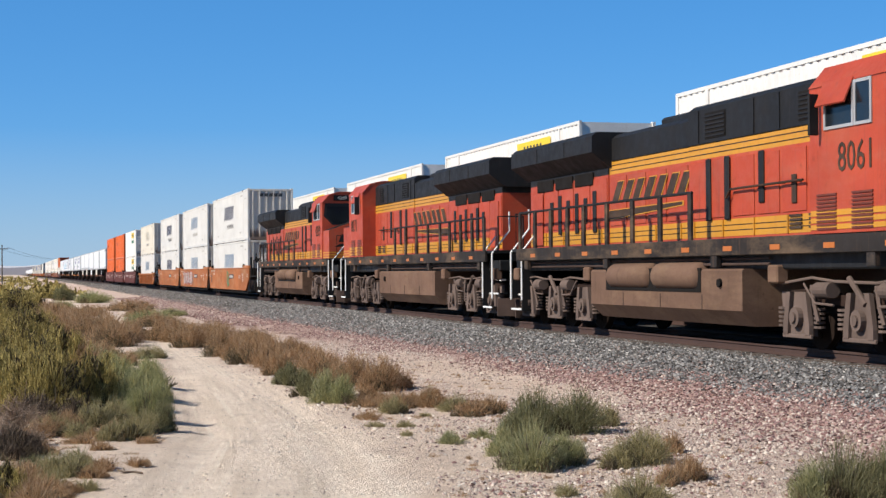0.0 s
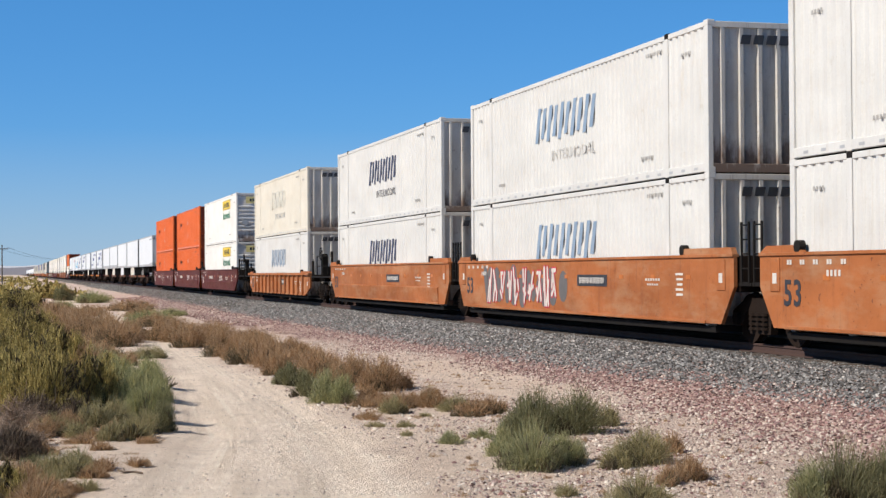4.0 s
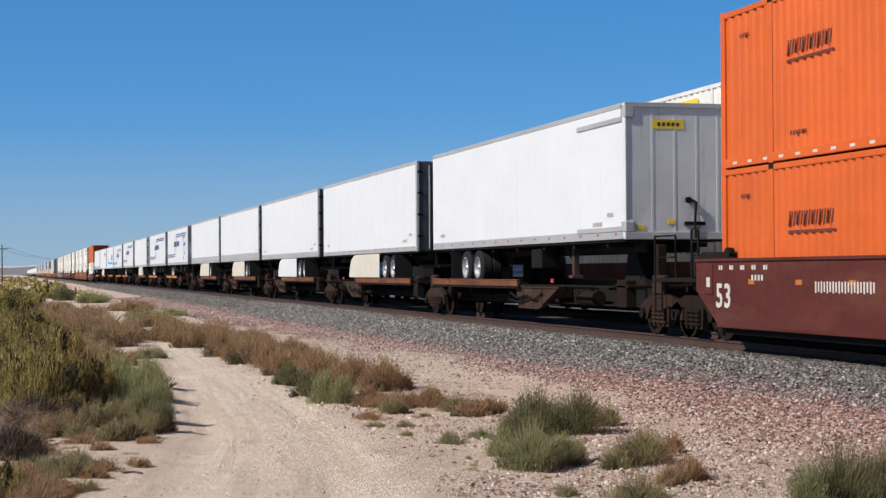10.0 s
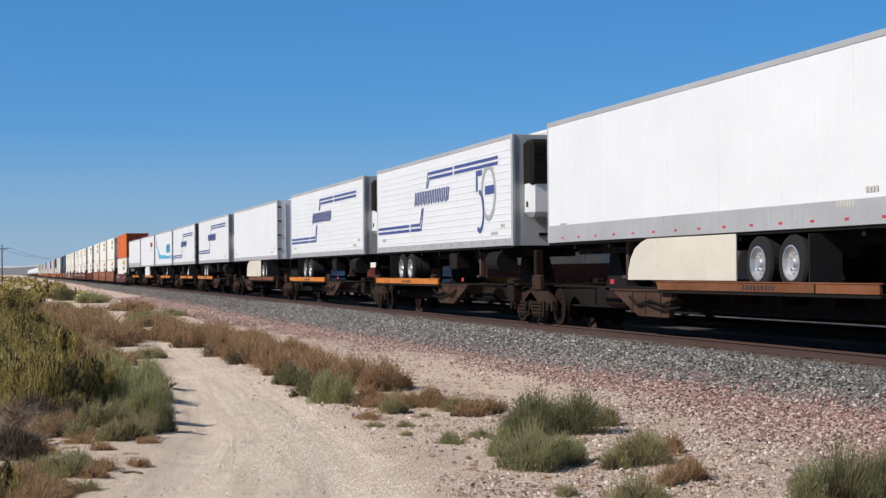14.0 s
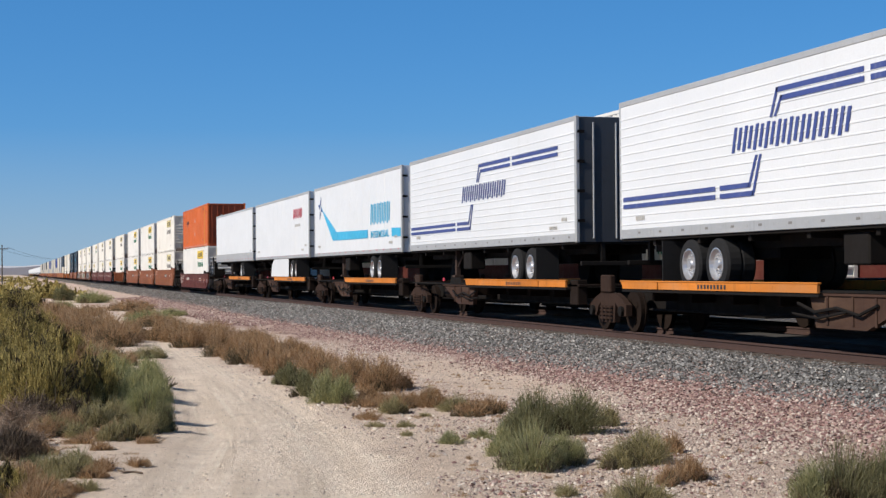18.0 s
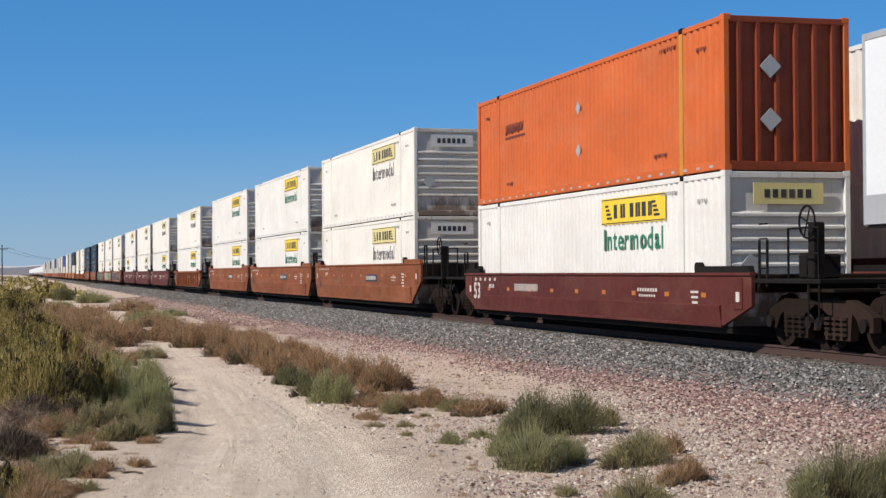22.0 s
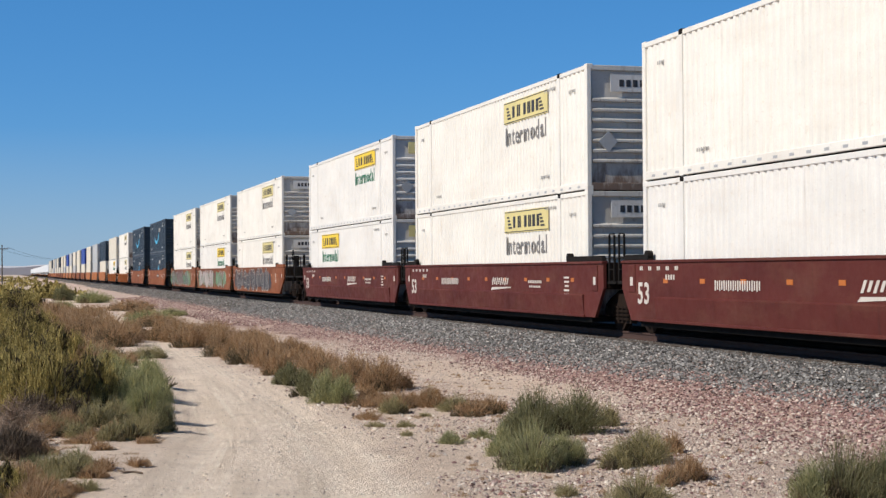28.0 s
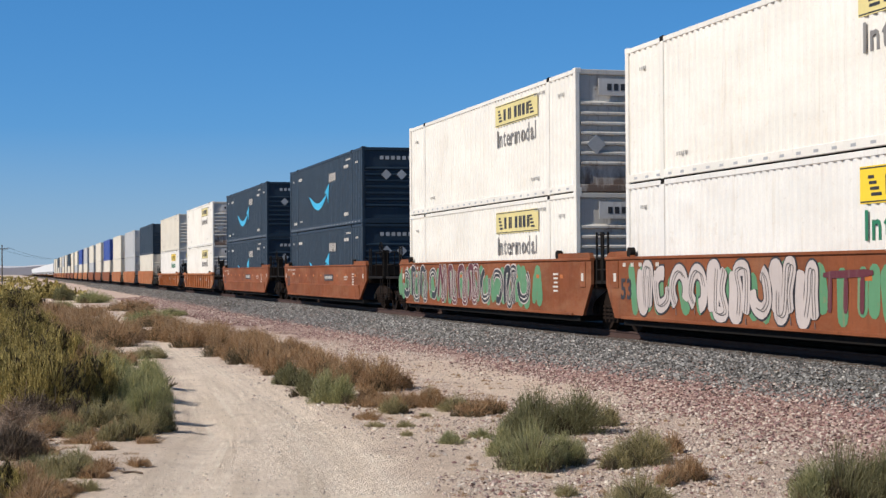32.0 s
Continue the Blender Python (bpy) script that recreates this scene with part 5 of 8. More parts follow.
def locomotive(label, digits, tanks=False):
    """A six-axle diesel locomotive; its cab end stands at y = 0, its radiator end at y = 22.3."""
    t = thing("locomotive", label, "locomotive", "locomotives at the head of the train")
    deck = 1.93
    # underframe
    frame_part = part("underframe", Geo().box(-1.30, 1.30, 0.75, 21.55, 1.36, 1.66, b=0.03), LOCO_BLACK, t)
    for s in (-1, 1):
        part("side_sill", Geo().box(*sorted((s * 1.52, s * 1.44)), 2.0, 20.9, 1.62, deck, b=0.012), SILL_DUSTY, t)
        for k in range(10):
            yy = 2.6 + k * 1.86
            part("reflector", Geo().box(*sorted((s * 1.52, s * 1.526)), yy, yy + 0.36, 1.70, 1.79), REFLECTOR, frame_part)
            if k % 3 == 0:
                part("jack_pad", Geo().box(*sorted((s * 1.50, s * 1.40)), yy + 0.7, yy + 0.95, 1.40, 1.63, b=0.01), SILL_DUSTY, frame_part)
    part("walkway", Geo().box(-1.45, 1.45, 0.75, 21.55, deck - 0.08, deck, b=0.01), LOCO_BLACK, t)
    # cab and nose
    cab = part("cab", Geo().prism([(-1.54, deck), (1.54, deck), (1.54, 4.30), (1.24, 4.62), (0.8, 4.72), (-0.8, 4.72), (-1.24, 4.62), (-1.54, 4.30)], "y", 2.8, 5.2), LOCO_ORANGE, t, "orange cab")
    part("cab_roof", Geo().prism([(-1.56, 4.28), (-1.25, 4.64), (-0.8, 4.745), (0.8, 4.745), (1.25, 4.64), (1.56, 4.28), (1.53, 4.28), (1.22, 4.605), (0.8, 4.71), (-0.8, 4.71), (-1.22, 4.605), (-1.53, 4.28)], "y", 2.65, 5.22), LOCO_ORANGE, cab)
    for s in (-1, 1):
        x = s * 1.545
        for a, b, c, d in ((3.30, 3.72, 3.62, 4.22), (3.84, 4.66, 3.62, 4.22)):
            part("side_window", Geo().box(*sorted((x, x + s * 0.006)), a, b, c, d), GLASS_DARK, cab, "dark cab side window")
            g = Geo()
            for q in ((a - 0.05, b + 0.05, c - 0.05, c), (a - 0.05, b + 0.05, d, d + 0.05), (a - 0.05, a, c, d), (b, b + 0.05, c, d)):
                g.box(*sorted((x, x + s * 0.02)), q[0], q[1], q[2], q[3])
            part("window_frame", g, GALV, cab)
        part("sun_visor", Geo().prism([(x, 4.34), (x + s * 0.17, 3.95), (x + s * 0.15, 3.93), (x, 4.29)], "y", 3.80, 4.72), LOCO_ORANGE, cab)
        part("mirror", Geo().box(*sorted((x + s * 0.05, x + s * 0.22)), 4.80, 4.86, 3.50, 4.16, b=0.01), LOCO_BLACK, cab)
        for yy in (3.24, 4.34):
            g = Geo()
            for q in range(10):
                g.box(*sorted((x, x + s * 0.02)), yy, yy + 0.62, 1.99 + q * 0.06, 2.02 + q * 0.06)
            part("louvre", g, INK_BROWN, cab)
        part("cab_stripe", Geo().box(*sorted((x, x + s * 0.004)), 2.85, 5.18, 1.99, 2.07).box(*sorted((x, x + s * 0.004)), 2.85, 5.18, 2.10, 2.18).box(*sorted((x, x + s * 0.004)), 2.85, 5.18, 2.21, 2.30), LOCO_YELLOW, cab)
    num = letters(digits, 0.66)
    num.transform(Matrix.Translation((-1.548, 3.74, 3.09)) @ Matrix.Diagonal((1, 0.86, 1, 1)))
    part("number", num, NAME_PAINT, cab, "black painted fleet number")
    other = letters(digits, 0.66)
    other.transform(Matrix.Translation((1.548, 3.74, 3.09)) @ Matrix.Rotation(math.pi, 4, "Z") @ Matrix.Diagonal((1, 0.86, 1, 1)))
    part("number", other, NAME_PAINT, cab, "black painted fleet number")
    # windscreen and nose
    part("windscreen", Geo().prism([(-1.33, 4.12), (-0.08, 4.12), (-0.08, 3.44), (-1.08, 3.44), (-1.36, 3.72)], "y", 2.784, 2.792).prism([(1.33, 4.12), (0.08, 4.12), (0.08, 3.44), (1.08, 3.44), (1.36, 3.72)], "y", 2.784, 2.792), GLASS_DARK, cab, "dark front windscreen")
    g = Geo().prism([(-1.42, 4.26), (1.42, 4.26), (1.47, 3.72), (1.12, 3.36), (-1.12, 3.36), (-1.47, 3.72)], "y", 2.792, 2.798)
    part("black_mask", g, LOCO_BLACK, cab)
    for x in (-0.7, 0.7):
        board = part("number_board", Geo().box(x - 0.35, x + 0.35, 2.70, 2.82, 4.36, 4.60, b=0.02), LOCO_BLACK, cab)
        num = letters(digits, 0.20)
        num.transform(Matrix.Translation((x, 2.696, 4.48)) @ Matrix.Rotation(math.pi / 2, 4, "Z"))
        part("board_number", num, INK_WHITE, board, "white illuminated fleet number")
    top = [(-1.50, 3.08), (-0.42, 3.46), (0.42, 3.46), (1.50, 3.08)]
    nose = part("nose", Geo().prism([(1.50, deck), (-1.50, deck)][::-1] + top[::-1], "y", 1.50, 2.81), LOCO_ORANGE, t, "orange full-width nose")
    part("nose_top", Geo().prism([(-1.44, 3.105), (-0.42, 3.464), (0.42, 3.464), (1.44, 3.105), (1.44, 3.125), (0.42, 3.484), (-0.42, 3.484), (-1.44, 3.125)], "y", 1.62, 2.80), LOCO_BLACK, nose, "black anti-glare nose top")
    part("nose_edge", Geo().box(-1.506, 1.506, 1.494, 2.8, 1.95, 2.0).box(-1.506, 1.506, 1.494, 2.8, 2.05, 2.10).box(-1.506, 1.506, 1.494, 2.8, 2.15, 2.20), LOCO_YELLOW, nose)
    part("nose_door", Geo().box(-0.36, 0.36, 1.47, 1.50, 1.95, 3.12, b=0.012), LOCO_ORANGE, nose)
    part("nose_seam", Geo().box(-1.512, 1.512, 1.488, 2.8, 1.86, 1.92), LOCO_BLACK, nose)
    part("light_bezel", Geo().cyl((0, 1.48, 3.26), "y", 0.19, 0.03, 8), LOCO_BLACK, nose)
    g = Geo()
    for k in range(4):
        a = -1.12 + 0.56 * k
        g.prism([(a, 2.60), (a + 0.44, 2.60), (a + 0.58, 2.92), (a + 0.14, 2.92)], "y", 1.455, 1.47)
    g.prism([(-1.30, 2.40), (1.0, 2.46), (1.25, 2.53), (-1.05, 2.53)], "y", 1.455, 1.47)
    part("nose_emblem", g, LOCO_BLACK, nose, "dark slanted blocks over a wedge")
    for x in (-0.08, 0.08):
        part("headlight", Geo().cyl((x, 1.45, 3.26), "y", 0.07, 0.02, 14), GLASS_DARK, nose)
    for x in (-0.85, 0.85):
        part("ditch_light", Geo().cyl((x, 0.80, 2.1), "y", 0.09, 0.06, 14), GALV, t)
    # long hood
    hw, roof = 1.02, 4.22
    for a, b, top, wide, name in ((5.2, 11.1, 4.60, hw + 0.02, "equipment_hood"), (11.1, 15.5, 4.42, hw, "engine_hood"), (15.5, 21.05, 4.12, hw + 0.03, "radiator_hood")):
        hood = part(name, Geo().box(-wide, wide, a, b, deck, 3.52), LOCO_ORANGE, t)
        part("lower_stripe", Geo().box(-wide - 0.004, wide + 0.004, a + 0.01, b - 0.01, deck + 0.06, deck + 0.38), LOCO_YELLOW, hood)
        upper = LOCO_YELLOW if name != "radiator_hood" else LOCO_BLACK
        part("upper_stripe", Geo().box(-wide, wide, a, b, 3.52, 3.82), upper, hood, "stripe along the hood")
        for z in (3.60, 3.71, deck + 0.16, deck + 0.26):
            part("stripe_line", Geo().box(-wide - 0.006, wide + 0.006, a + 0.02, b - 0.02, z, z + 0.018), LOCO_BLACK, hood)
        part("hood_top", Geo().prism([(-wide, 3.80), (wide, 3.80), (wide, top - 0.10), (wide - 0.14, top), (-wide + 0.14, top), (-wide, top - 0.10)], "y", a, b), LOCO_BLACK, hood)
        n = max(2, int((b - a) / 0.95))
        for s in (-1, 1):
            for k in range(n):
                yy = a + (k + 0.06) * (b - a) / n
                part("access_door", Geo().box(*sorted((s * (wide + 0.002), s * (wide + 0.020))), yy, yy + (b - a) / n * 0.88, 2.36, 3.46, b=0.006), LOCO_ORANGE, hood)
            for yy in np.arange(a + 0.4, b - 0.2, 1.3):
                part("stripe_post", Geo().box(*sorted((s * wide, s * (wide + 0.03))), yy, yy + 0.035, deck + 0.06, deck + 0.38), LOCO_YELLOW, hood)
            if name == "equipment_hood":
                for yy, z0, z1 in ((10.0, 2.30, 3.50), (9.18, 2.30, 3.50), (7.76, 2.56, 3.50)):
                    part("frame_bar", Geo().box(*sorted((s * (wide + 0.02), s * (wide + 0.06))), yy, yy + 0.20, z0, z1, b=0.02), LOCO_BLACK, hood)
                g = Geo().tube([(s * (wide + 0.10), 9.2, 2.70), (s * (wide + 0.10), 9.0, 2.86), (s * (wide + 0.10), 6.2, 2.88)], 0.022, 6)
                for yy in (8.6, 7.0, 6.4):
                    g.tube([(s * (wide + 0.02), yy, 2.87), (s * (wide + 0.10), yy, 2.87)], 0.018, 5)
                part("hand_hold", g, NAME_PAINT, hood)
                part("hinge_panel", Geo().box(*sorted((s * (wide + 0.02), s * (wide + 0.05))), 6.55, 6.72, 2.50, 3.0, b=0.01), NAME_PAINT, hood)
                for yy, wd in ((9.4, 0.9), (6.0, 0.5)):
                    frame_ = part("air_grille", Geo().box(*sorted((s * wide, s * (wide + 0.014))), yy, yy + wd, 3.90, 4.40), DARK, hood)
                    for q in range(6):
                        part("grille_slat", Geo().box(*sorted((s * (wide + 0.014), s * (wide + 0.03))), yy + 0.02, yy + wd - 0.02, 3.93 + 0.078 * q, 3.96 + 0.078 * q), LOCO_BLACK, frame_)
                for yy in (7.2, 8.2, 10.6):
                    part("panel_edge", Geo().box(*sorted((s * wide, s * (wide + 0.02))), yy, yy + 0.04, 3.84, 4.48), LOCO_BLACK, hood)
                for yy in (6.4, 5.7):
                    g = Geo()
                    for q in range(4):
                        g.box(*sorted((s * (wide + 0.005), s * (wide + 0.03))), yy, yy + 0.44, 2.06 + 0.07 * q, 2.10 + 0.07 * q)
                    part("vent", g, NAME_PAINT, hood)
            if name == "radiator_hood":
                for k in range(6):
                    low = 2.24 if k % 2 == 0 else 2.46
                    part("filter_slot", Geo().box(*sorted((s * (wide + 0.020), s * (wide + 0.045))), 16.2 + k * 0.60, 16.42 + k * 0.60, low, 3.20 - 0.14 * (k % 2), b=0.02), LOCO_BLACK, hood)
                part("side_door", Geo().box(*sorted((s * (wide + 0.020), s * (wide + 0.05))), 20.0, 20.8, 2.0, 3.3, b=0.02), LOCO_ORANGE, hood)
                for k in range(3):
                    part("intake_screen", Geo().box(*sorted((s * (wide + 0.01), s * (wide + 0.05))), 16.4 + k * 1.4, 17.6 + k * 1.4, 3.34, 3.64, b=0.02), DARK, hood)
    # wide radiator wing over the tail
    wing = part("radiator_wing", Geo().prism([(-1.50, 4.02), (-1.06, 3.68), (1.06, 3.68), (1.50, 4.02), (1.50, 4.38), (1.38, 4.48), (-1.38, 4.48), (-1.50, 4.38)], "y", 15.35, 21.3), LOCO_BLACK, t, "black overhanging radiator housing")
    for s in (-1, 1):
        for yy in (17.2, 19.2):
            part("wing_seam", Geo().box(*sorted((s * 1.495, s * 1.512)), yy, yy + 0.04, 4.04, 4.38), LOCO_BLACK, wing)
    part("exhaust_stack", Geo().box(-0.70, 0.70, 11.8, 13.3, 4.36, 4.60, b=0.05), LOCO_BLACK, t)
    part("horn", Geo().cyl((0.3, 8.6, 4.68), "y", 0.05, 0.3, 10).cyl((-0.1, 8.6, 4.68), "y", 0.06, 0.25, 10).box(-0.2, 0.4, 8.55, 8.65, 4.58, 4.66), DARK, t)
    # name blocks on the hood: dark, with a yellow edge
    for s in (-1, 1):
        g, rim = Geo(), Geo()
        a = s * (hw + 0.028)
        for k in range(4):
            y = 15.25 - k * 1.20
            for grow, geo, d in ((0.020, rim, 0.003), (0.0, g, 0.006)):
                lo, hi, w0 = 2.92, 3.33, 0.98
                for u0, u1, v0, v1 in ((y, y - 0.36, lo, hi), (y - w0 + 0.36, y - w0, lo, hi)):
                    u0, u1, v0, v1 = u0 + grow, u1 - grow, v0 - grow, v1 + grow
                    geo.prism([(u0, v0), (u1, v0), (u1 - 0.8 * (v1 - v0), v1), (u0 - 0.8 * (v1 - v0), v1)], "x", *sorted((a, a + s * d)))
        for grow, geo, d in ((0.02, rim, 0.003), (0.0, g, 0.006)):
            geo.prism([(15.6 + grow, 2.50 - grow), (15.45, 2.70 + grow), (11.4 - grow * 3, 2.74 + grow), (11.4 - grow * 3, 2.68 - grow)], "x", *sorted((a, a + s * d)))
        tagged(part("name_edge", rim, LOCO_YELLOW, t), kind="stuff")
        tagged(part("painted_name", g, NAME_PAINT, t, "black slanted name blocks with a wedge below"), kind="stuff")
    # fuel tank and air reservoirs
    tank = part("fuel_tank", Geo().prism([(-1.46, 1.38), (1.46, 1.38), (1.50, 1.34), (1.50, 0.62), (1.22, 0.34), (-1.22, 0.34), (-1.50, 0.62), (-1.50, 1.34)], "y", 7.8, 15.45), LOCO_GREY, t, "dusty grey-brown fuel tank")
    for y in (9.5, 11.5, 13.5):
        part("tank_seam", Geo().box(-1.506, 1.506, y, y + 0.03, 0.62, 0.90), LOCO_TRUCK, tank)
    for x in (-1.5, 1.5):
        part("fuel_filler", Geo().cyl((x, 8.7, 1.12), "x", 0.08, 0.05, 12), DARK, tank)
        if tanks:
            # Flat dark sheet on the tank side stands in for a shaded cut-out.
            part("recess", Geo().box(x - 0.012, x + 0.012, 9.55, 14.5, 0.94, 1.40), DARK, tank)
            for a, b in ((9.65, 11.82), (12.02, 14.3)):
                part("air_reservoir", reservoir(x * 0.92, a, b, 1.24, 0.27), LOCO_GREY, tank, smooth=True)
    # three-axle trucks
    for yc in (4.2, 18.65):
        tr = part("truck", Geo().box(-0.9, 0.9, yc - 1.9, yc + 1.9, 0.62, 0.9, b=0.03), DARK, t)
        for a in (-2.03, 0.0, 2.03):
            wheelset(tr, 0, yc + a, 0.53, 0.53)
        for s in (-1, 1):
            x0, x1 = sorted((s * 1.00, s * 1.12))
            prof = [(-2.75, 0.70), (-2.6, 1.00), (-1.4, 1.06), (-0.9, 0.94), (0.9, 0.94), (1.4, 1.06), (2.6, 1.00), (2.75, 0.70), (2.4, 0.66), (1.95, 0.84), (0.4, 0.74), (-0.4, 0.74), (-1.95, 0.84), (-2.4, 0.66)]
            f = part("side_frame", Geo().prism([(yc + a, b) for a, b in prof], "x", x0, x1), TRUCK_BROWN, tr)
            for a in (-2.03, 0.0, 2.03):
                c = yc + a
                outer = [(-0.15, 0.98), (-0.22, 0.62), (-0.42, 0.36), (-0.44, 0.24), (0.44, 0.24), (0.42, 0.36), (0.22, 0.62), (0.15, 0.98)]
                part("axle_box", Geo().prism([(c + u, v) for u, v in outer], "x", *sorted((s * 1.10, s * 1.22))), LOCO_CAST, f)
                for d in (-1, 1):
                    part("pedestal_leg", Geo().prism([(c + d * 0.20, 0.98), (c + d * 0.34, 0.98), (c + d * 0.46, 0.42), (c + d * 0.46, 0.26), (c + d * 0.30, 0.26), (c + d * 0.28, 0.50)], "x", *sorted((s * 1.20, s * 1.28))), LOCO_CAST, f)
                part("axle_cap", Geo().cyl((s * 1.27, c, 0.55), "x", 0.17, 0.05, 16).cyl((s * 1.33, c, 0.55), "x", 0.09, 0.03, 12), LOCO_CAST, f)
                for d in (-0.62, 0.62):
                    g = Geo()
                    for q in range(5):
                        g.cyl((s * 1.17, c + d, 0.40 + 0.075 * q), "z", 0.10, 0.020, 10)
                    part("spring", g, LOCO_CAST, f)
                part("tie_strap", Geo().box(*sorted((s * 1.22, s * 1.27)), c - 0.5, c + 0.5, 0.20, 0.27, b=0.01), LOCO_CAST, f)
            for d in (-1.02, 1.02):
                part("brake_cylinder", Geo().cyl((s * 1.27, yc + d, 1.02), "y", 0.13, 0.24, 14).cyl((s * 1.27, yc + d + 0.3, 1.02), "y", 0.03, 0.2, 8), LOCO_CAST, f)
                part("brake_lever", Geo().tube([(s * 1.27, yc + d + 0.45, 1.10), (s * 1.27, yc + d + 0.38, 0.78), (s * 1.24, yc + d + 0.30, 0.50)], 0.04, 6), LOCO_CAST, f)
            g = Geo().tube([(s * 1.24, yc - 2.6, 1.14), (s * 1.27, yc - 1.2, 1.20), (s * 1.27, yc - 0.6, 1.14), (s * 1.27, yc + 0.7, 1.16), (s * 1.25, yc + 1.5, 1.22), (s * 1.24, yc + 2.6, 1.12)], 0.026, 6)
            g.tube([(s * 1.30, yc - 1.7, 1.12), (s * 1.31, yc - 1.3, 0.80), (s * 1.31, yc - 0.7, 0.78)], 0.022, 6).tube([(s * 1.30, yc + 1.7, 1.12), (s * 1.31, yc + 1.3, 0.80), (s * 1.31, yc + 0.7, 0.78)], 0.022, 6)
            part("sand_pipe", g, LOCO_CAST, f)
            for d in (-2.62, 2.62):
                part("sand_box", Geo().box(*sorted((s * 1.18, s * 1.42)), yc + d - 0.18, yc + d + 0.18, 1.12, 1.44, b=0.03), LOCO_GREY, f)
                part("end_bracket", Geo().prism([(yc + d - 0.10, 0.98), (yc + d + 0.10, 0.98), (yc + d + 0.05, 0.55), (yc + d - 0.05, 0.55)], "x", *sorted((s * 1.10, s * 1.18))), LOCO_CAST, f)
            part("damper", Geo().tube([(s * 1.28, yc - 0.25, 0.80), (s * 1.28, yc + 0.25, 1.22)], 0.05, 8), LOCO_CAST, f)
    # pilots, steps, handrails
    for y, s in ((0.75, 1), (21.55, -1)):
        part("pilot", Geo().box(-1.0, 1.0, *sorted((y, y + s * 0.08)), 0.42, 1.84, b=0.02), LOCO_BLACK, t)
        plow = [(-1.35, y + s * 0.02), (-0.4, y - s * 0.42), (0.4, y - s * 0.42), (1.35, y + s * 0.02), (1.35, y + s * 0.08), (-1.35, y + s * 0.08)]
        part("snow_plow", Geo().prism(plow, "z", 0.14, 0.62), LOCO_TRUCK, t, "grey-brown snow plow")
        part("coupler", Geo().box(-0.17, 0.17, *sorted((y - s * 0.72, y)), 0.72, 1.0, b=0.05), RUST, t)
        for x in (-1.48, 1.48):
            side = -1 if x < 0 else 1
            steps = part("step_well", Geo().box(*sorted((x, x - side * 0.9)), *sorted((y + s * 0.98, y + s * 1.02)), 0.34, 1.86), LOCO_BLACK, t)
            for k in range(4):
                xo = x - side * 0.20 * k
                tread = part("step", Geo().box(*sorted((xo, xo - side * 0.26)), *sorted((y + s * 0.12, y + s * 0.98)), 0.36 + 0.37 * k, 0.40 + 0.37 * k, b=0.008), LOCO_BLACK, steps)
                part("step_edge", Geo().box(*sorted((xo, xo + side * 0.012)), *sorted((y + s * 0.14, y + s * 0.96)), 0.355 + 0.37 * k, 0.405 + 0.37 * k), WHITE_PAINT, steps)
            for yy in (y + s * 0.10, y + s * 1.0):
                g = Geo().tube([(x, yy, 0.62), (x, yy, 1.84), (x - side * 0.50, yy, 2.46), (x - side * 0.50, yy, 2.98)], 0.026, 8)
                part("grab_rail", g, WHITE_PAINT, t, "white slanted grab rail")
        for x in (-0.6, 0.6):
            g = Geo().tube([(x, y + s * 0.05, 1.86), (x, y + s * 0.05, 2.85)], 0.025, 6).tube([(x, y + s * 0.05, 2.85), (x * 2.2, y + s * 0.05, 2.85), (x * 2.2, y + s * 0.05, 1.86)], 0.025, 6)
            part("end_rail", g, LOCO_BLACK, t)
    for s in (-1, 1):
        x = s * 1.47
        ys = [10.0, 11.48, 12.96, 14.44, 15.9, 17.0, 18.2, 19.4, 20.6]
        for yy in ys:
            part("stanchion", Geo().box(x - 0.024, x + 0.024, yy, yy + 0.17, 1.84, 2.84), SILL_DUSTY, t)
        part("handrail", Geo().tube([(x, ys[0], 2.84), (x, ys[-1] + 0.1, 2.84)], 0.030, 6), LOCO_BLACK, t)
        g = Geo()
        for z in (1.46, 1.56):
            g.tube([(s * 1.36, 7.0, z), (s * 1.36, 20.0, z)], 0.025, 6)
        part("pipe_run", g, LOCO_TRUCK, t)
    return t

# ---- the two trains ----
def travel(t):
    """How far the near train has come since the start."""
    return 20.147 * t + 0.3815 * t * t / 32 - 0.2426 * t ** 3 / 1024


FAR_SPEED = 18.4
MOVERS = []      # (thing, x, y at the start, z, turned, near train?)


def run(ob, y, z=0.0, turned=False, near=True):
    """Puts a thing on its track; motions() keys it."""
    x = TRACK_X if near else FAR_TRACK_X
    ob.matrix_basis = pose(x, y, RAIL_Z + z, 0, 0, 180 if turned else 0)
    MOVERS.append((ob, x, y, RAIL_Z + z, turned, near))
    return ob


def again(template, used, y, z=0.0, near=True, label=""):
    """The template itself the first time, a copy after that."""
    ob = template if template.name not in used else copy_thing(template, pose(0, 0, 0))
    if template.name not in used:
        used.add(template.name)
    else:
        names = {w.name: r for w, r in WHEELS}
        for c in ob.children_recursive:
            if c.name.startswith("wheel_set"):
                WHEELS.append((c, next((r for w, r in WHEELS if w.data == c.data), 0.457)))
    if label:
        tagged(ob, label)
    return run(ob, y, z, False, near)


USED = set()
L1 = run(locomotive("orange and black diesel locomotive with yellow stripes, leading the train", "8061", True), 18.0)
L2 = run(locomotive("orange and black diesel locomotive coupled cab end rearward", "8071"), 40.3 + 22.3, 0, True)
L3 = run(locomotive("orange and black diesel locomotive with yellow stripes before the container cars", "4289", True), 62.6)

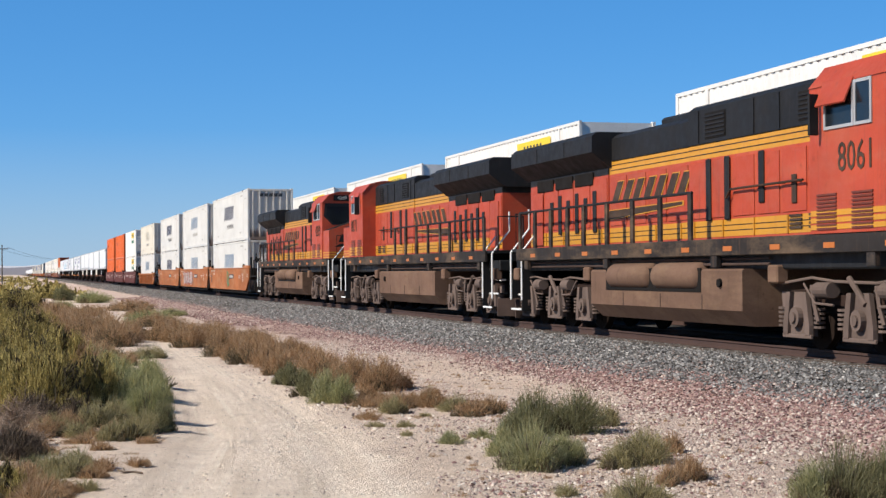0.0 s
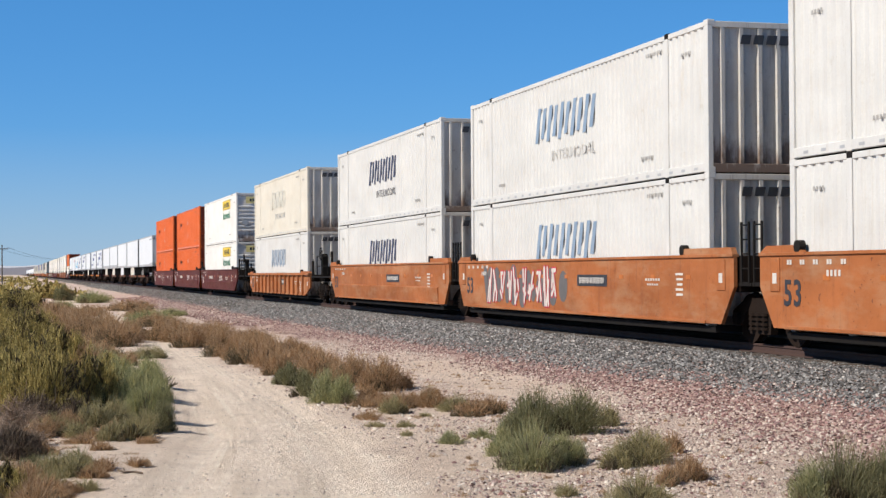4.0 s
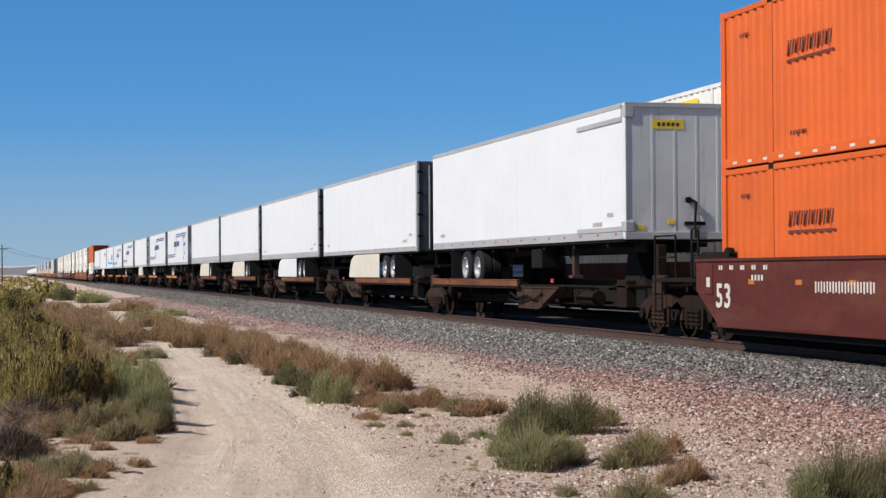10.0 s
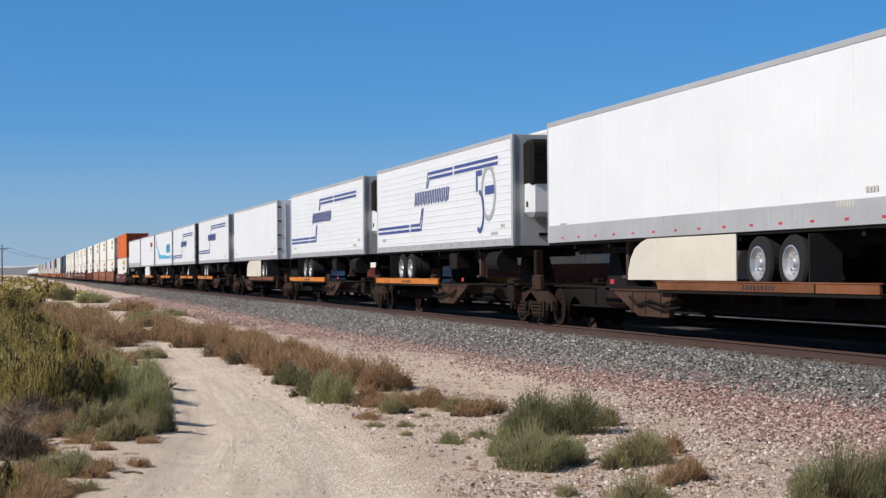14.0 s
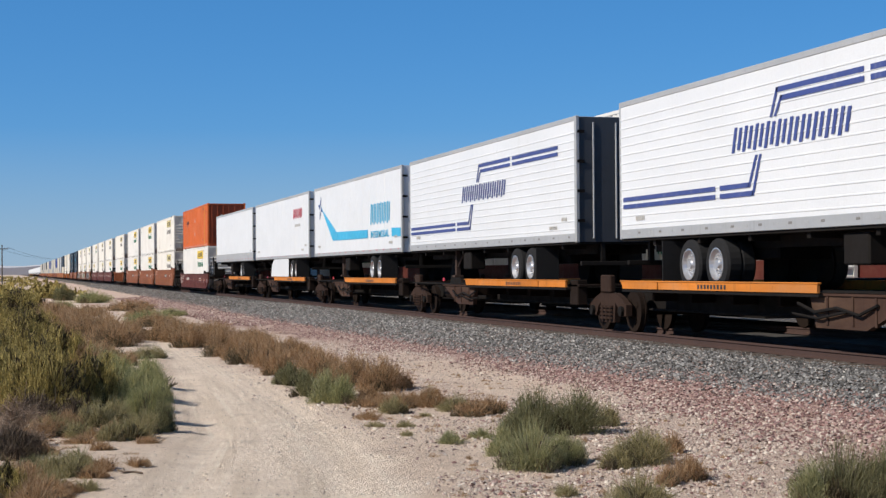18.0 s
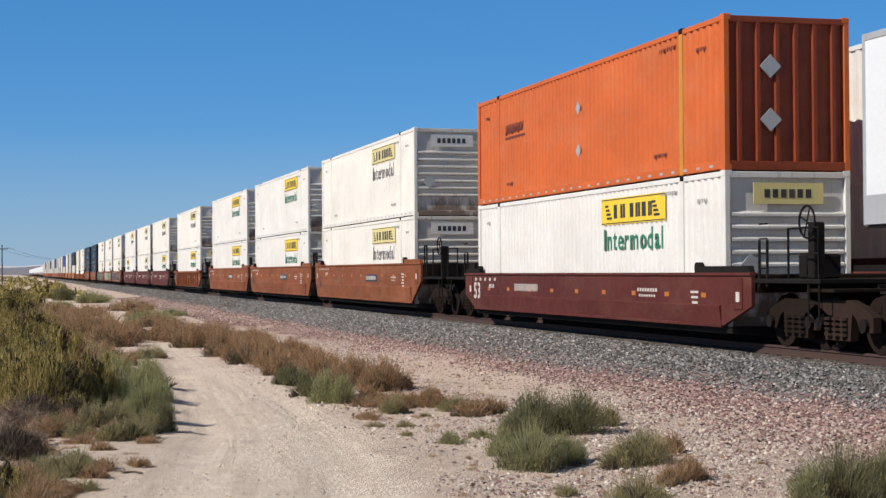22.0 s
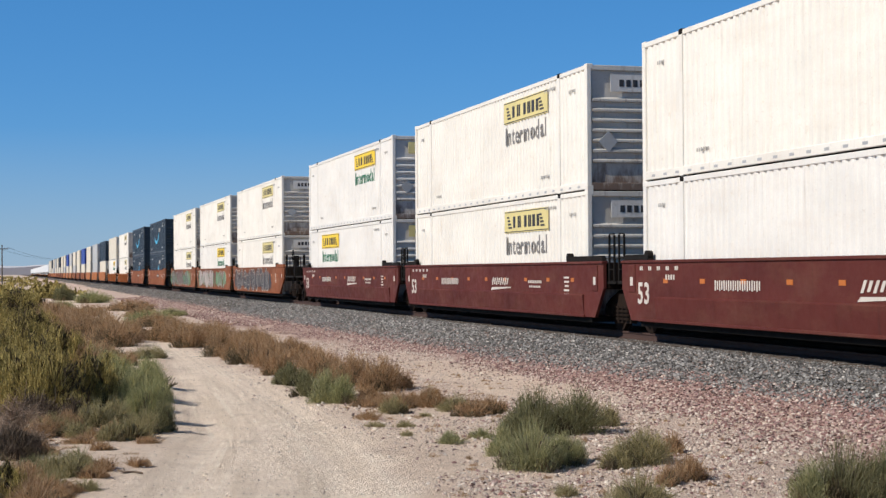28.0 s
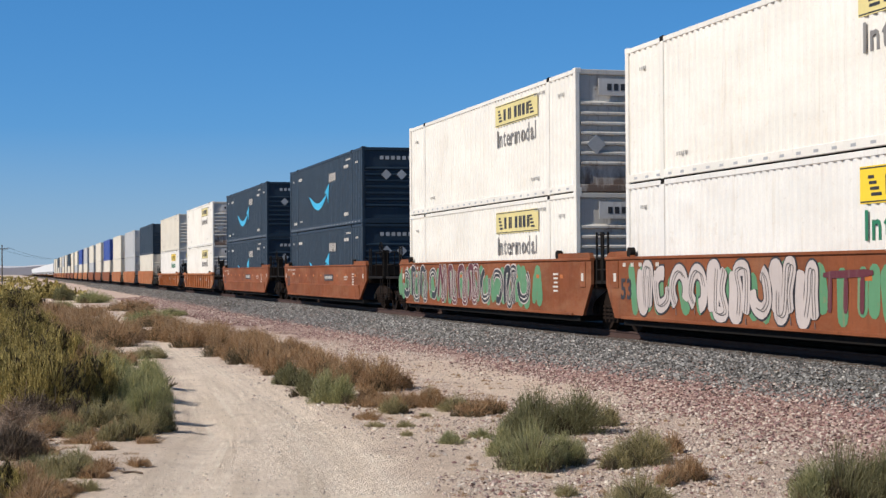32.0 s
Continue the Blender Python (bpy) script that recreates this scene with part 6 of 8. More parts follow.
BOX_KINDS = {
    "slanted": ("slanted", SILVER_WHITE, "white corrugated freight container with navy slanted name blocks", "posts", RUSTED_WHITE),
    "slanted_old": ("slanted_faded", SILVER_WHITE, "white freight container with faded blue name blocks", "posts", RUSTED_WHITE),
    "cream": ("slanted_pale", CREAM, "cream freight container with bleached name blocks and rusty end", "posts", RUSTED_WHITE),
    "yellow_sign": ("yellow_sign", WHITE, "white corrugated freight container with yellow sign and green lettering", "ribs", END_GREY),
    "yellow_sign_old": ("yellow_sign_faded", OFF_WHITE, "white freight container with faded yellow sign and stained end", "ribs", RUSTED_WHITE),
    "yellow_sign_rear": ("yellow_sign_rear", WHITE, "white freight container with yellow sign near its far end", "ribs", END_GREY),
    "orange": ("orange", ORANGE, "bright orange corrugated freight container with small dark markings", "ribs", ORANGE_SHADED),
    "orange_posts": ("orange_far", ORANGE_OLD, "orange freight container with yellowed posts and sooty end", "posts", ORANGE_SHADED),
    "navy": ("navy", NAVY, "dark blue freight container with a light blue curved stripe"),
    "plain": ("plain", CREAM, "plain cream freight container with faint markings"),
    "blue": ("plain", BLUE, "blue freight container with faint markings"),
    "grey": ("plain", GREY, "grey freight container with faint markings"),
}
BOX = {}


def box(kind):
    if kind not in BOX:
        BOX[kind] = container(*BOX_KINDS[kind])
    return BOX[kind]


CAR = {}


def car(style, front, rear, seed=None):
    key = (style, front, rear, seed)
    if key not in CAR:
        kind, col, text, top, low = {
            "orange": ("smooth", CAR_ORANGE, "sun-bleached orange well car with rust streaks", 1.60, 0.36),
            "rib": ("rib", CAR_ORANGE, "orange well car with vertical side stiffeners", 1.24, 0.33),
            "maroon": ("smooth", CAR_MAROON, "maroon well car with white stencil marks", 1.52, 0.31),
            "brown": ("smooth", CAR_MAROON, "dark red-brown low-sided well car", 1.26, 0.31),
            "red": ("smooth", CAR_RED, "rust-red well car with amber reflectors", 1.60, 0.33),
            "rib_red": ("rib", CAR_RED, "rust-red well car with vertical side stiffeners", 1.40, 0.38),
        }[style]
        if seed:
            text += " covered in graffiti" if seed > 10 else " with a patch of graffiti"
        CAR[key] = well_car(kind, col, text, front, rear, top, low, seed)
    return CAR[key]


LOWER = 0.308
CONSIST = [
    (89.05, "orange", "couple", "joint", 1, "slanted_old", "slanted"),
    (108.45, "orange", "joint", "joint", 2, "slanted_old", "slanted_old"),
    (127.90, "orange", "joint", "couple", None, "slanted", "slanted"),
    (151.03, "rib", "couple", "couple", None, "slanted_old", "cream"),
    (174.62, "maroon", "couple", "joint", None, "yellow_sign", "yellow_sign"),
    (194.01, "maroon", "joint", "joint", None, "orange", "orange"),
    (213.30, "maroon", "joint", "couple", 14, "orange", "orange"),
    (473.41, "brown", "couple", "couple", None, "yellow_sign", "orange_posts"),
    (496.99, "red", "couple", "joint", None, "yellow_sign_old", "yellow_sign_old"),
    (516.52, "red", "joint", "joint", None, "yellow_sign", "yellow_sign"),
    (535.92, "red", "joint", "couple", None, "yellow_sign", "yellow_sign"),
    (559.27, "rib_red", "couple", "couple", None, "yellow_sign", "yellow_sign_old"),
    (582.91, "maroon", "couple", "joint", None, "yellow_sign", "yellow_sign_old"),
    (602.38, "maroon", "joint", "joint", None, "yellow_sign_old", "yellow_sign_old"),
    (621.76, "maroon", "joint", "couple", None, "yellow_sign_rear", "yellow_sign"),
    (645.41, "red", "couple", "joint", 11, "yellow_sign_old", "yellow_sign_old"),
    (664.82, "red", "joint", "joint", 12, "yellow_sign", "yellow_sign_old"),
    (684.11, "red", "joint", "couple", 13, "yellow_sign_old", "yellow_sign_old"),
    (707.73, "red", "couple", "couple", None, "navy", "navy"),
    (731.20, "red", "couple", "couple", None, "navy", "navy"),
    (754.60, "rib", "couple", "couple", None, "yellow_sign_old", "yellow_sign_old"),
    (777.00, "rib", "couple", "couple", None, "yellow_sign", "plain"),
]
for y, style, front, rear, seed, lower, upper in CONSIST:
    again(car(style, front, rear, seed), USED, y)
    again(box(lower), USED, y, LOWER)
    again(box(upper), USED, y, LOWER + HC + 0.012)

TRAILERS = [   # y, style, lettering, skirt, cooling unit, lower band, nose end, wheel distance from the tail
    (234.34, "plain", False, False, 0.20, "near"), (252.61, "plain", True, False, 0.16, "far"), (270.02, "plain", True, False, 0.24, "far"),
    (287.39, "plain", True, False, 0.42, "far"), (304.60, "plain", True, False, 0.42, "far"), (323.62, "ribbed", False, True, 0.20, "near"),
    (342.10, "ribbed", False, True, 0.20, "near"), (362.44, "plain", True, False, 0.20, "far"), (381.18, "ribbed", False, True, 0.20, "near"),
    (400.10, "ribbed", False, False, 0.20, "far"), (417.41, "swoosh", False, False, 0.14, "far"), (434.96, "red_name", True, False, 0.14, "far"),
    (452.32, "plain", False, False, 0.46, "far"),
]
TEXT = {"plain": "plain white highway trailer with grey trim riding on a spine car", "ribbed": "white refrigerated trailer with navy blue stripes",
        "swoosh": "white trailer with a light blue angled stripe", "red_name": "white trailer with red name blocks near its rear"}
for i, (y, style, skirt, reefer, band, nose) in enumerate(TRAILERS):
    run(trailer(style, TEXT[style] + (" and a ring emblem" if i == 5 else ""), skirt, reefer, band, i == 0, 3.55, nose, i == 5, i in (2, 11), DOOR_SHADED if i in (1, 2, 3, 4, 9) else None), y)
    ends = {0: (True, False), 4: (False, True), 5: (True, False), 9: (False, False), 12: (False, True)}.get(i, (False, False))
    nxt = TRAILERS[i + 1][0] if i + 1 < len(TRAILERS) else y + 17.6
    run(spine_car("grimy spine car with orange wheel decks" if i > 4 and i != 7 else "rusty brown spine car with dark wheel decks", ends[0], ends[1], SPINE_ORANGE if i > 4 and i != 7 else SPINE_BROWN, nxt - y, LC - 4.2 if nose == "near" else 4.2), y)

# the far end of the near train: single well cars, then a long row of trailers
FAR_BOX, FAR_TOP, FAR_LOW = {}, ("navy", "grey", "white", "blue", "white", "white", "grey", "blue", "white", "white", "navy", "white", "grey", "white", "navy", "white", "white"), \
    ("white", "grey", "white", "white", "white", "grey", "white", "white", "grey", "white", "white", "white", "white", "grey", "white", "white", "white")
TONES = {"navy": NAVY, "grey": GREY, "white": CREAM, "blue": BLUE, "clean": WHITE}


def far_box(kind, signed=False):
    if (kind, signed) not in FAR_BOX:
        FAR_BOX[kind, signed] = plain_container(kind, TONES[kind], {"navy": "dark blue", "grey": "weathered grey", "white": "off-white", "blue": "deep blue", "clean": "white"}[kind] + " corrugated freight container" + (" with yellow sign and green lettering" if signed else " far down the train"), signed)
    return FAR_BOX[kind, signed]


far_cars = [plain_car(CAR_ORANGE, "orange-brown well car far down the train"), plain_car(CAR_RED, "rust-red well car far down the train"), plain_car(CAR_MAROON, "maroon well car far down the train")]
for k, (top, low) in enumerate(zip(FAR_TOP, FAR_LOW)):
    y = 801.7 + 23.4 * k
    again(far_cars[(k // 3) % 2], USED, y)
    again(far_box(low), USED, y, LOWER)
    again(far_box(top), USED, y, LOWER + HC + 0.012)
tail_trailer, tail_spine = plain_trailer(), plain_spine()
for k in range(40):
    again(tail_spine, USED, 1204 + 17.6 * k)
    again(tail_trailer, USED, 1204 + 17.6 * k)

# the train on the far track, going the other way
starts, y, k = [87.0, 67.2, 47.1, 23.4], 23.4, 0
while y > -440:
    y -= (24.1, 20.0, 19.9)[k % 3]
    k += 1
    starts.append(y)
for k, y in enumerate(starts):
    again(far_cars[2], USED, y, 0, False)
    again(far_box("clean", True), USED, y, LOWER, False)
    again(far_box("clean", k != 5), USED, y, LOWER + HC + 0.012, False)

# ---- ground ----
def soft_noise(x, y, cell, seed):
    """Smooth random values, -1 to 1, on a grid of the given cell size."""
    rng = np.random.RandomState(seed)
    table = rng.uniform(-1, 1, (256, 256))
    u, v = x / cell, y / cell
    i, j = np.floor(u).astype(int), np.floor(v).astype(int)
    a, b = u - i, v - j
    a, b = a * a * (3 - 2 * a), b * b * (3 - 2 * b)
    pick = lambda p, q: table[p % 256, q % 256]
    return (pick(i, j) * (1 - a) + pick(i + 1, j) * a) * (1 - b) + (pick(i, j + 1) * (1 - a) + pick(i + 1, j + 1) * a) * b


def road_edges(y):
    """Left and right edge of the dirt road at a distance y."""
    yy = [-50, 6, 10, 14, 16.5, 19.4, 21.4, 25.4, 35, 46, 60, 90]
    left = [-9, -2.0, -0.6, 0.5, 1.1, 1.8, 2.0, 2.4, 3.2, 3.7, 3.9, 3.0]
    right = [-4, 2.4, 3.1, 3.7, 4.0, 4.2, 4.3, 4.3, 4.5, 4.6, 4.5, 3.8]
    return np.interp(y, yy, left), np.interp(y, yy, right)


def ground_height(x, y):
    """Height of the ground sheet: flat desert, a low bank under the tracks, ruts in the road."""
    w = soft_noise(x, y, 2.3, 3)
    edge = 8.6 + 0.35 * soft_noise(x * 0, y, 5.0, 4)
    rise = np.clip((x - edge) / (11.9 - edge), 0, 1)
    z = 0.40 * rise ** 1.25
    z = np.where(x > 21.0, 0.40 * np.clip((24.5 - x) / 3.5, 0, 1), z)
    l, r = road_edges(y)
    on = np.clip(np.minimum(x - l, r - x) / 0.4, 0, 1)
    mid = (l + r) / 2
    ruts = np.exp(-((np.abs(x - mid) - 0.72) / 0.22) ** 2)
    off = np.where((x < 9) | (x > 25), 1.0, 0.15)
    z = z + off * (0.035 * w + 0.02 * soft_noise(x, y, 0.6, 8)) * (1 - 0.7 * on) - 0.045 * on * ruts - 0.02 * on
    bank = np.exp(-((x - 0.2) / 1.6) ** 2) * np.exp(-((y - 21) / 9.0) ** 2)
    return z + 0.10 * bank


def sand_patch(x, y):
    """1 on a stretch of bare pale sand between the brush and the red gravel."""
    u = (x - 8.1 - 0.03 * (y - 27)) / 1.0
    v = (y - 28.0) / 6.5
    return np.clip(1.5 - 1.2 * (u * u + v * v) + 0.5 * soft_noise(x, y, 0.8, 24), 0, 1)


def masks(x, y):
    l, r = road_edges(y)
    wob = 0.25 * soft_noise(x, y, 0.9, 21)
    road = np.clip((np.minimum(x - l, r - x) + wob + 0.15) / 0.45, 0, 1)
    gravel = np.clip((x - r - 0.4 - 1.2 * np.clip(soft_noise(x, y, 3.0, 22), -0.5, 1) + wob * 2) / 2.5, 0, 1)
    band = 8.75 + 0.05 * np.clip(30 - y, -20, 20) + 0.7 * soft_noise(x, y, 2.6, 23) + wob
    red = np.clip((x - band) / 0.8, 0, 1) * np.clip((11.2 - x) / 0.5, 0, 1)
    ballast = np.clip((x - 9.9 - 0.035 * np.clip(34 - y, 0, 30) + wob * 1.2) / 0.7, 0, 1)
    sand = sand_patch(x, y)
    gravel, red = gravel * (1 - 0.85 * sand), red * (1 - 0.9 * sand) * np.clip((90 - y) / 50, 0.25, 1)
    return road, gravel, ballast, red, (x - l) / (r - l) * 3.0


def ground_material():
    g = Nodes("pale_desert_ground")
    co = g.coords()
    big, mid, fine = g.noise(co, 0.45, 6), g.noise(co, 5.0, 6, 0.65), g.noise(co, 45, 5, 0.7)
    far = g.noise(g.stretch(co, (0.02, 0.004, 1)), 1.0, 5)
    def mask(name):
        n = g.node("ShaderNodeAttribute")
        n.attribute_name = name
        return n.outputs["Fac"]
    base = g.mix(g.ramp(big, 0.3, 0.7), (0.66, 0.505, 0.395), (0.79, 0.64, 0.515))
    base = g.mix(g.ramp(mid, 0.5, 0.72, 0, 0.55), base, (0.46, 0.36, 0.28))
    base = g.mix(g.ramp(far, 0.45, 0.6, 0, 0.35), base, (0.28, 0.22, 0.15))
    road = g.mix(g.ramp(mid, 0.35, 0.7), (0.90, 0.755, 0.615), (0.83, 0.67, 0.53))
    along = g.node("ShaderNodeSeparateXYZ")
    g.link(co, along.inputs[0])
    lane = g.node("ShaderNodeCombineXYZ")
    g.link(mask("lane"), lane.inputs[0])
    g.link(along.outputs[1], lane.inputs[1])
    lane = lane.outputs[0]
    track = g.noise(g.stretch(lane, (2.2, 0.12, 1)), 1.6, 4, 0.6)
    road = g.mix(g.ramp(track, 0.48, 0.58, 0, 0.55), road, (0.68, 0.545, 0.42))
    wheel = g.noise(g.stretch(lane, (3.2, 0.06, 1)), 2.3, 4, 0.55)
    road = g.mix(g.ramp(wheel, 0.55, 0.66, 0, 0.6), road, (0.95, 0.83, 0.68))
    scuff = g.noise(co, 1.1, 6, 0.7)
    road = g.mix(g.ramp(scuff, 0.56, 0.68, 0, 0.55), road, (0.56, 0.45, 0.35))
    col = g.mix(mask("road"), base, road)
    pink = g.mix(g.ramp(mid, 0.35, 0.65), (0.67, 0.52, 0.43), (0.53, 0.40, 0.335))
    col = g.mix(g.math("MULTIPLY", mask("gravel"), g.ramp(big, 0.25, 0.62, 0.35, 1.0)), col, pink)
    col = g.mix(g.math("MULTIPLY", mask("red"), 0.8), col, (0.39, 0.245, 0.215))
    col = g.mix(mask("ballast"), col, (0.11, 0.098, 0.088))
    grit = g.noise(co, 110, 3, 0.6)
    bare = g.ramp(mask("road"), 0, 1, 1.0, 0.55)
    col = g.mix(g.math("MULTIPLY", bare, g.ramp(fine, 0.52, 0.70, 0, 0.45)), col, (0.37, 0.28, 0.215))
    col = g.mix(g.math("MULTIPLY", bare, g.ramp(grit, 0.57, 0.68, 0, 0.5)), col, (0.27, 0.20, 0.155))
    col = g.mix(g.ramp(grit, 0.42, 0.32, 0, 0.6), col, (0.90, 0.80, 0.68))
    h = g.math("ADD", g.math("MULTIPLY", mid, 0.8), g.math("ADD", fine, g.math("MULTIPLY", grit, 0.4)))
    g.bump(h, 0.9, 0.036)
    return g.done(col, 0.95, 0, 0.1)


def spread(*pieces):
    return np.concatenate([np.linspace(a, b, n, endpoint=False) for a, b, n in pieces])


xs = spread((-2600, -200, 16), (-200, -8, 24), (-8, 12.5, 120), (12.5, 24.6, 14), (24.6, 200, 20), (200, 2700, 16))
ys = spread((-900, -40, 16), (-40, 9, 14), (9, 32, 150), (32, 70, 80), (70, 160, 60), (160, 600, 30), (600, 4700, 16))
gx, gy = (q.ravel() for q in np.meshgrid(xs, ys))
gz = ground_height(gx, gy)
nx, ny = len(xs), len(ys)
idx = np.arange(nx * ny).reshape(ny, nx)
quads = np.stack([idx[:-1, :-1], idx[:-1, 1:], idx[1:, 1:], idx[1:, :-1]], -1).reshape(-1, 4)


def bulk_mesh(name, verts, faces, smooth=False):
    """A mesh from numpy arrays; all faces have the same number of corners."""
    me = bpy.data.meshes.new(name)
    n, k = faces.shape
    me.vertices.add(len(verts))
    me.vertices.foreach_set("co", np.asarray(verts, np.float32).ravel())
    me.loops.add(n * k)
    me.loops.foreach_set("vertex_index", faces.astype(np.int32).ravel())
    me.polygons.add(n)
    me.polygons.foreach_set("loop_start", np.arange(0, n * k, k, dtype=np.int32))
    me.update(calc_edges=True)
    if smooth:
        me.shade_smooth()
    return me


me = bulk_mesh("ground", np.stack([gx, gy, gz], -1), quads, True)
for key, vals in zip(("road", "gravel", "ballast", "red", "lane"), masks(gx, gy)):
    me.attributes.new(key, "FLOAT", "POINT").data.foreach_set("value", vals.astype(np.float32))
me.materials.append(ground_material())
tagged(new("ground", me), "pale dusty desert ground with a dirt road beside the railway", "ground", kind="structure")


# ---- stones ----
def stone_material(name, tones):
    """Crushed stone; every stone takes a tone of its own."""
    g = Nodes(name)
    geo = g.node("ShaderNodeNewGeometry")
    r = g.node("ShaderNodeValToRGB")
    r.color_ramp.interpolation = "CONSTANT"
    els = r.color_ramp.elements
    els[0].color = rgb(tones[0][1])
    els[1].position, els[1].color = tones[1][0], rgb(tones[1][1])
    for at, c in tones[2:]:
        els.new(at).color = rgb(c)
    g.link(geo.outputs["Random Per Island"], r.inputs["Fac"])
    fine = g.noise(g.coords(), 40, 4)
    col = g.mix(g.ramp(fine, 0.35, 0.7, 0, 0.35), r.outputs["Color"], (0.12, 0.10, 0.09))
    return g.done(col, 0.85, 0, 0.25)


def stones(name, label, x, y, size, mat, seed, sink=0.26):
    """Scatters rough angular stones, half sunk into the ground, at the given places."""
    rng = np.random.RandomState(seed)
    n = len(x)
    base = np.array([(1, 0, 0), (0, 1, 0), (-1, 0, 0), (0, -1, 0), (0, 0, 0.75), (0, 0, -0.75)], float)
    pts = base[None] * rng.uniform(0.65, 1.15, (n, 6, 1)) * size[:, None, None] * rng.uniform(0.7, 1.25, (n, 1, 3))
    pts = pts + rng.normal(0, 0.16, (n, 6, 3)) * size[:, None, None]
    a, b = rng.uniform(0, 6.28, n), rng.uniform(-0.6, 0.6, n)
    ca, sa, cb, sb = np.cos(a), np.sin(a), np.cos(b), np.sin(b)
    px, py, pz = pts[..., 0], pts[..., 1], pts[..., 2]
    py, pz = py * cb[:, None] - pz * sb[:, None], py * sb[:, None] + pz * cb[:, None]
    px, py = px * ca[:, None] - py * sa[:, None], px * sa[:, None] + py * ca[:, None]
    z = ground_height(x, y) + size * (0.5 - sink)
    v = np.stack([px + x[:, None], py + y[:, None], pz + z[:, None]], -1).reshape(-1, 3)
    v = v.reshape(n, 6, 3)[:, :5].reshape(-1, 3)      # the lower point lies in the bed
    f = np.array([(0, 1, 4), (1, 2, 4), (2, 3, 4), (3, 0, 4)])
    faces = (f[None] + (np.arange(n) * 5)[:, None, None]).reshape(-1, 3)
    me = bulk_mesh(name, v, faces)
    me.materials.append(mat)
    return tagged(new(name, me), label, "stones", kind="stuff")


GREY_STONE = stone_material("grey_ballast_stone", [(0, (0.065, 0.065, 0.064)), (0.24, (0.17, 0.168, 0.165)), (0.45, (0.27, 0.265, 0.26)), (0.64, (0.105, 0.103, 0.10)), (0.78, (0.36, 0.352, 0.34)), (0.90, (0.25, 0.18, 0.155)), (0.96, (0.60, 0.57, 0.53))])
PINK_STONE = stone_material("reddish_gravel_stone", [(0, (0.27, 0.14, 0.125)), (0.20, (0.38, 0.23, 0.21)), (0.40, (0.12, 0.065, 0.06)), (0.56, (0.50, 0.35, 0.315)), (0.70, (0.22, 0.125, 0.115)), (0.86, (0.70, 0.58, 0.50))])
PALE_STONE = stone_material("pale_gravel_stone", [(0, (0.54, 0.43, 0.365)), (0.27, (0.70, 0.585, 0.49)), (0.56, (0.26, 0.19, 0.165)), (0.68, (0.42, 0.30, 0.265)), (0.80, (0.82, 0.72, 0.62))])

ROAD_STONE = stone_material("dusty_road_pebble", [(0, (0.72, 0.58, 0.46)), (0.35, (0.82, 0.69, 0.56)), (0.66, (0.32, 0.235, 0.195)), (0.76, (0.56, 0.43, 0.345)), (0.90, (0.85, 0.74, 0.62))])
rng = np.random.RandomState(5)
n = 105000
sy = 12 + (rng.uniform(0, 1, n) ** 1.4) * 66
sx = rng.uniform(9.6, 13.9, n)
keep = sx > 9.95 + 0.035 * np.clip(34 - sy, 0, 30) + rng.normal(0, 0.22, n)
keep &= np.abs(np.abs(sx - TRACK_X) - 0.755) > 0.11
sx, sy = sx[keep], sy[keep]
stones("ballast_stones", "grey crushed stone ballast sloping down from the track", sx, sy, rng.uniform(0.017, 0.036, len(sx)) * (1 + 0.008 * sy), GREY_STONE, 1)
n = 17000
sy = 70 + rng.uniform(0, 1, n) ** 1.3 * 170
sx = rng.uniform(9.8, 13.1, n)
stones("distant_ballast_stones", "grey crushed stone ballast beside the distant track", sx, sy, rng.uniform(0.03, 0.055, n), GREY_STONE, 2)
n = 46000
sy = 11 + (rng.uniform(0, 1, n) ** 1.4) * 50
sx = 8.2 + 2.8 * rng.uniform(0, 1, n) ** 0.7 + rng.normal(0, 0.40, n)
keep = (sx < 10.6 + 0.035 * np.clip(34 - sy, 0, 30)) & (soft_noise(sx, sy, 2.1, 31) > -0.35 - 0.7 * (sx - 8.8)) & (rng.uniform(0, 1, n) > 0.9 * sand_patch(sx, sy))
sx, sy = sx[keep], sy[keep]
stones("reddish_gravel", "loose reddish gravel below the ballast", sx, sy, rng.uniform(0.010, 0.034, len(sx)), PINK_STONE, 3)
n = 15000
sy = 58 + rng.uniform(0, 1, n) ** 1.2 * 70
sx = rng.uniform(7.4, 10.2, n)
stones("distant_gravel", "reddish gravel beside the distant ballast", sx, sy, rng.uniform(0.022, 0.045, n), PINK_STONE, 8)
n = 80000
sy = 10.5 + (rng.uniform(0, 1, n) ** 1.5) * 34
sx = rng.uniform(3.6, 9.4, n)
keep = (soft_noise(sx, sy, 1.4, 33) + 0.5 * soft_noise(sx, sy, 0.5, 34) > rng.uniform(-1.0, 0.5, n) - 0.10 * (sx - 5)) & (sx > road_edges(sy)[1] + rng.normal(0.1, 0.35, n)) & (rng.uniform(0, 1, n) > 0.8 * sand_patch(sx, sy))
sx, sy = sx[keep], sy[keep]
size = rng.uniform(0.006, 0.016, len(sx)) + 0.022 * rng.uniform(0, 1, len(sx)) ** 6
half = len(sx) * 3 // 4
stones("pale_pebbles", "pale pebbles strewn beside the dirt road", sx[:half], sy[:half], size[:half], PALE_STONE, 4)
stones("mixed_pebbles", "reddish pebbles strewn beside the dirt road", sx[half:], sy[half:], size[half:], PINK_STONE, 7)
n = 16000
sy = 10.5 + (rng.uniform(0, 1, n) ** 1.4) * 28
sx = rng.uniform(-0.5, 4.3, n)
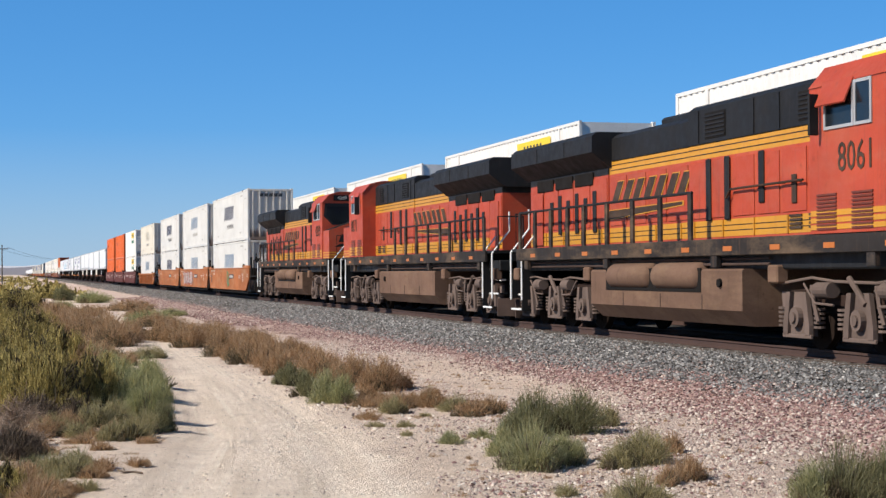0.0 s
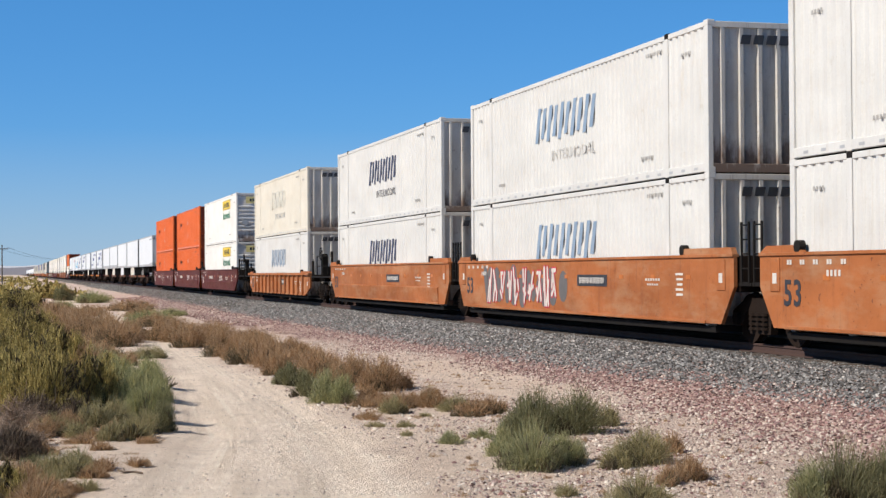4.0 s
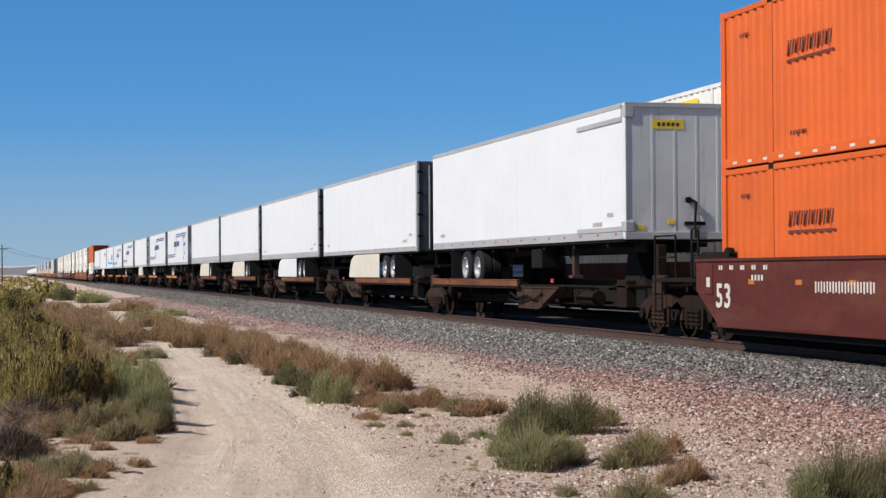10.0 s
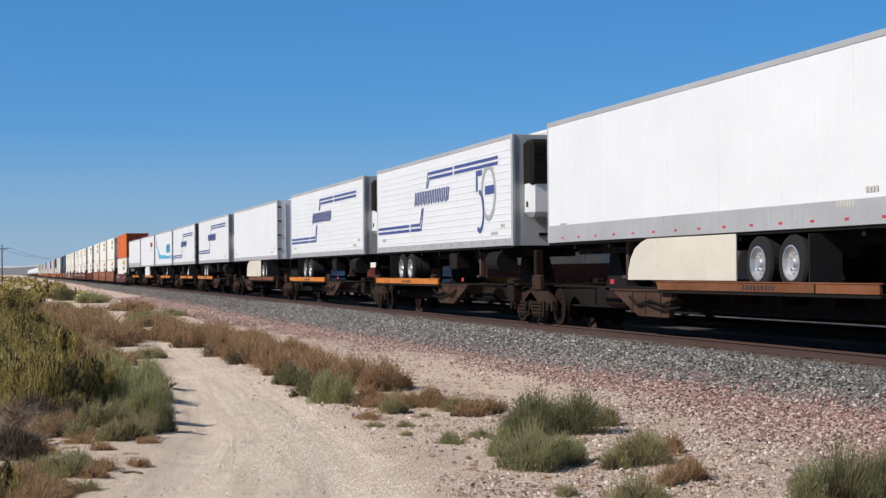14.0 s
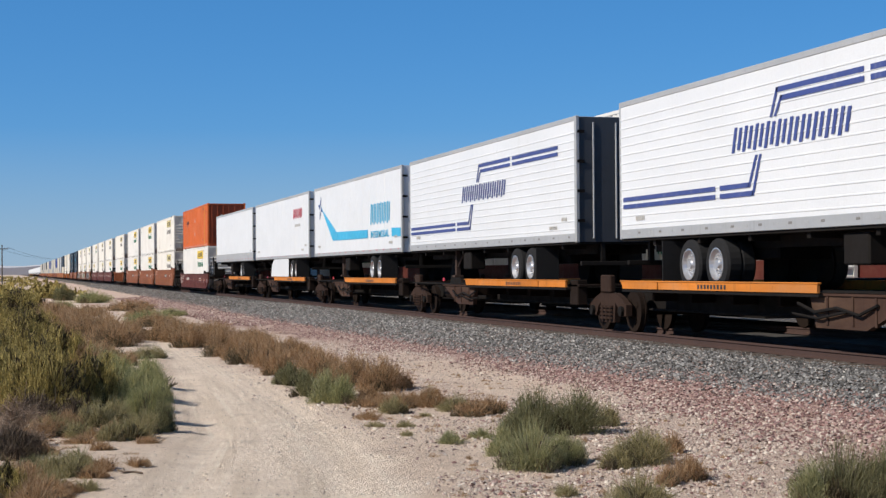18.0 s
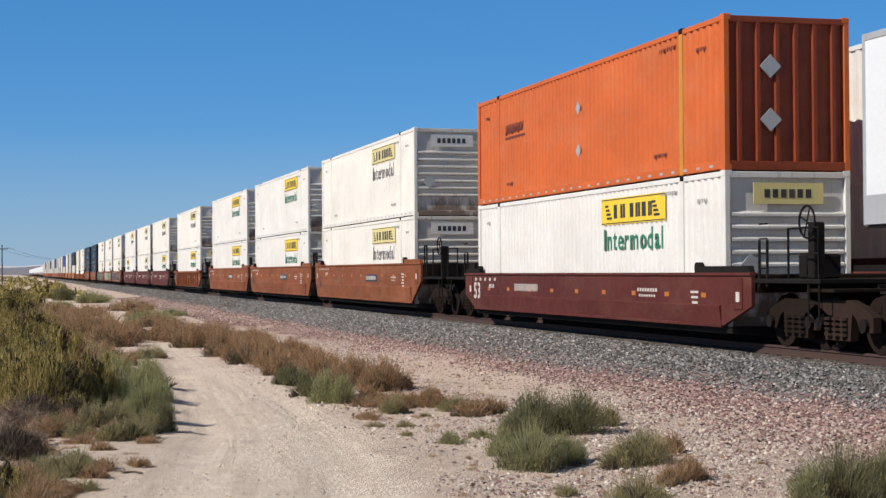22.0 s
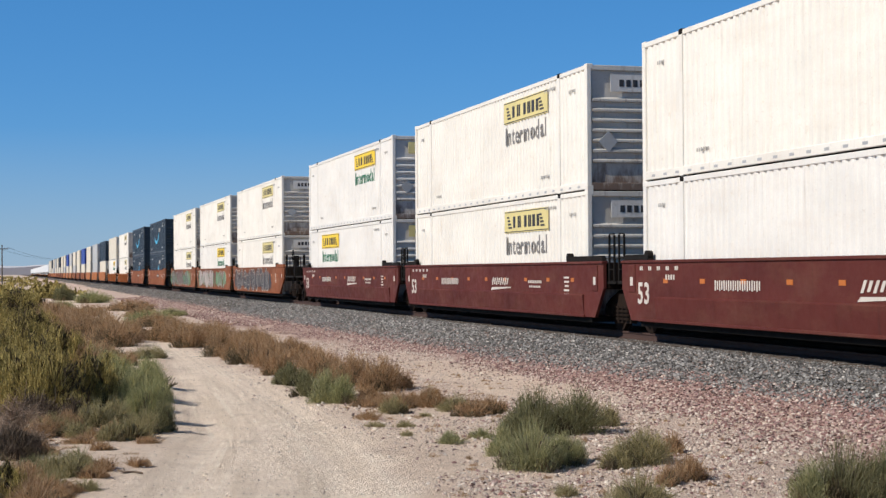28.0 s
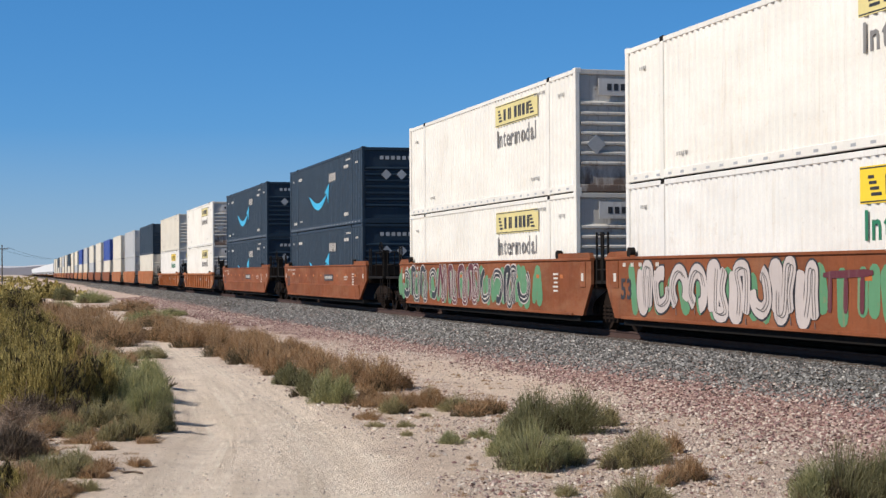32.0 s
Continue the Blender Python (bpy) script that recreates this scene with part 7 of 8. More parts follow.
stones("road_pebbles", "small pebbles on the dirt road", sx, sy, rng.uniform(0.003, 0.009, n) + 0.014 * rng.uniform(0, 1, n) ** 10, ROAD_STONE, 6)

# ---- tracks ----
TIE_MAT = paint("weathered_sleeper_wood", (0.11, 0.085, 0.07), (0.05, 0.04, 0.035), 0.5, 0.9, spread=0.3)
for cx, word_ in ((TRACK_X, "near"), (FAR_TRACK_X, "far")):
    # Bed colour is darker than its stone, standing in for shade under the trains.
    bed = tagged(part("ballast_bed", Geo().prism([(cx - 1.9, 0.36), (cx - 1.7, 0.415), (cx + 1.7, 0.415), (cx + 1.9, 0.36)], "y", -880, 2600), paint("shade_dark_grey_ballast_bed", (0.050, 0.045, 0.042), (0.03, 0.026, 0.024), 0.5, 0.95, streak=False), None), "packed grey ballast under the track", "ballast", kind="structure")
    for s in (-1, 1):
        x = cx + s * 0.755
        prof = [(-0.07, 0.435), (0.07, 0.435), (0.07, 0.447), (0.012, 0.475), (0.012, 0.55), (0.036, 0.562), (0.036, 0.594), (0.030, 0.60), (-0.030, 0.60), (-0.036, 0.594), (-0.036, 0.562), (-0.012, 0.55), (-0.012, 0.475), (-0.07, 0.447)]
        g = Geo().prism([(x + a, b) for a, b in prof], "y", -880, 2600)
        tagged(part("rail", g, STEEL, None), "worn steel rail with a rusty web", "rail", "rails of the tracks", "structure")
    if word_ == "near":
        tie = Geo().box(-1.28, 1.28, -0.11, 0.11, 0.24, 0.437, b=0.012).mesh("sleeper")
        plate = Geo().box(-0.10, 0.10, -0.09, 0.09, 0.437, 0.447, b=0.004).mesh("tie_plate")
        for k in range(90):
            o = part("sleeper", tie, TIE_MAT, bed)
            o.location = (cx, 14 + k * 0.52, random.uniform(-0.006, 0.004))
            o.rotation_euler = (0, 0, random.uniform(-0.02, 0.02))

# ---- plants ----
def plant_material(name, a, b, c, tip=0.5, through_leaf=0.45):
    """Foliage; every sprig takes a tone of its own."""
    g = Nodes(name)
    geo = g.node("ShaderNodeNewGeometry")
    r = g.node("ShaderNodeValToRGB")
    els = r.color_ramp.elements
    els[0].color, els[1].color = rgb(a), rgb(c)
    els.new(tip).color = rgb(b)
    g.link(geo.outputs["Random Per Island"], r.inputs["Fac"])
    mat = g.done(r.outputs["Color"], 0.75, 0, 0.15)
    thin = g.node("ShaderNodeBsdfTranslucent")
    both = g.node("ShaderNodeMixShader")
    both.inputs[0].default_value = through_leaf
    g.link(r.outputs["Color"], thin.inputs["Color"])
    g.link(g.bsdf.outputs[0], both.inputs[1])
    g.link(thin.outputs[0], both.inputs[2])
    g.link(both.outputs[0], g.tree.nodes["Material Output"].inputs["Surface"])
    return mat


PLANT = {
    "sage": (plant_material("grey_green_foliage", (0.23, 0.225, 0.105), (0.35, 0.345, 0.175), (0.52, 0.49, 0.28)), "grey-green desert shrub with fine upright twigs"),
    "dark": (plant_material("dark_green_foliage", (0.12, 0.115, 0.055), (0.215, 0.205, 0.105), (0.34, 0.32, 0.18)), "dark green desert shrub with fine twigs"),
    "olive": (plant_material("olive_foliage", (0.23, 0.20, 0.095), (0.35, 0.305, 0.155), (0.49, 0.43, 0.25)), "small olive tuft on bare ground"),
    "dry": (plant_material("dry_brown_foliage", (0.27, 0.165, 0.085), (0.43, 0.275, 0.155), (0.58, 0.42, 0.26)), "dry reddish-brown roadside brush"),
    "yellow": (plant_material("yellow_green_foliage", (0.10, 0.08, 0.03), (0.33, 0.265, 0.085), (0.62, 0.50, 0.20), 0.5, 0.28), "large yellow-green rabbitbrush with woody base"),
    "green": (plant_material("green_roadside_foliage", (0.22, 0.225, 0.10), (0.35, 0.35, 0.17), (0.52, 0.49, 0.26)), "soft green roadside shrub"),
    # Dead brush, coloured near black to stand in for shade under the shrubs.
    "dead": (plant_material("shade_dark_dead_brush", (0.05, 0.037, 0.027), (0.10, 0.075, 0.055), (0.19, 0.14, 0.10), 0.5, 0.05), "tangle of dead brush darkened like the shade under shrubs"),
    "twig": (plant_material("grey_dead_twigs", (0.19, 0.125, 0.085), (0.31, 0.225, 0.165), (0.45, 0.36, 0.28)), "dead grey shrub of bare twigs"),
}
# Inner twigs: brown wood, darkened further for the shade between tufts.
INNER = plant_material("shade_dark_inner_growth", (0.035, 0.027, 0.015), (0.06, 0.047, 0.027), (0.11, 0.085, 0.05), 0.5, 0.05)
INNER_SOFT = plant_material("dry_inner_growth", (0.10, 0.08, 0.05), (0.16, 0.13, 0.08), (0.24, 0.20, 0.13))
WOOD = paint("grey_brown_bark", (0.10, 0.075, 0.055), (0.05, 0.04, 0.03), 0.5, 0.9)


def sprigs(rng, n, r, h, wide, long, upright, lumps, tuft=(0.22, 0.5), deep=0.80, rim=0.03):
    """Narrow leaves standing out of a loose heap of tufts: vertices and quads."""
    ca, cr = rng.uniform(0, 6.28, lumps), r * np.sqrt(rng.uniform(0.02, 0.75, lumps))
    cr[0] = 0
    lx, ly = cr * np.cos(ca), cr * np.sin(ca)
    lr = r * rng.uniform(tuft[0], tuft[1], lumps)
    lh = h * rng.uniform(0.5, 1.0, lumps) * (1 - 0.45 * (cr / r) ** 2)
    lh[0] = h
    k = rng.randint(0, lumps, n)
    th, rho = rng.uniform(0, 6.28, n), np.sqrt(rng.uniform(0, 1, n))
    ox, oy = np.cos(th) * rho, np.sin(th) * rho
    dome = np.sqrt(np.clip(1 - 0.85 * rho * rho, rim, 1))
    depth = 1.06 - deep * rng.uniform(0, 1, n) ** 1.7
    loose = 0.035 if tuft[1] > 0.3 else 0.012
    tip = np.stack([lx[k] + ox * lr[k], ly[k] + oy * lr[k], lh[k] * dome * depth], -1) + rng.normal(0, loose * (r + h), (n, 3))
    tip[:, 2] = np.maximum(tip[:, 2], 0.02)
    out = np.stack([(lx[k] / r + ox) * (1 - upright), (ly[k] / r + oy) * (1 - upright), np.full(n, upright)], -1) + rng.normal(0, 0.26, (n, 3))
    out /= np.linalg.norm(out, axis=1)[:, None]
    ln = long * rng.uniform(0.45, 1.35, n)[:, None]
    root = tip - out * ln
    root[:, 2] = np.maximum(root[:, 2], 0.0)
    side = np.cross(out, rng.normal(0, 1, (n, 3)))
    side /= np.linalg.norm(side, axis=1)[:, None] + 1e-9
    w = wide * rng.uniform(0.6, 1.4, n)[:, None]
    v = np.stack([root - side * w * 0.5, root + side * w * 0.5, tip + side * w * 0.3, tip - side * w * 0.3], 1).reshape(-1, 3)
    return v, np.arange(4 * n).reshape(n, 4)


def fans(rng, n, r, h, wide, low):
    """Fine stems that fan out from the foot of a shrub, each bent once: vertices and quads."""
    th, rho = rng.uniform(0, 6.28, n), np.sqrt(rng.uniform(0, 1, n))
    lobe = 1 + 0.22 * np.sin(3 * th + rng.uniform(0, 6.28)) + 0.14 * np.sin(5 * th + rng.uniform(0, 6.28))
    top = h * np.sqrt(np.clip(1 - 0.80 * rho ** 2, 0.06, 1)) * (1 + 0.10 * np.sin(4 * th + rng.uniform(0, 6.28)))
    tip = np.stack([r * rho * lobe * np.cos(th), r * rho * lobe * np.sin(th), top * rng.uniform(low, 1.07, n)], -1)
    tip += rng.normal(0, 0.03 * (r + h), (n, 3))
    tip[:, 2] = np.maximum(tip[:, 2], 0.03)
    foot = tip * np.array([0.42, 0.42, 0.0]) * rng.uniform(0.2, 1.0, (n, 1))
    mid = foot * 0.45 + tip * 0.55
    mid[:, 2] += 0.07 * h * rng.uniform(0.2, 1.3, n)
    # the lower part of a stem that is hidden in the crown is left out
    foot = foot + (mid - foot) * rng.uniform(0.0, 0.7, (n, 1))
    side = np.cross(tip - foot, rng.normal(0, 1, (n, 3)))
    side /= np.linalg.norm(side, axis=1)[:, None] + 1e-9
    w = wide * rng.uniform(0.6, 1.4, n)[:, None]
    v = np.stack([foot - side * w * 0.5, foot + side * w * 0.5, mid + side * w * 0.45, mid - side * w * 0.45, tip + side * w * 0.18, tip - side * w * 0.18], 1).reshape(-1, 3)
    q = np.arange(n)[:, None] * 6
    return v, np.concatenate([q + np.array([[0, 1, 2, 3]]), q + np.array([[3, 2, 4, 5]])])


def shrub(kind, x, y, r, h, seed):
    mat, label = PLANT[kind]
    rng = np.random.RandomState(seed)
    d = math.hypot(x, y)
    wide = 0.0012 + 0.00020 * d
    long = {"yellow": 0.075, "twig": 0.24, "olive": 0.045, "dry": 0.055}.get(kind, 0.045) * (0.7 + 0.5 * min(h, 1.2)) * (1 + 0.006 * d)
    area = 1.6 * r * h
    t = thing("shrub" if h > 0.2 else "grass_tuft", label, "shrub" if h > 0.2 else "grass", "desert plants")
    t.location = (x, y, float(ground_height(np.array([x]), np.array([y]))[0]) - 0.02)
    if kind == "twig":
        v, f = sprigs(rng, 900, r, h, wide, long, 0.45, int(9 + 14 * r))
    elif kind == "yellow":
        n = int(min(9500 if d < 40 else 6500, 3.0 * area / (wide * long * 0.5)))
        v, f = sprigs(rng, n, r, h, wide * 1.15, long, 0.84, int(34 + 60 * r), (0.09, 0.16), 0.34, 0.3)
    else:
        n = int(min(6800 if d < 30 else 4800, {"dry": 3.0, "olive": 2.0}.get(kind, 3.4) * area / (wide * long * 0.5)))
        v, f = sprigs(rng, n, r * 0.92, h * 0.95, wide, long, 0.72, int(9 + 14 * r))
        v2, f2 = fans(rng, int(min(4500, {"olive": 6, "dry": 5}.get(kind, 8) * r / wide)), r, h, wide * 0.9, 0.45)
        v, f = np.concatenate([v, v2]), np.concatenate([f, f2 + len(v)])
    me = bulk_mesh("foliage", v, f)
    me.materials.append(mat)
    part("foliage", me, mat, t)
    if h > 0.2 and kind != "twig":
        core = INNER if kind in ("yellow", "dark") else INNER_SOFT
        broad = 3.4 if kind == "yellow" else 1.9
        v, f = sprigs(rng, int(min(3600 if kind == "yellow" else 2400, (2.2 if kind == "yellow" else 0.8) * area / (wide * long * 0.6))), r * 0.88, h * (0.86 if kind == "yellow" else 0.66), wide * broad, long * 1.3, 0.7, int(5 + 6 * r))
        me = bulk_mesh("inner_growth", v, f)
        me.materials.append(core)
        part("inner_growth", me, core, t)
    if d > 40:
        return t
    g = Geo()
    for k in range(int(7 + 6 * r)):
        a, q = rng.uniform(0, 6.28), rng.uniform(0.3, 0.85)
        bend = rng.uniform(-0.1, 0.1)
        g.tube([(0.03 * math.cos(a), 0.03 * math.sin(a), -0.03), (q * r * 0.45 * math.cos(a + bend), q * r * 0.45 * math.sin(a + bend), h * 0.38), (0.7 * q * r * math.cos(a), 0.7 * q * r * math.sin(a), h * rng.uniform(0.3, 0.6))], 0.005 + 0.004 * h, 4)
    part("woody_base", g, WOOD, t)
    return t


SAGE = [(4.5, 23.3, 0.31, 0.57), (4.88, 17.7, 0.19, 0.18), (5.33, 18.0, 0.18, 0.16), (5.0, 15.1, 0.37, 0.53), (5.46, 15.4, 0.27, 0.39), (5.02, 16.2, 0.17, 0.42), (6.36, 11.8, 0.21, 0.41)]
DARK_SAGE = [(3.45, 119.3, 0.87, 1.33), (1.75, 19.7, 0.17, 0.44), (0.17, 15.9, 0.18, 0.19), (4.58, 27.1, 0.33, 0.44), (4.4, 24.6, 0.28, 0.46), (6.55, 18.1, 0.45, 0.62), (6.10, 18.2, 0.42, 0.62), (5.78, 17.7, 0.28, 0.50), (6.62, 11.8, 0.46, 0.60), (6.95, 11.7, 0.25, 0.55)]
OLIVE = [(2.98, 37.1, 0.48, 0.36), (0.96, 19.9, 0.27, 0.39), (1.3, 18.5, 0.25, 0.34), (1.52, 19.4, 0.24, 0.36), (0.51, 15.4, 0.25, 0.27), (5.11, 21.5, 0.24, 0.28), (5.86, 22.4, 0.18, 0.34), (6.01, 21.5, 0.29, 0.28), (4.45, 19.8, 0.16, 0.1),
         (4.83, 19.8, 0.16, 0.12), (4.57, 18.6, 0.11, 0.1), (5.42, 21.0, 0.13, 0.09), (7.27, 18.8, 0.15, 0.35), (6.12, 14.9, 0.36, 0.43), (5.80, 14.8, 0.20, 0.28), (5.05, 12.4, 0.33, 0.36), (4.72, 13.3, 0.15, 0.16), (4.17, 12.9, 0.1, 0.08)]
DRY = [(4.15, 47.1, 0.68, 0.68), (4.55, 42.4, 0.56, 0.76), (4.76, 37.5, 0.49, 0.75), (4.89, 34.2, 0.47, 0.74), (5.05, 32.2, 0.41, 0.65), (6.09, 50.8, 0.81, 0.56), (6.47, 44.1, 0.68, 0.52), (6.59, 39.0, 0.53, 0.46), (5.25, 53.1, 0.75, 0.55), (4.85, 30.0, 0.35, 0.61), (5.89, 31.6, 0.54, 0.49),
       (5.59, 26.7, 0.45, 0.64), (5.73, 25.3, 0.43, 0.63), (6.1, 25.6, 0.27, 0.45), (4.95, 22.5, 0.3, 0.21), (5.66, 22.6, 0.27, 0.23), (6.04, 20.8, 0.30, 0.32), (5.32, 22.2, 0.30, 0.33), (5.85, 22.3, 0.30, 0.36), (6.40, 21.1, 0.30, 0.30), (5.15, 23.2, 0.30, 0.30), (4.62, 20.9, 0.22, 0.16), (6.79, 15.7, 0.16, 0.26), (6.03, 13.6, 0.24, 0.27), (5.75, 13.4, 0.14, 0.23)]
DRY_BACK = [(5.5, 40.0, 0.6, 0.6), (5.6, 36.0, 0.55, 0.6), (5.5, 29.0, 0.45, 0.6), (5.2, 45.0, 0.7, 0.65), (6.2, 35.0, 0.5, 0.45), (5.0, 58.0, 0.9, 0.6)]
DRY_LEFT = [(2.26, 48.2, 1.14, 1.05), (3.1, 45.8, 0.5, 0.72), (1.66, 84.2, 0.58, 0.68), (2.18, 62.5, 0.76, 0.76), (5.79, 83.8, 1.4, 0.74), (1.98, 38.1, 0.56, 0.44), (0.37, 19.1, 0.25, 0.28), (0.88, 18.9, 0.26, 0.14), (0.91, 17.6, 0.14, 0.14), (-0.03, 14.6, 0.22, 0.34),
            (0.85, 15.9, 0.17, 0.17), (1.17, 16.1, 0.15, 0.13), (0.15, 13.6, 0.32, 0.3), (0.39, 13.9, 0.15, 0.2), (1.5, 52.0, 0.8, 0.9), (2.9, 55.0, 0.7, 0.8), (1.7, 70.0, 1.0, 0.9), (3.2, 75.0, 1.0, 0.7)]
YELLOW = [(0.32, 21.9, 0.72, 1.09), (1.0, 22.3, 0.46, 0.94), (-0.25, 22.6, 0.7, 1.1), (0.11, 37.2, 1.03, 1.31), (0.94, 33.3, 0.58, 0.99), (0.35, 28.5, 0.6, 0.95), (0.05, 74.6, 1.35, 1.45), (0.31, 49.1, 1.14, 1.15), (-0.6, 30.0, 0.9, 1.2), (0.2, 97.0, 1.5, 1.3), (-0.9, 52.0, 1.2, 1.3)]
GREEN = [(2.54, 92.2, 0.83, 0.5), (5.02, 107.1, 1.35, 0.91), (4.81, 60.0, 0.97, 0.66), (6.95, 73.5, 0.68, 0.43), (1.74, 30.6, 0.45, 0.56), (2.15, 26.8, 0.4, 0.62), (1.67, 20.9, 0.36, 0.66), (1.55, 22.3, 0.29, 0.64), (4.68, 23.0, 0.23, 0.49), (1.9, 24.4, 0.36, 0.66), (5.6, 66.0, 0.9, 0.5)]
TWIG = [(0.06, 19.7, 0.36, 0.54), (-0.08, 17.5, 0.21, 0.34), (0.2, 18.2, 0.2, 0.3), (-0.2, 18.6, 0.3, 0.4)]
# low growth that closes the brush beside the road
FILL = [(-0.07, 14.3, 0.18, 0.38, "yellow"), (-0.05, 17.2, 0.25, 0.40, "dead"), (0.35, 15.5, 0.25, 0.29, "olive"), (0.58, 16.0, 0.22, 0.25, "olive"), (0.21, 14.3, 0.25, 0.25, "dry"), (0.60, 14.5, 0.16, 0.13, "olive"), (0.20, 17.9, 0.19, 0.19, "dead"), (0.42, 19.4, 0.28, 0.29, "olive"), (0.67, 19.0, 0.23, 0.22, "olive"), (1.09, 18.4, 0.20, 0.28, "olive"), (2.55, 43.4, 0.79, 0.91, "dry"), (3.36, 47.3, 0.43, 0.68, "dry"), (1.49, 35.9, 0.59, 0.51, "olive"), (5.43, 71.4, 0.80, 0.54, "dry"), (1.71, 49.0, 0.77, 0.83, "dry"), (1.64, 27.2, 0.33, 0.56, "green"), (2.11, 24.0, 0.19, 0.49, "green"), (-0.06, 26.7, 0.55, 0.80, "yellow"), (4.62, 46.0, 0.57, 0.73, "dry"), (4.87, 35.8, 0.38, 0.70, "dry")]
UNDER = [(0.0, 17.0, 0.26, 0.3, "dead"), (0.25, 20.4, 0.42, 0.42, "dead"), (0.7, 20.6, 0.30, 0.36, "dead"), (0.3, 17.2, 0.2, 0.16, "dry"), (0.62, 19.6, 0.24, 0.3, "dry"), (1.15, 19.2, 0.2, 0.22, "dry"), (0.75, 18.3, 0.22, 0.14, "dry"), (1.45, 18.1, 0.18, 0.12, "dry"), (0.1, 15.0, 0.24, 0.26, "dry"), (0.3, 14.7, 0.22, 0.22, "olive"), (0.7, 15.2, 0.18, 0.16, "dry"),
         (-0.1, 13.8, 0.24, 0.3, "yellow"), (0.45, 14.4, 0.16, 0.14, "dry"), (1.2, 20.3, 0.3, 0.4, "olive"), (0.75, 20.8, 0.3, 0.45, "yellow"), (1.4, 33.0, 0.5, 0.6, "dry"), (1.55, 28.0, 0.4, 0.6, "yellow"), (1.5, 36.5, 0.6, 0.7, "dry"), (2.3, 34.0, 0.35, 0.35, "dry")]
seed = 100
for kind, rows in (("sage", SAGE), ("dark", DARK_SAGE), ("olive", OLIVE), ("dry", DRY), ("dry", DRY_BACK), ("dry", DRY_LEFT), ("yellow", YELLOW), ("green", GREEN), ("twig", TWIG)):
    for x, y, r, h in rows:
        seed += 1
        shrub(kind, x, y, r, h, seed)
for x, y, r, h, kind in UNDER + FILL:
    seed += 1
    shrub(kind, x, y, r, h, seed)

STICK = paint("dry_stick_wood", (0.12, 0.085, 0.06), (0.06, 0.045, 0.035), 0.4, 0.9)
for x, y, ang, ln in ((1.07, 15.6, 70, 0.13), (6.42, 23.2, 60, 0.5)):
    t = thing("fallen_stick", "dry dark stick lying on the bare ground", "stick")
    t.location = (x, y, float(ground_height(np.array([x]), np.array([y]))[0]) + 0.006)
    t.rotation_euler = (0, 0, radians(ang))
    part("stem", Geo().tube([(0, -ln, 0.0), (0.02, -0.3 * ln, 0.012), (-0.01, 0.4 * ln, 0.01), (0.03, ln, 0.03)], 0.011, 6), STICK, t)
    part("side_twig", Geo().tube([(-0.01, 0.3 * ln, 0.01), (0.06, 0.6 * ln, 0.04)], 0.006, 5), STICK, t)

# far scrub on the plain and sparse dry grass, too many to count
rng = np.random.RandomState(77)
allv, allf, base = [], [], 0
for k in range(420):
    y = 130 + 900 * rng.uniform(0, 1) ** 1.6
    x = rng.uniform(-0.10 * y - 4, 4 + 0.008 * y)
    v, f = sprigs(rng, 50, rng.uniform(0.6, 1.6), rng.uniform(0.5, 1.4), 0.20, 0.5, 0.6, 4)
    v = v + np.array([x, y, -0.03])
    allv.append(v), allf.append(f + base)
    base += len(v)
me = bulk_mesh("far_scrub", np.concatenate(allv), np.concatenate(allf))
me.materials.append(PLANT["yellow"][0])
tagged(new("far_scrub", me), "low olive desert scrub covering the plain", "scrub", kind="stuff")
allv, allf, base = [], [], 0
for k in range(420):
    y = 11.5 + 26 * rng.uniform(0, 1) ** 1.3
    l, r = road_edges(y)
    x = rng.uniform(l - 2.2, l - 0.05) if k % 2 else rng.uniform(r + 0.1, 8.2)
    v, f = sprigs(rng, 60, rng.uniform(0.05, 0.14), rng.uniform(0.03, 0.08), 0.004, 0.05, 0.5, 4)
    v = v + np.array([x, y, float(ground_height(np.array([x]), np.array([y]))[0]) - 0.005])
    allv.append(v), allf.append(f + base)
    base += len(v)
me = bulk_mesh("dry_grass", np.concatenate(allv), np.concatenate(allf))
me.materials.append(PLANT["dry"][0])
tagged(new("dry_grass", me), "sparse dry brown grass on the ground", "grass", kind="stuff")

# ---- distance: hills, poles, wires ----
def ridge(name, y, z_of, mat, label):
    xx = np.linspace(-2400, 2600, 160)
    zz = z_of(xx)
    v = np.concatenate([np.stack([xx, np.full_like(xx, y - 260), np.full_like(xx, -1.0)], -1), np.stack([xx, np.full_like(xx, y), zz], -1), np.stack([xx, np.full_like(xx, y + 300), np.full_like(xx, -1.0)], -1)])
    k = len(xx)
    i = np.arange(k - 1)
    f = np.concatenate([np.stack([i + o, i + 1 + o, i + 1 + k + o, i + k + o], -1) for o in (0, k)])
    me = bulk_mesh(name, v, f, True)
    me.materials.append(mat)
    tagged(new(name, me), label, "hills", kind="structure")


HILL = paint("hazy_bare_hill", (0.235, 0.215, 0.225), (0.19, 0.175, 0.19), 0.5, 0.95, streak=False)
HILL_PALE = paint("pale_salt_slope", (0.60, 0.60, 0.62), (0.30, 0.29, 0.31), 0.6, 0.95, streak=False)
ridge("hill_range", 3900, lambda q: 20 + 5 * soft_noise(q, q * 0, 160, 41) + 2.5 * soft_noise(q, q * 0, 45, 42), HILL, "low bare hills on the horizon")
ridge("pale_hill_range", 4300, lambda q: 25.5 + 6 * soft_noise(q, q * 0, 120, 43) + 3 * soft_noise(q, q * 0, 30, 44), HILL_PALE, "pale slopes behind the low hills")

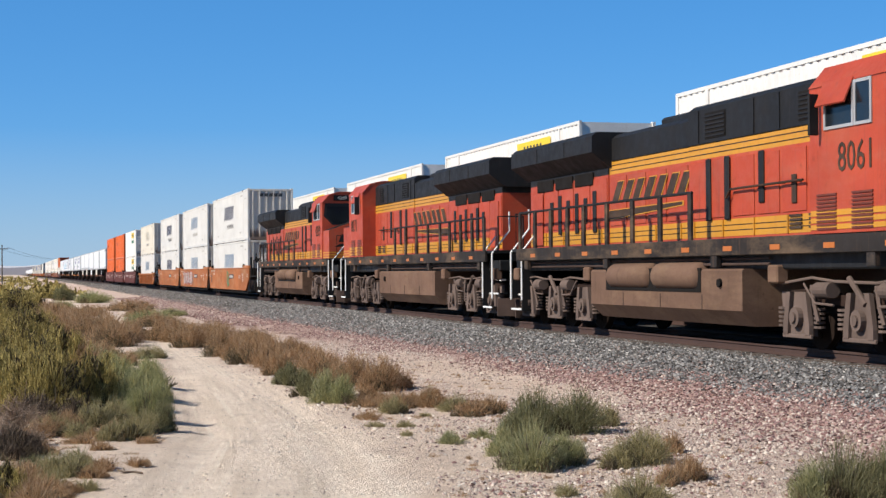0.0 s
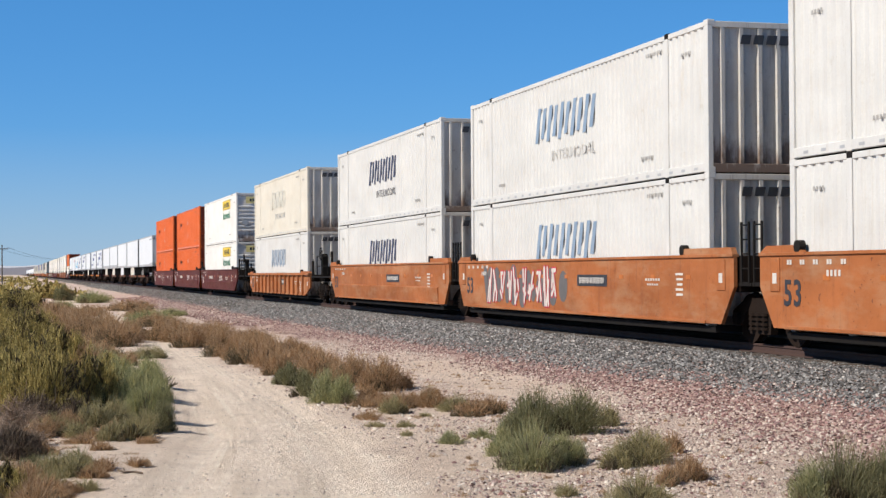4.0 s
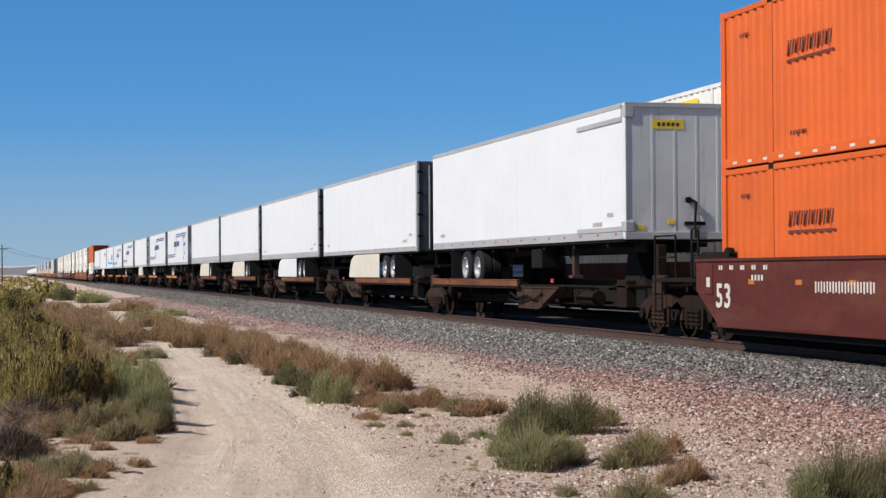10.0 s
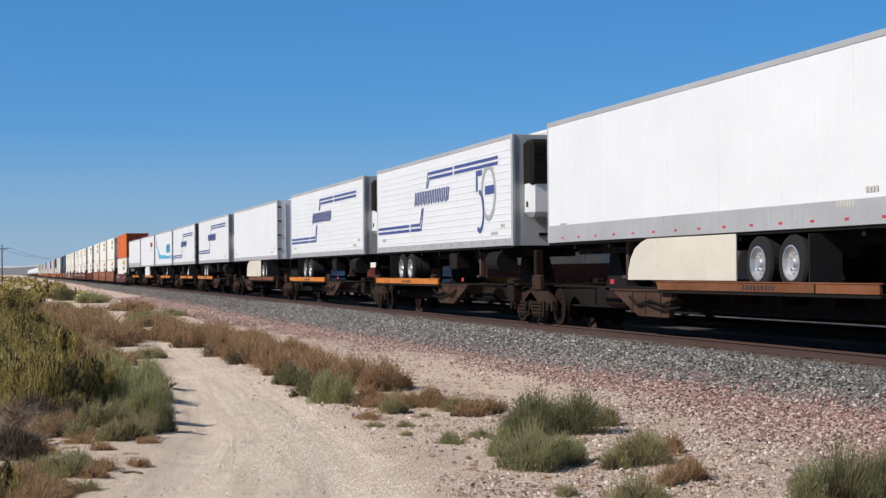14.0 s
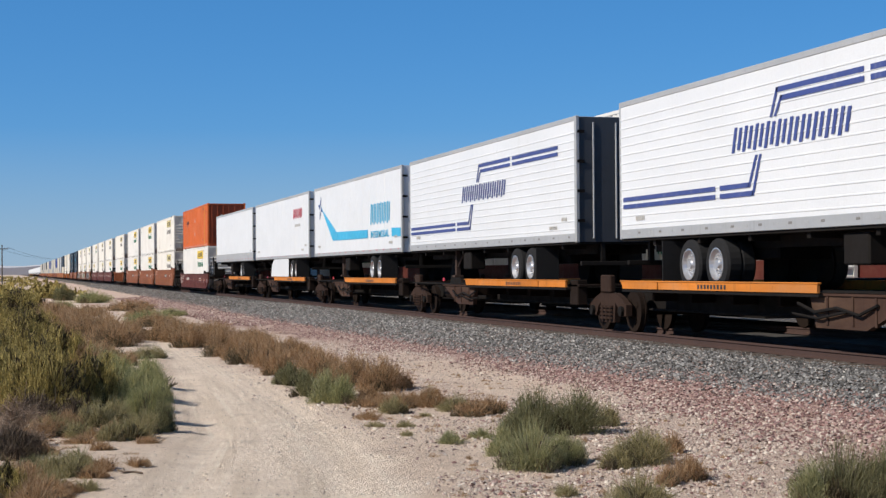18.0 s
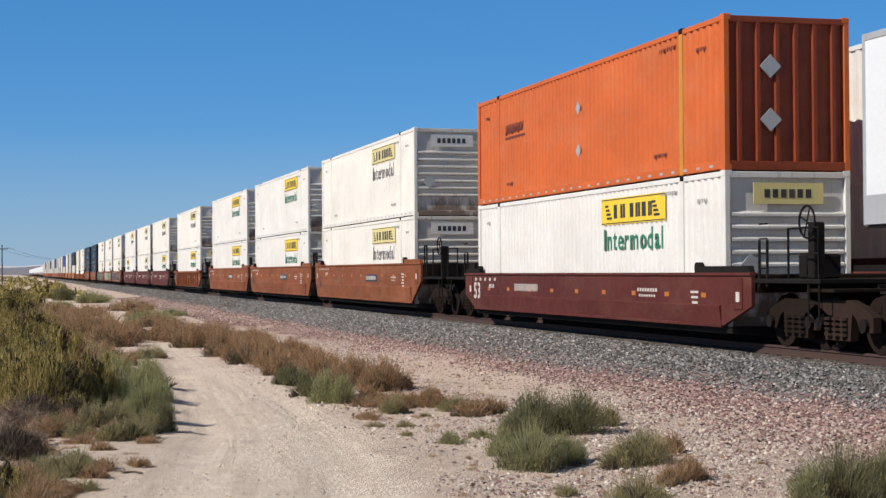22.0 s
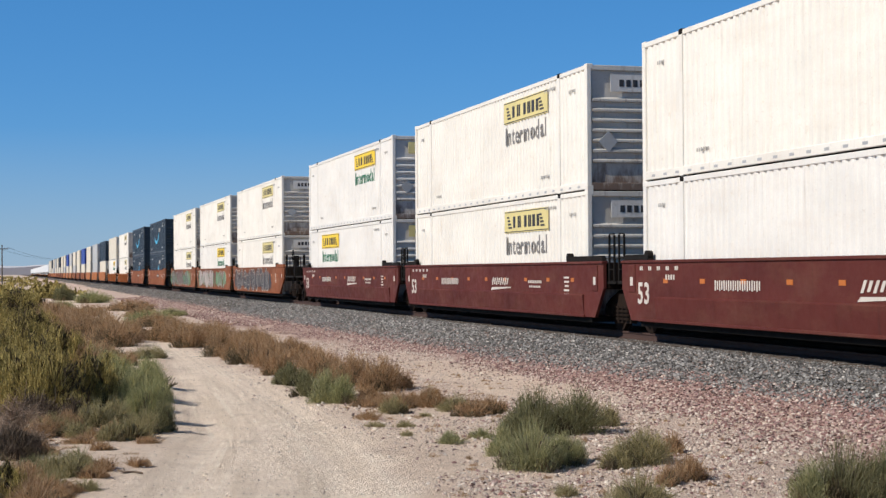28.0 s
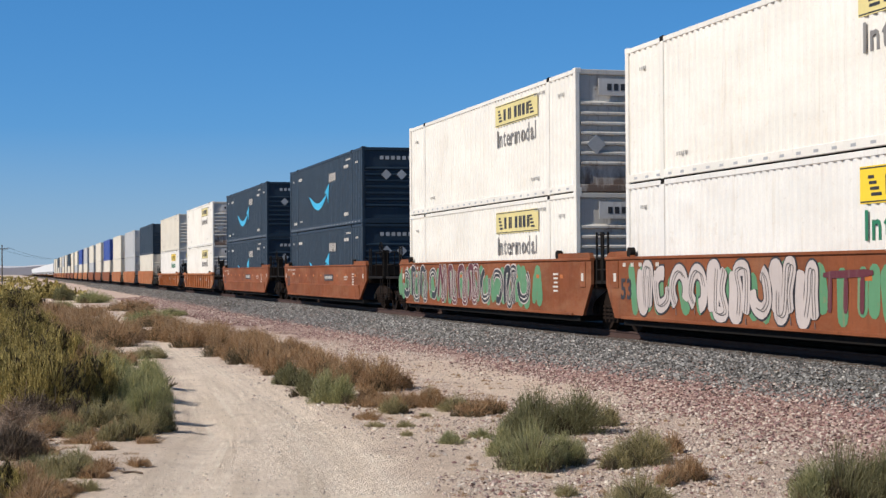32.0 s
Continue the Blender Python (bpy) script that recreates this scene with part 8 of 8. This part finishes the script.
POLE_WOOD = paint("weathered_pole_wood", (0.10, 0.085, 0.075), (0.05, 0.04, 0.04), 0.4, 0.9)
WIRE_AT = []
for k, (x, y) in enumerate(((-2.2, 300.0), (14.0, 520.0), (36.0, 820.0))):
    t = thing("utility_pole", "grey wooden utility pole with a crossarm", "pole", "utility poles")
    t.location = (x, y, 0)
    part("pole", Geo().cyl((0, 0, 3.6), "z", 0.13, 3.7, 10, 0.09), POLE_WOOD, t)
    part("crossarm", Geo().box(-1.1, 1.1, -0.07, 0.07, 6.5, 6.66, b=0.01), POLE_WOOD, t)
    for q in (-1.0, -0.4, 0.4, 1.0):
        part("insulator", Geo().cyl((q, 0, 6.76), "z", 0.05, 0.08, 8), GALV, t)
    WIRE_AT.append((x, y))
for q in (-1.0, 1.0):
    g = Geo()
    for (xa, ya), (xb, yb) in zip(WIRE_AT[:-1], WIRE_AT[1:]):
        pts = [(xa + (xb - xa) * u + q, ya + (yb - ya) * u, 6.84 - 1.6 * 4 * u * (1 - u) * 0.5) for u in np.linspace(0, 1, 13)]
        g.tube(pts, 0.022, 4)
    tagged(part("wire", g, DARK, None), "thin dark overhead wire between poles", "wire", "wires")


# ---- what moves ----
def motions():
    times = (0.0, 8.0, 16.0, 24.0, 32.0)
    for ob, x, y, z, turned, near in MOVERS:
        rows = []
        for t in times:
            d = -travel(t) if near else FAR_SPEED * t
            rows.append((t, pose(x, y + d, z, 0, 0, 180 if turned else 0)))
        walk(ob, rows)
    # the wheel sets of the near train roll: one key for every thirtieth of a second
    first = {}
    for w, r in WHEELS:
        root = w.parent.parent
        back = round(abs(root.matrix_basis.to_euler().z)) == 3
        key = (r, back)
        if key not in first:
            first[key] = w
            walk(w, [(k / FPS, pose(0, 0, 0, math.degrees(travel(k / FPS) / r) * (-1 if back else 1))) for k in range(32 * FPS + 1)])
        else:
            keys = first[key].animation_data
            mine = w.animation_data_create()
            w.rotation_mode = "QUATERNION"
            mine.action, mine.action_slot = keys.action, keys.action_slot


motions()
